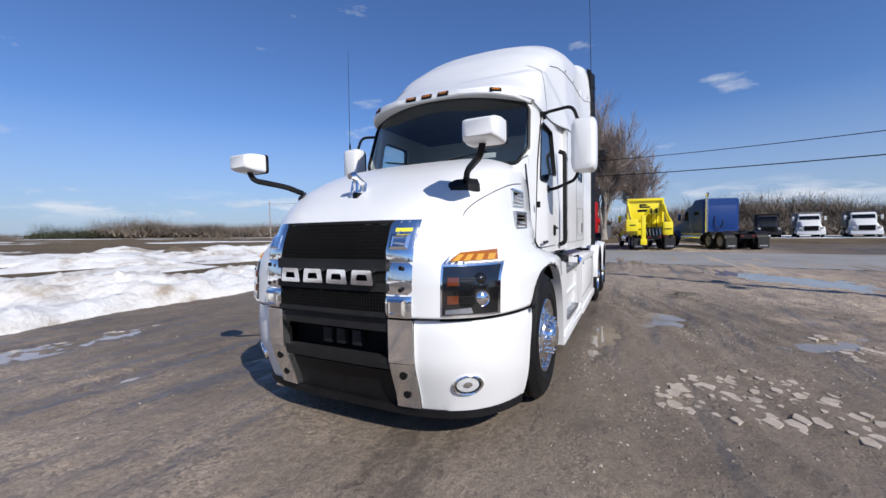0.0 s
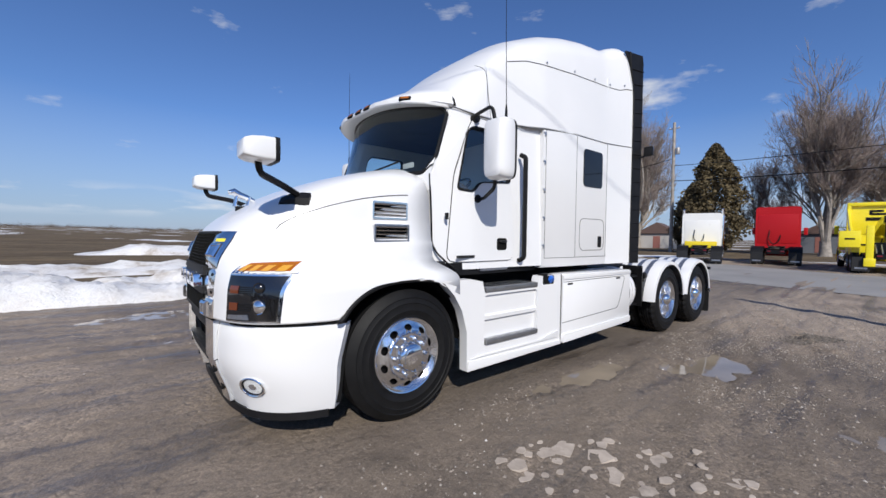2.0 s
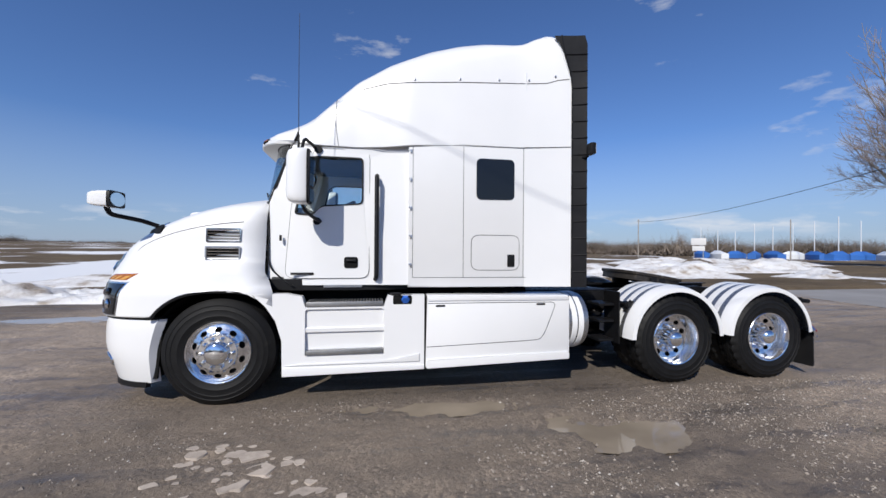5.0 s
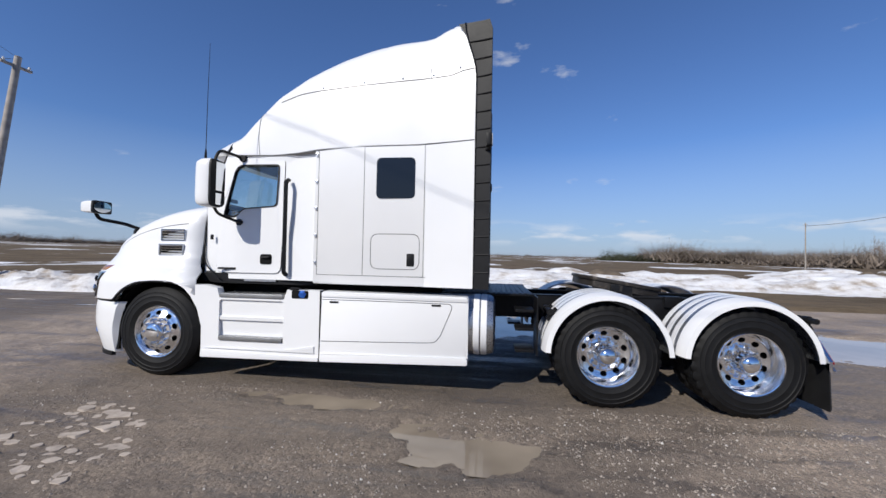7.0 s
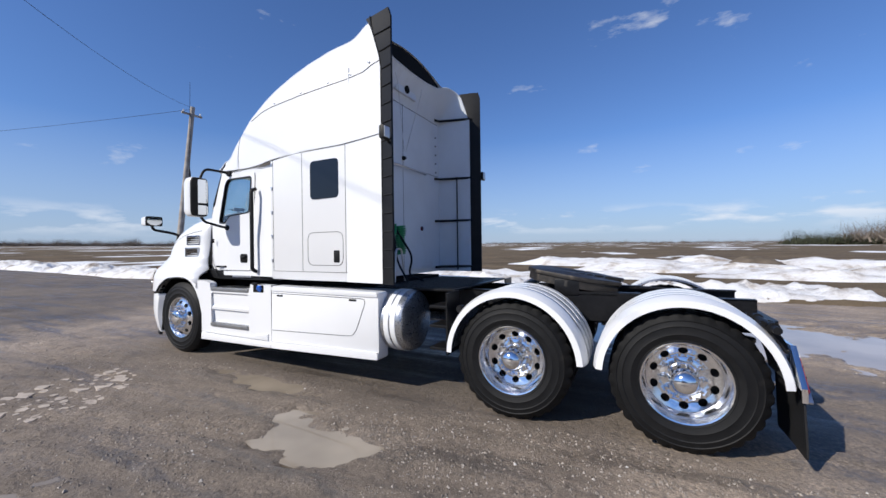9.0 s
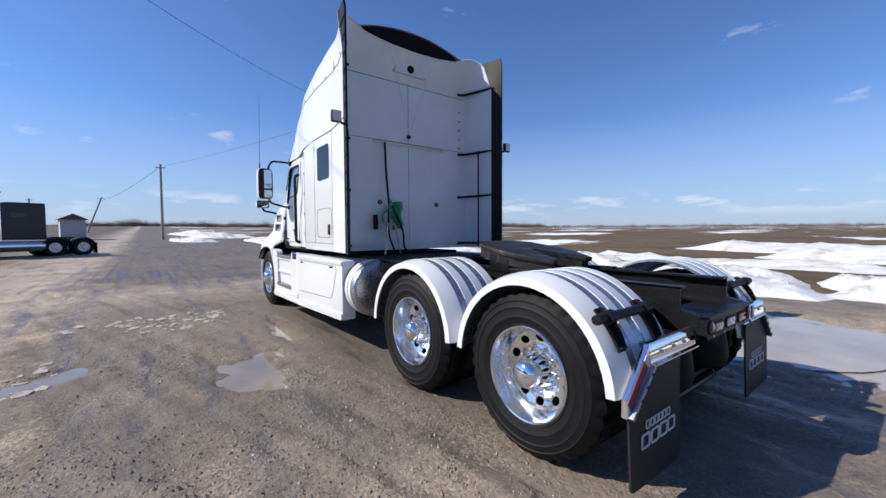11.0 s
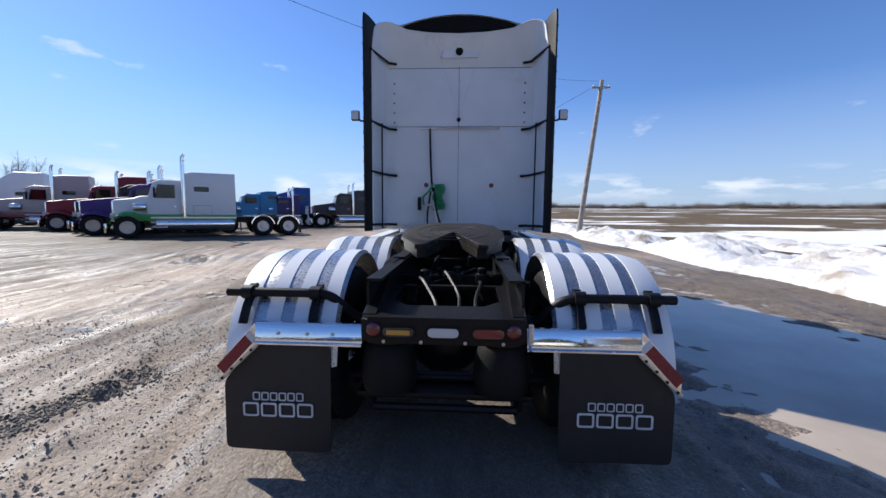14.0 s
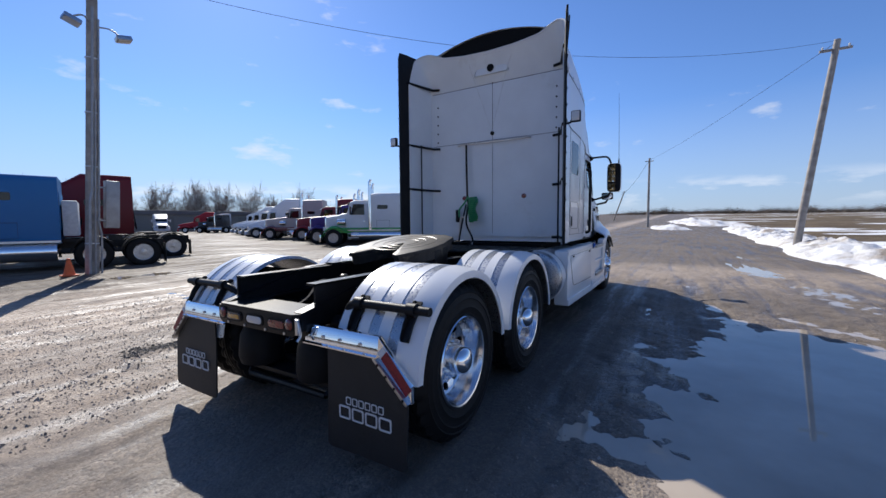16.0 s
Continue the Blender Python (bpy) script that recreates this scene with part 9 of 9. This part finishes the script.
def far_woods(label, points, height, seed, count, mat, deep=12.0, name="distant_woods"):
    """A belt of leafless bushes and trees along a line: thousands of slim blades."""
    rng = random.Random(seed)
    vs, fs = [], []
    lens = [math.dist(a, b) for a, b in zip(points, points[1:])]
    for _ in range(count):
        k = rng.choices(range(len(lens)), lens)[0]
        t = rng.random()
        x = points[k][0] + (points[k + 1][0] - points[k][0]) * t + rng.uniform(-deep, deep)
        y = points[k][1] + (points[k + 1][1] - points[k][1]) * t + rng.uniform(-deep, deep)
        h = height * (0.45 + 0.55 * rng.random()) * max(0.25, 0.75 + 0.6 * noise.noise((x * 0.05, y * 0.05, seed)))
        w, foot = height * 0.16, ground_z(x, y)
        for _ in range(34):
            b = Vector((x + rng.gauss(0, w), y + rng.gauss(0, w), foot + rng.uniform(0, h * 0.55)))
            e = b + Vector((rng.gauss(0, w * 1.1), rng.gauss(0, w * 1.1), h * rng.uniform(0.15, 0.45)))
            s = Vector((rng.uniform(-1, 1), rng.uniform(-1, 1), 0)).normalized() * height * 0.0038
            i = len(vs)
            vs += [b - s, b + s, e]
            fs.append((i, i + 1, i + 2))
        for _ in range(12):
            b = Vector((x + rng.gauss(0, w * 1.3), y + rng.gauss(0, w * 1.3), foot + rng.uniform(-0.1, h * 0.2)))
            e = b + Vector((rng.gauss(0, w), rng.gauss(0, w), h * rng.uniform(0.1, 0.35)))
            s = Vector((rng.uniform(-1, 1), rng.uniform(-1, 1), 0)).normalized() * height * 0.03
            i = len(vs)
            vs += [b - s, b + s, e]
            fs.append((i, i + 1, i + 2))
    me = bpy.data.meshes.new(name)
    me.from_pydata(vs, [], fs)
    me.materials.append(mat)
    return tagged(new(name, me), label, "woods", "", "stuff")


def polar(cx, cy, bearing, dist):
    return (cx + dist * math.cos(radians(bearing)), cy + dist * math.sin(radians(bearing)))


far_woods("leafless brown wood behind the dump trucks", [(88, -6), (92, -30), (86, -62), (70, -90)], 9.5, 1, 3000, wood_far, 8)
far_woods("low leafless brush beyond the road", [(74, 2), (78, -12), (76, -30)], 5, 2, 500, wood_far, 5)
far_woods("leafless hedge across the distant field", [polar(0, 0, b, 240) for b in (50, 56, 62, 67)], 14, 3, 900, wood_far, 10)
far_woods("dark evergreens at the end of the hedge", [polar(0, 0, b, 235) for b in (66, 70, 72)], 9, 4, 260, wood_green, 8)
far_woods("leafless trees behind the boat yard", [polar(0, 0, b, 200) for b in (28, 34, 40, 46, 52)], 12, 5, 1100, wood_far, 12)
far_woods("thin line of trees on the horizon", [polar(0, 0, b, 900) for b in (70, 85, 100, 115, 130)], 11, 6, 900, wood_far, 20)
far_woods("long dark wood on the far side of the field", [polar(0, 0, b, 760) for b in (128, 137, 150)], 17, 7, 900, wood_far, 16)
far_woods("thin line of trees along the lane's end", [polar(0, 0, b, 500) for b in (150, 160, 170, 178, 186)], 11, 8, 1100, wood_far, 16)
far_woods("leafless trees behind the low building", [(-20, -118), (-45, -116), (-75, -110), (-95, -95)], 12, 9, 900, wood_far, 6)
for k, (x, y) in enumerate(((-30, -106), (-44, -104), (-58, -102), (-14, -112), (-22, -110), (-37, -108), (-51, -104), (-65, -101), (-8, -114), (-72, -98))):
    bare_tree("bare tree behind the low building", (x, y), 10.5 + (k * 7) % 4, 40 + k, 5, 6)

# low building, shed, house, boats under blue covers with bare masts
def low_building():
    t = thing("low_building", "long low yard building with flat dark roof edge", "building", "", Matrix.Translation((-44, -92, 0)) @ Matrix.Rotation(radians(-16), 4, "Z"))
    bm = bmesh.new()
    box(bm, -34, 34, -6, 6, 0, 3.6)
    part("wall", bm, plain("pale_siding", (0.2, 0.185, 0.165), 0.8), t)
    bm = bmesh.new()
    box(bm, -34.4, 34.4, -6.4, 6.4, 3.6, 4.5, 0.05)
    part("roof", bm, plain("roof_edge", (0.13, 0.12, 0.12), 0.7), t)
    for k in range(8):
        bm = bmesh.new()
        x = -28 + k * 8
        box(bm, x - 1.7, x + 1.7, 6.0, 6.06, 0.05, 3.1)
        part("door" if k % 2 else "window", bm, plain("bay_door", (0.16, 0.15, 0.13), 0.6), t)
low_building()
for label, at, size, turn, col in (("small grey shed beside the lane", (-62, -10.5), (3, 2.4, 2.6), 10, (0.42, 0.42, 0.42)), ("small lattice-walled shed with brown roof beyond the road", (66, 22.5), (6, 5.5, 2.4), 12, (0.4, 0.38, 0.36)), ("small dark outbuilding between the trees", (66, 3.5), (5, 4, 2.4), 5, (0.12, 0.13, 0.15))):
    t = thing("outbuilding", label, "building", "small buildings", Matrix.Translation((at[0], at[1], ground_z(at[0], at[1]))) @ Matrix.Rotation(radians(turn), 4, "Z"))
    a, b, h = size
    bm = bmesh.new()
    box(bm, -a / 2, a / 2, -b / 2, b / 2, 0, h)
    part("wall", bm, plain("siding", col, 0.8), t)
    bm = bmesh.new()
    prism(bm, [(-b / 2 - 0.3, h), (b / 2 + 0.3, h), (0, h + b * 0.32)], -a / 2 - 0.3, a / 2 + 0.3, "x")
    part("roof", bm, plain("shingle", (0.11, 0.07, 0.06), 0.8), t)
    bm = bmesh.new()
    box(bm, -a / 2 - 0.03, -a / 2, -0.5, 0.5, 0.1, 2.0)
    part("door", bm, plain("door_paint", (0.25, 0.1, 0.08), 0.6), t)
blue_cover = plain("blue_cover", (0.03, 0.13, 0.42), 0.6)
rng = random.Random(77)
for k in range(14):
    bx, by = polar(2, -5, 24 + k * 1.7, 128 + 8 * (k % 3))
    t = thing("covered_boat", "laid-up boat under a blue cover with a bare white mast", "boat", "laid-up boats", Matrix.Translation((bx, by, ground_z(bx, by))) @ Matrix.Rotation(radians(rng.uniform(0, 360)), 4, "Z"))
    bm = bmesh.new()
    loft(bm, [[(x, y, z) for y, z in ((-w, 0.0), (w, 0.0), (w, 1.4), (0.0, 1.4 + h), (-w, 1.4))] for x, w, h in ((-3.5, 0.9, 0.3), (-1, 1.4, 0.9), (2, 1.2, 0.9), (4, 0.3, 0.3))])
    part("cover", bm, blue_cover if k % 4 else white_inner, t)
    bm = bmesh.new()
    tube(bm, [(0.3, 0, 0.5), (0.3, 0, rng.uniform(7.5, 10.5))], 0.09, 6)
    part("mast", bm, white_inner, t)
sg = thing("road_sign", "white road sign boards on posts beside the far road", "sign", "", Matrix.Translation((*polar(2, -5.4, 46.6, 95), ground_z(*polar(2, -5.4, 46.6, 95)))) @ Matrix.Rotation(radians(46.6), 4, "Z"))
bm = bmesh.new()
for y in (-0.8, 0.8):
    box(bm, -0.06, 0.06, y - 0.06, y + 0.06, 0, 4.6)
part("post", bm, steel_pole, sg)
bm = bmesh.new()
box(bm, -0.12, -0.06, -1.3, 1.3, 3.2, 4.6, 0.02)
box(bm, -0.12, -0.06, -1.1, 1.1, 2.0, 3.0, 0.02)
part("board", bm, letter_white, sg)
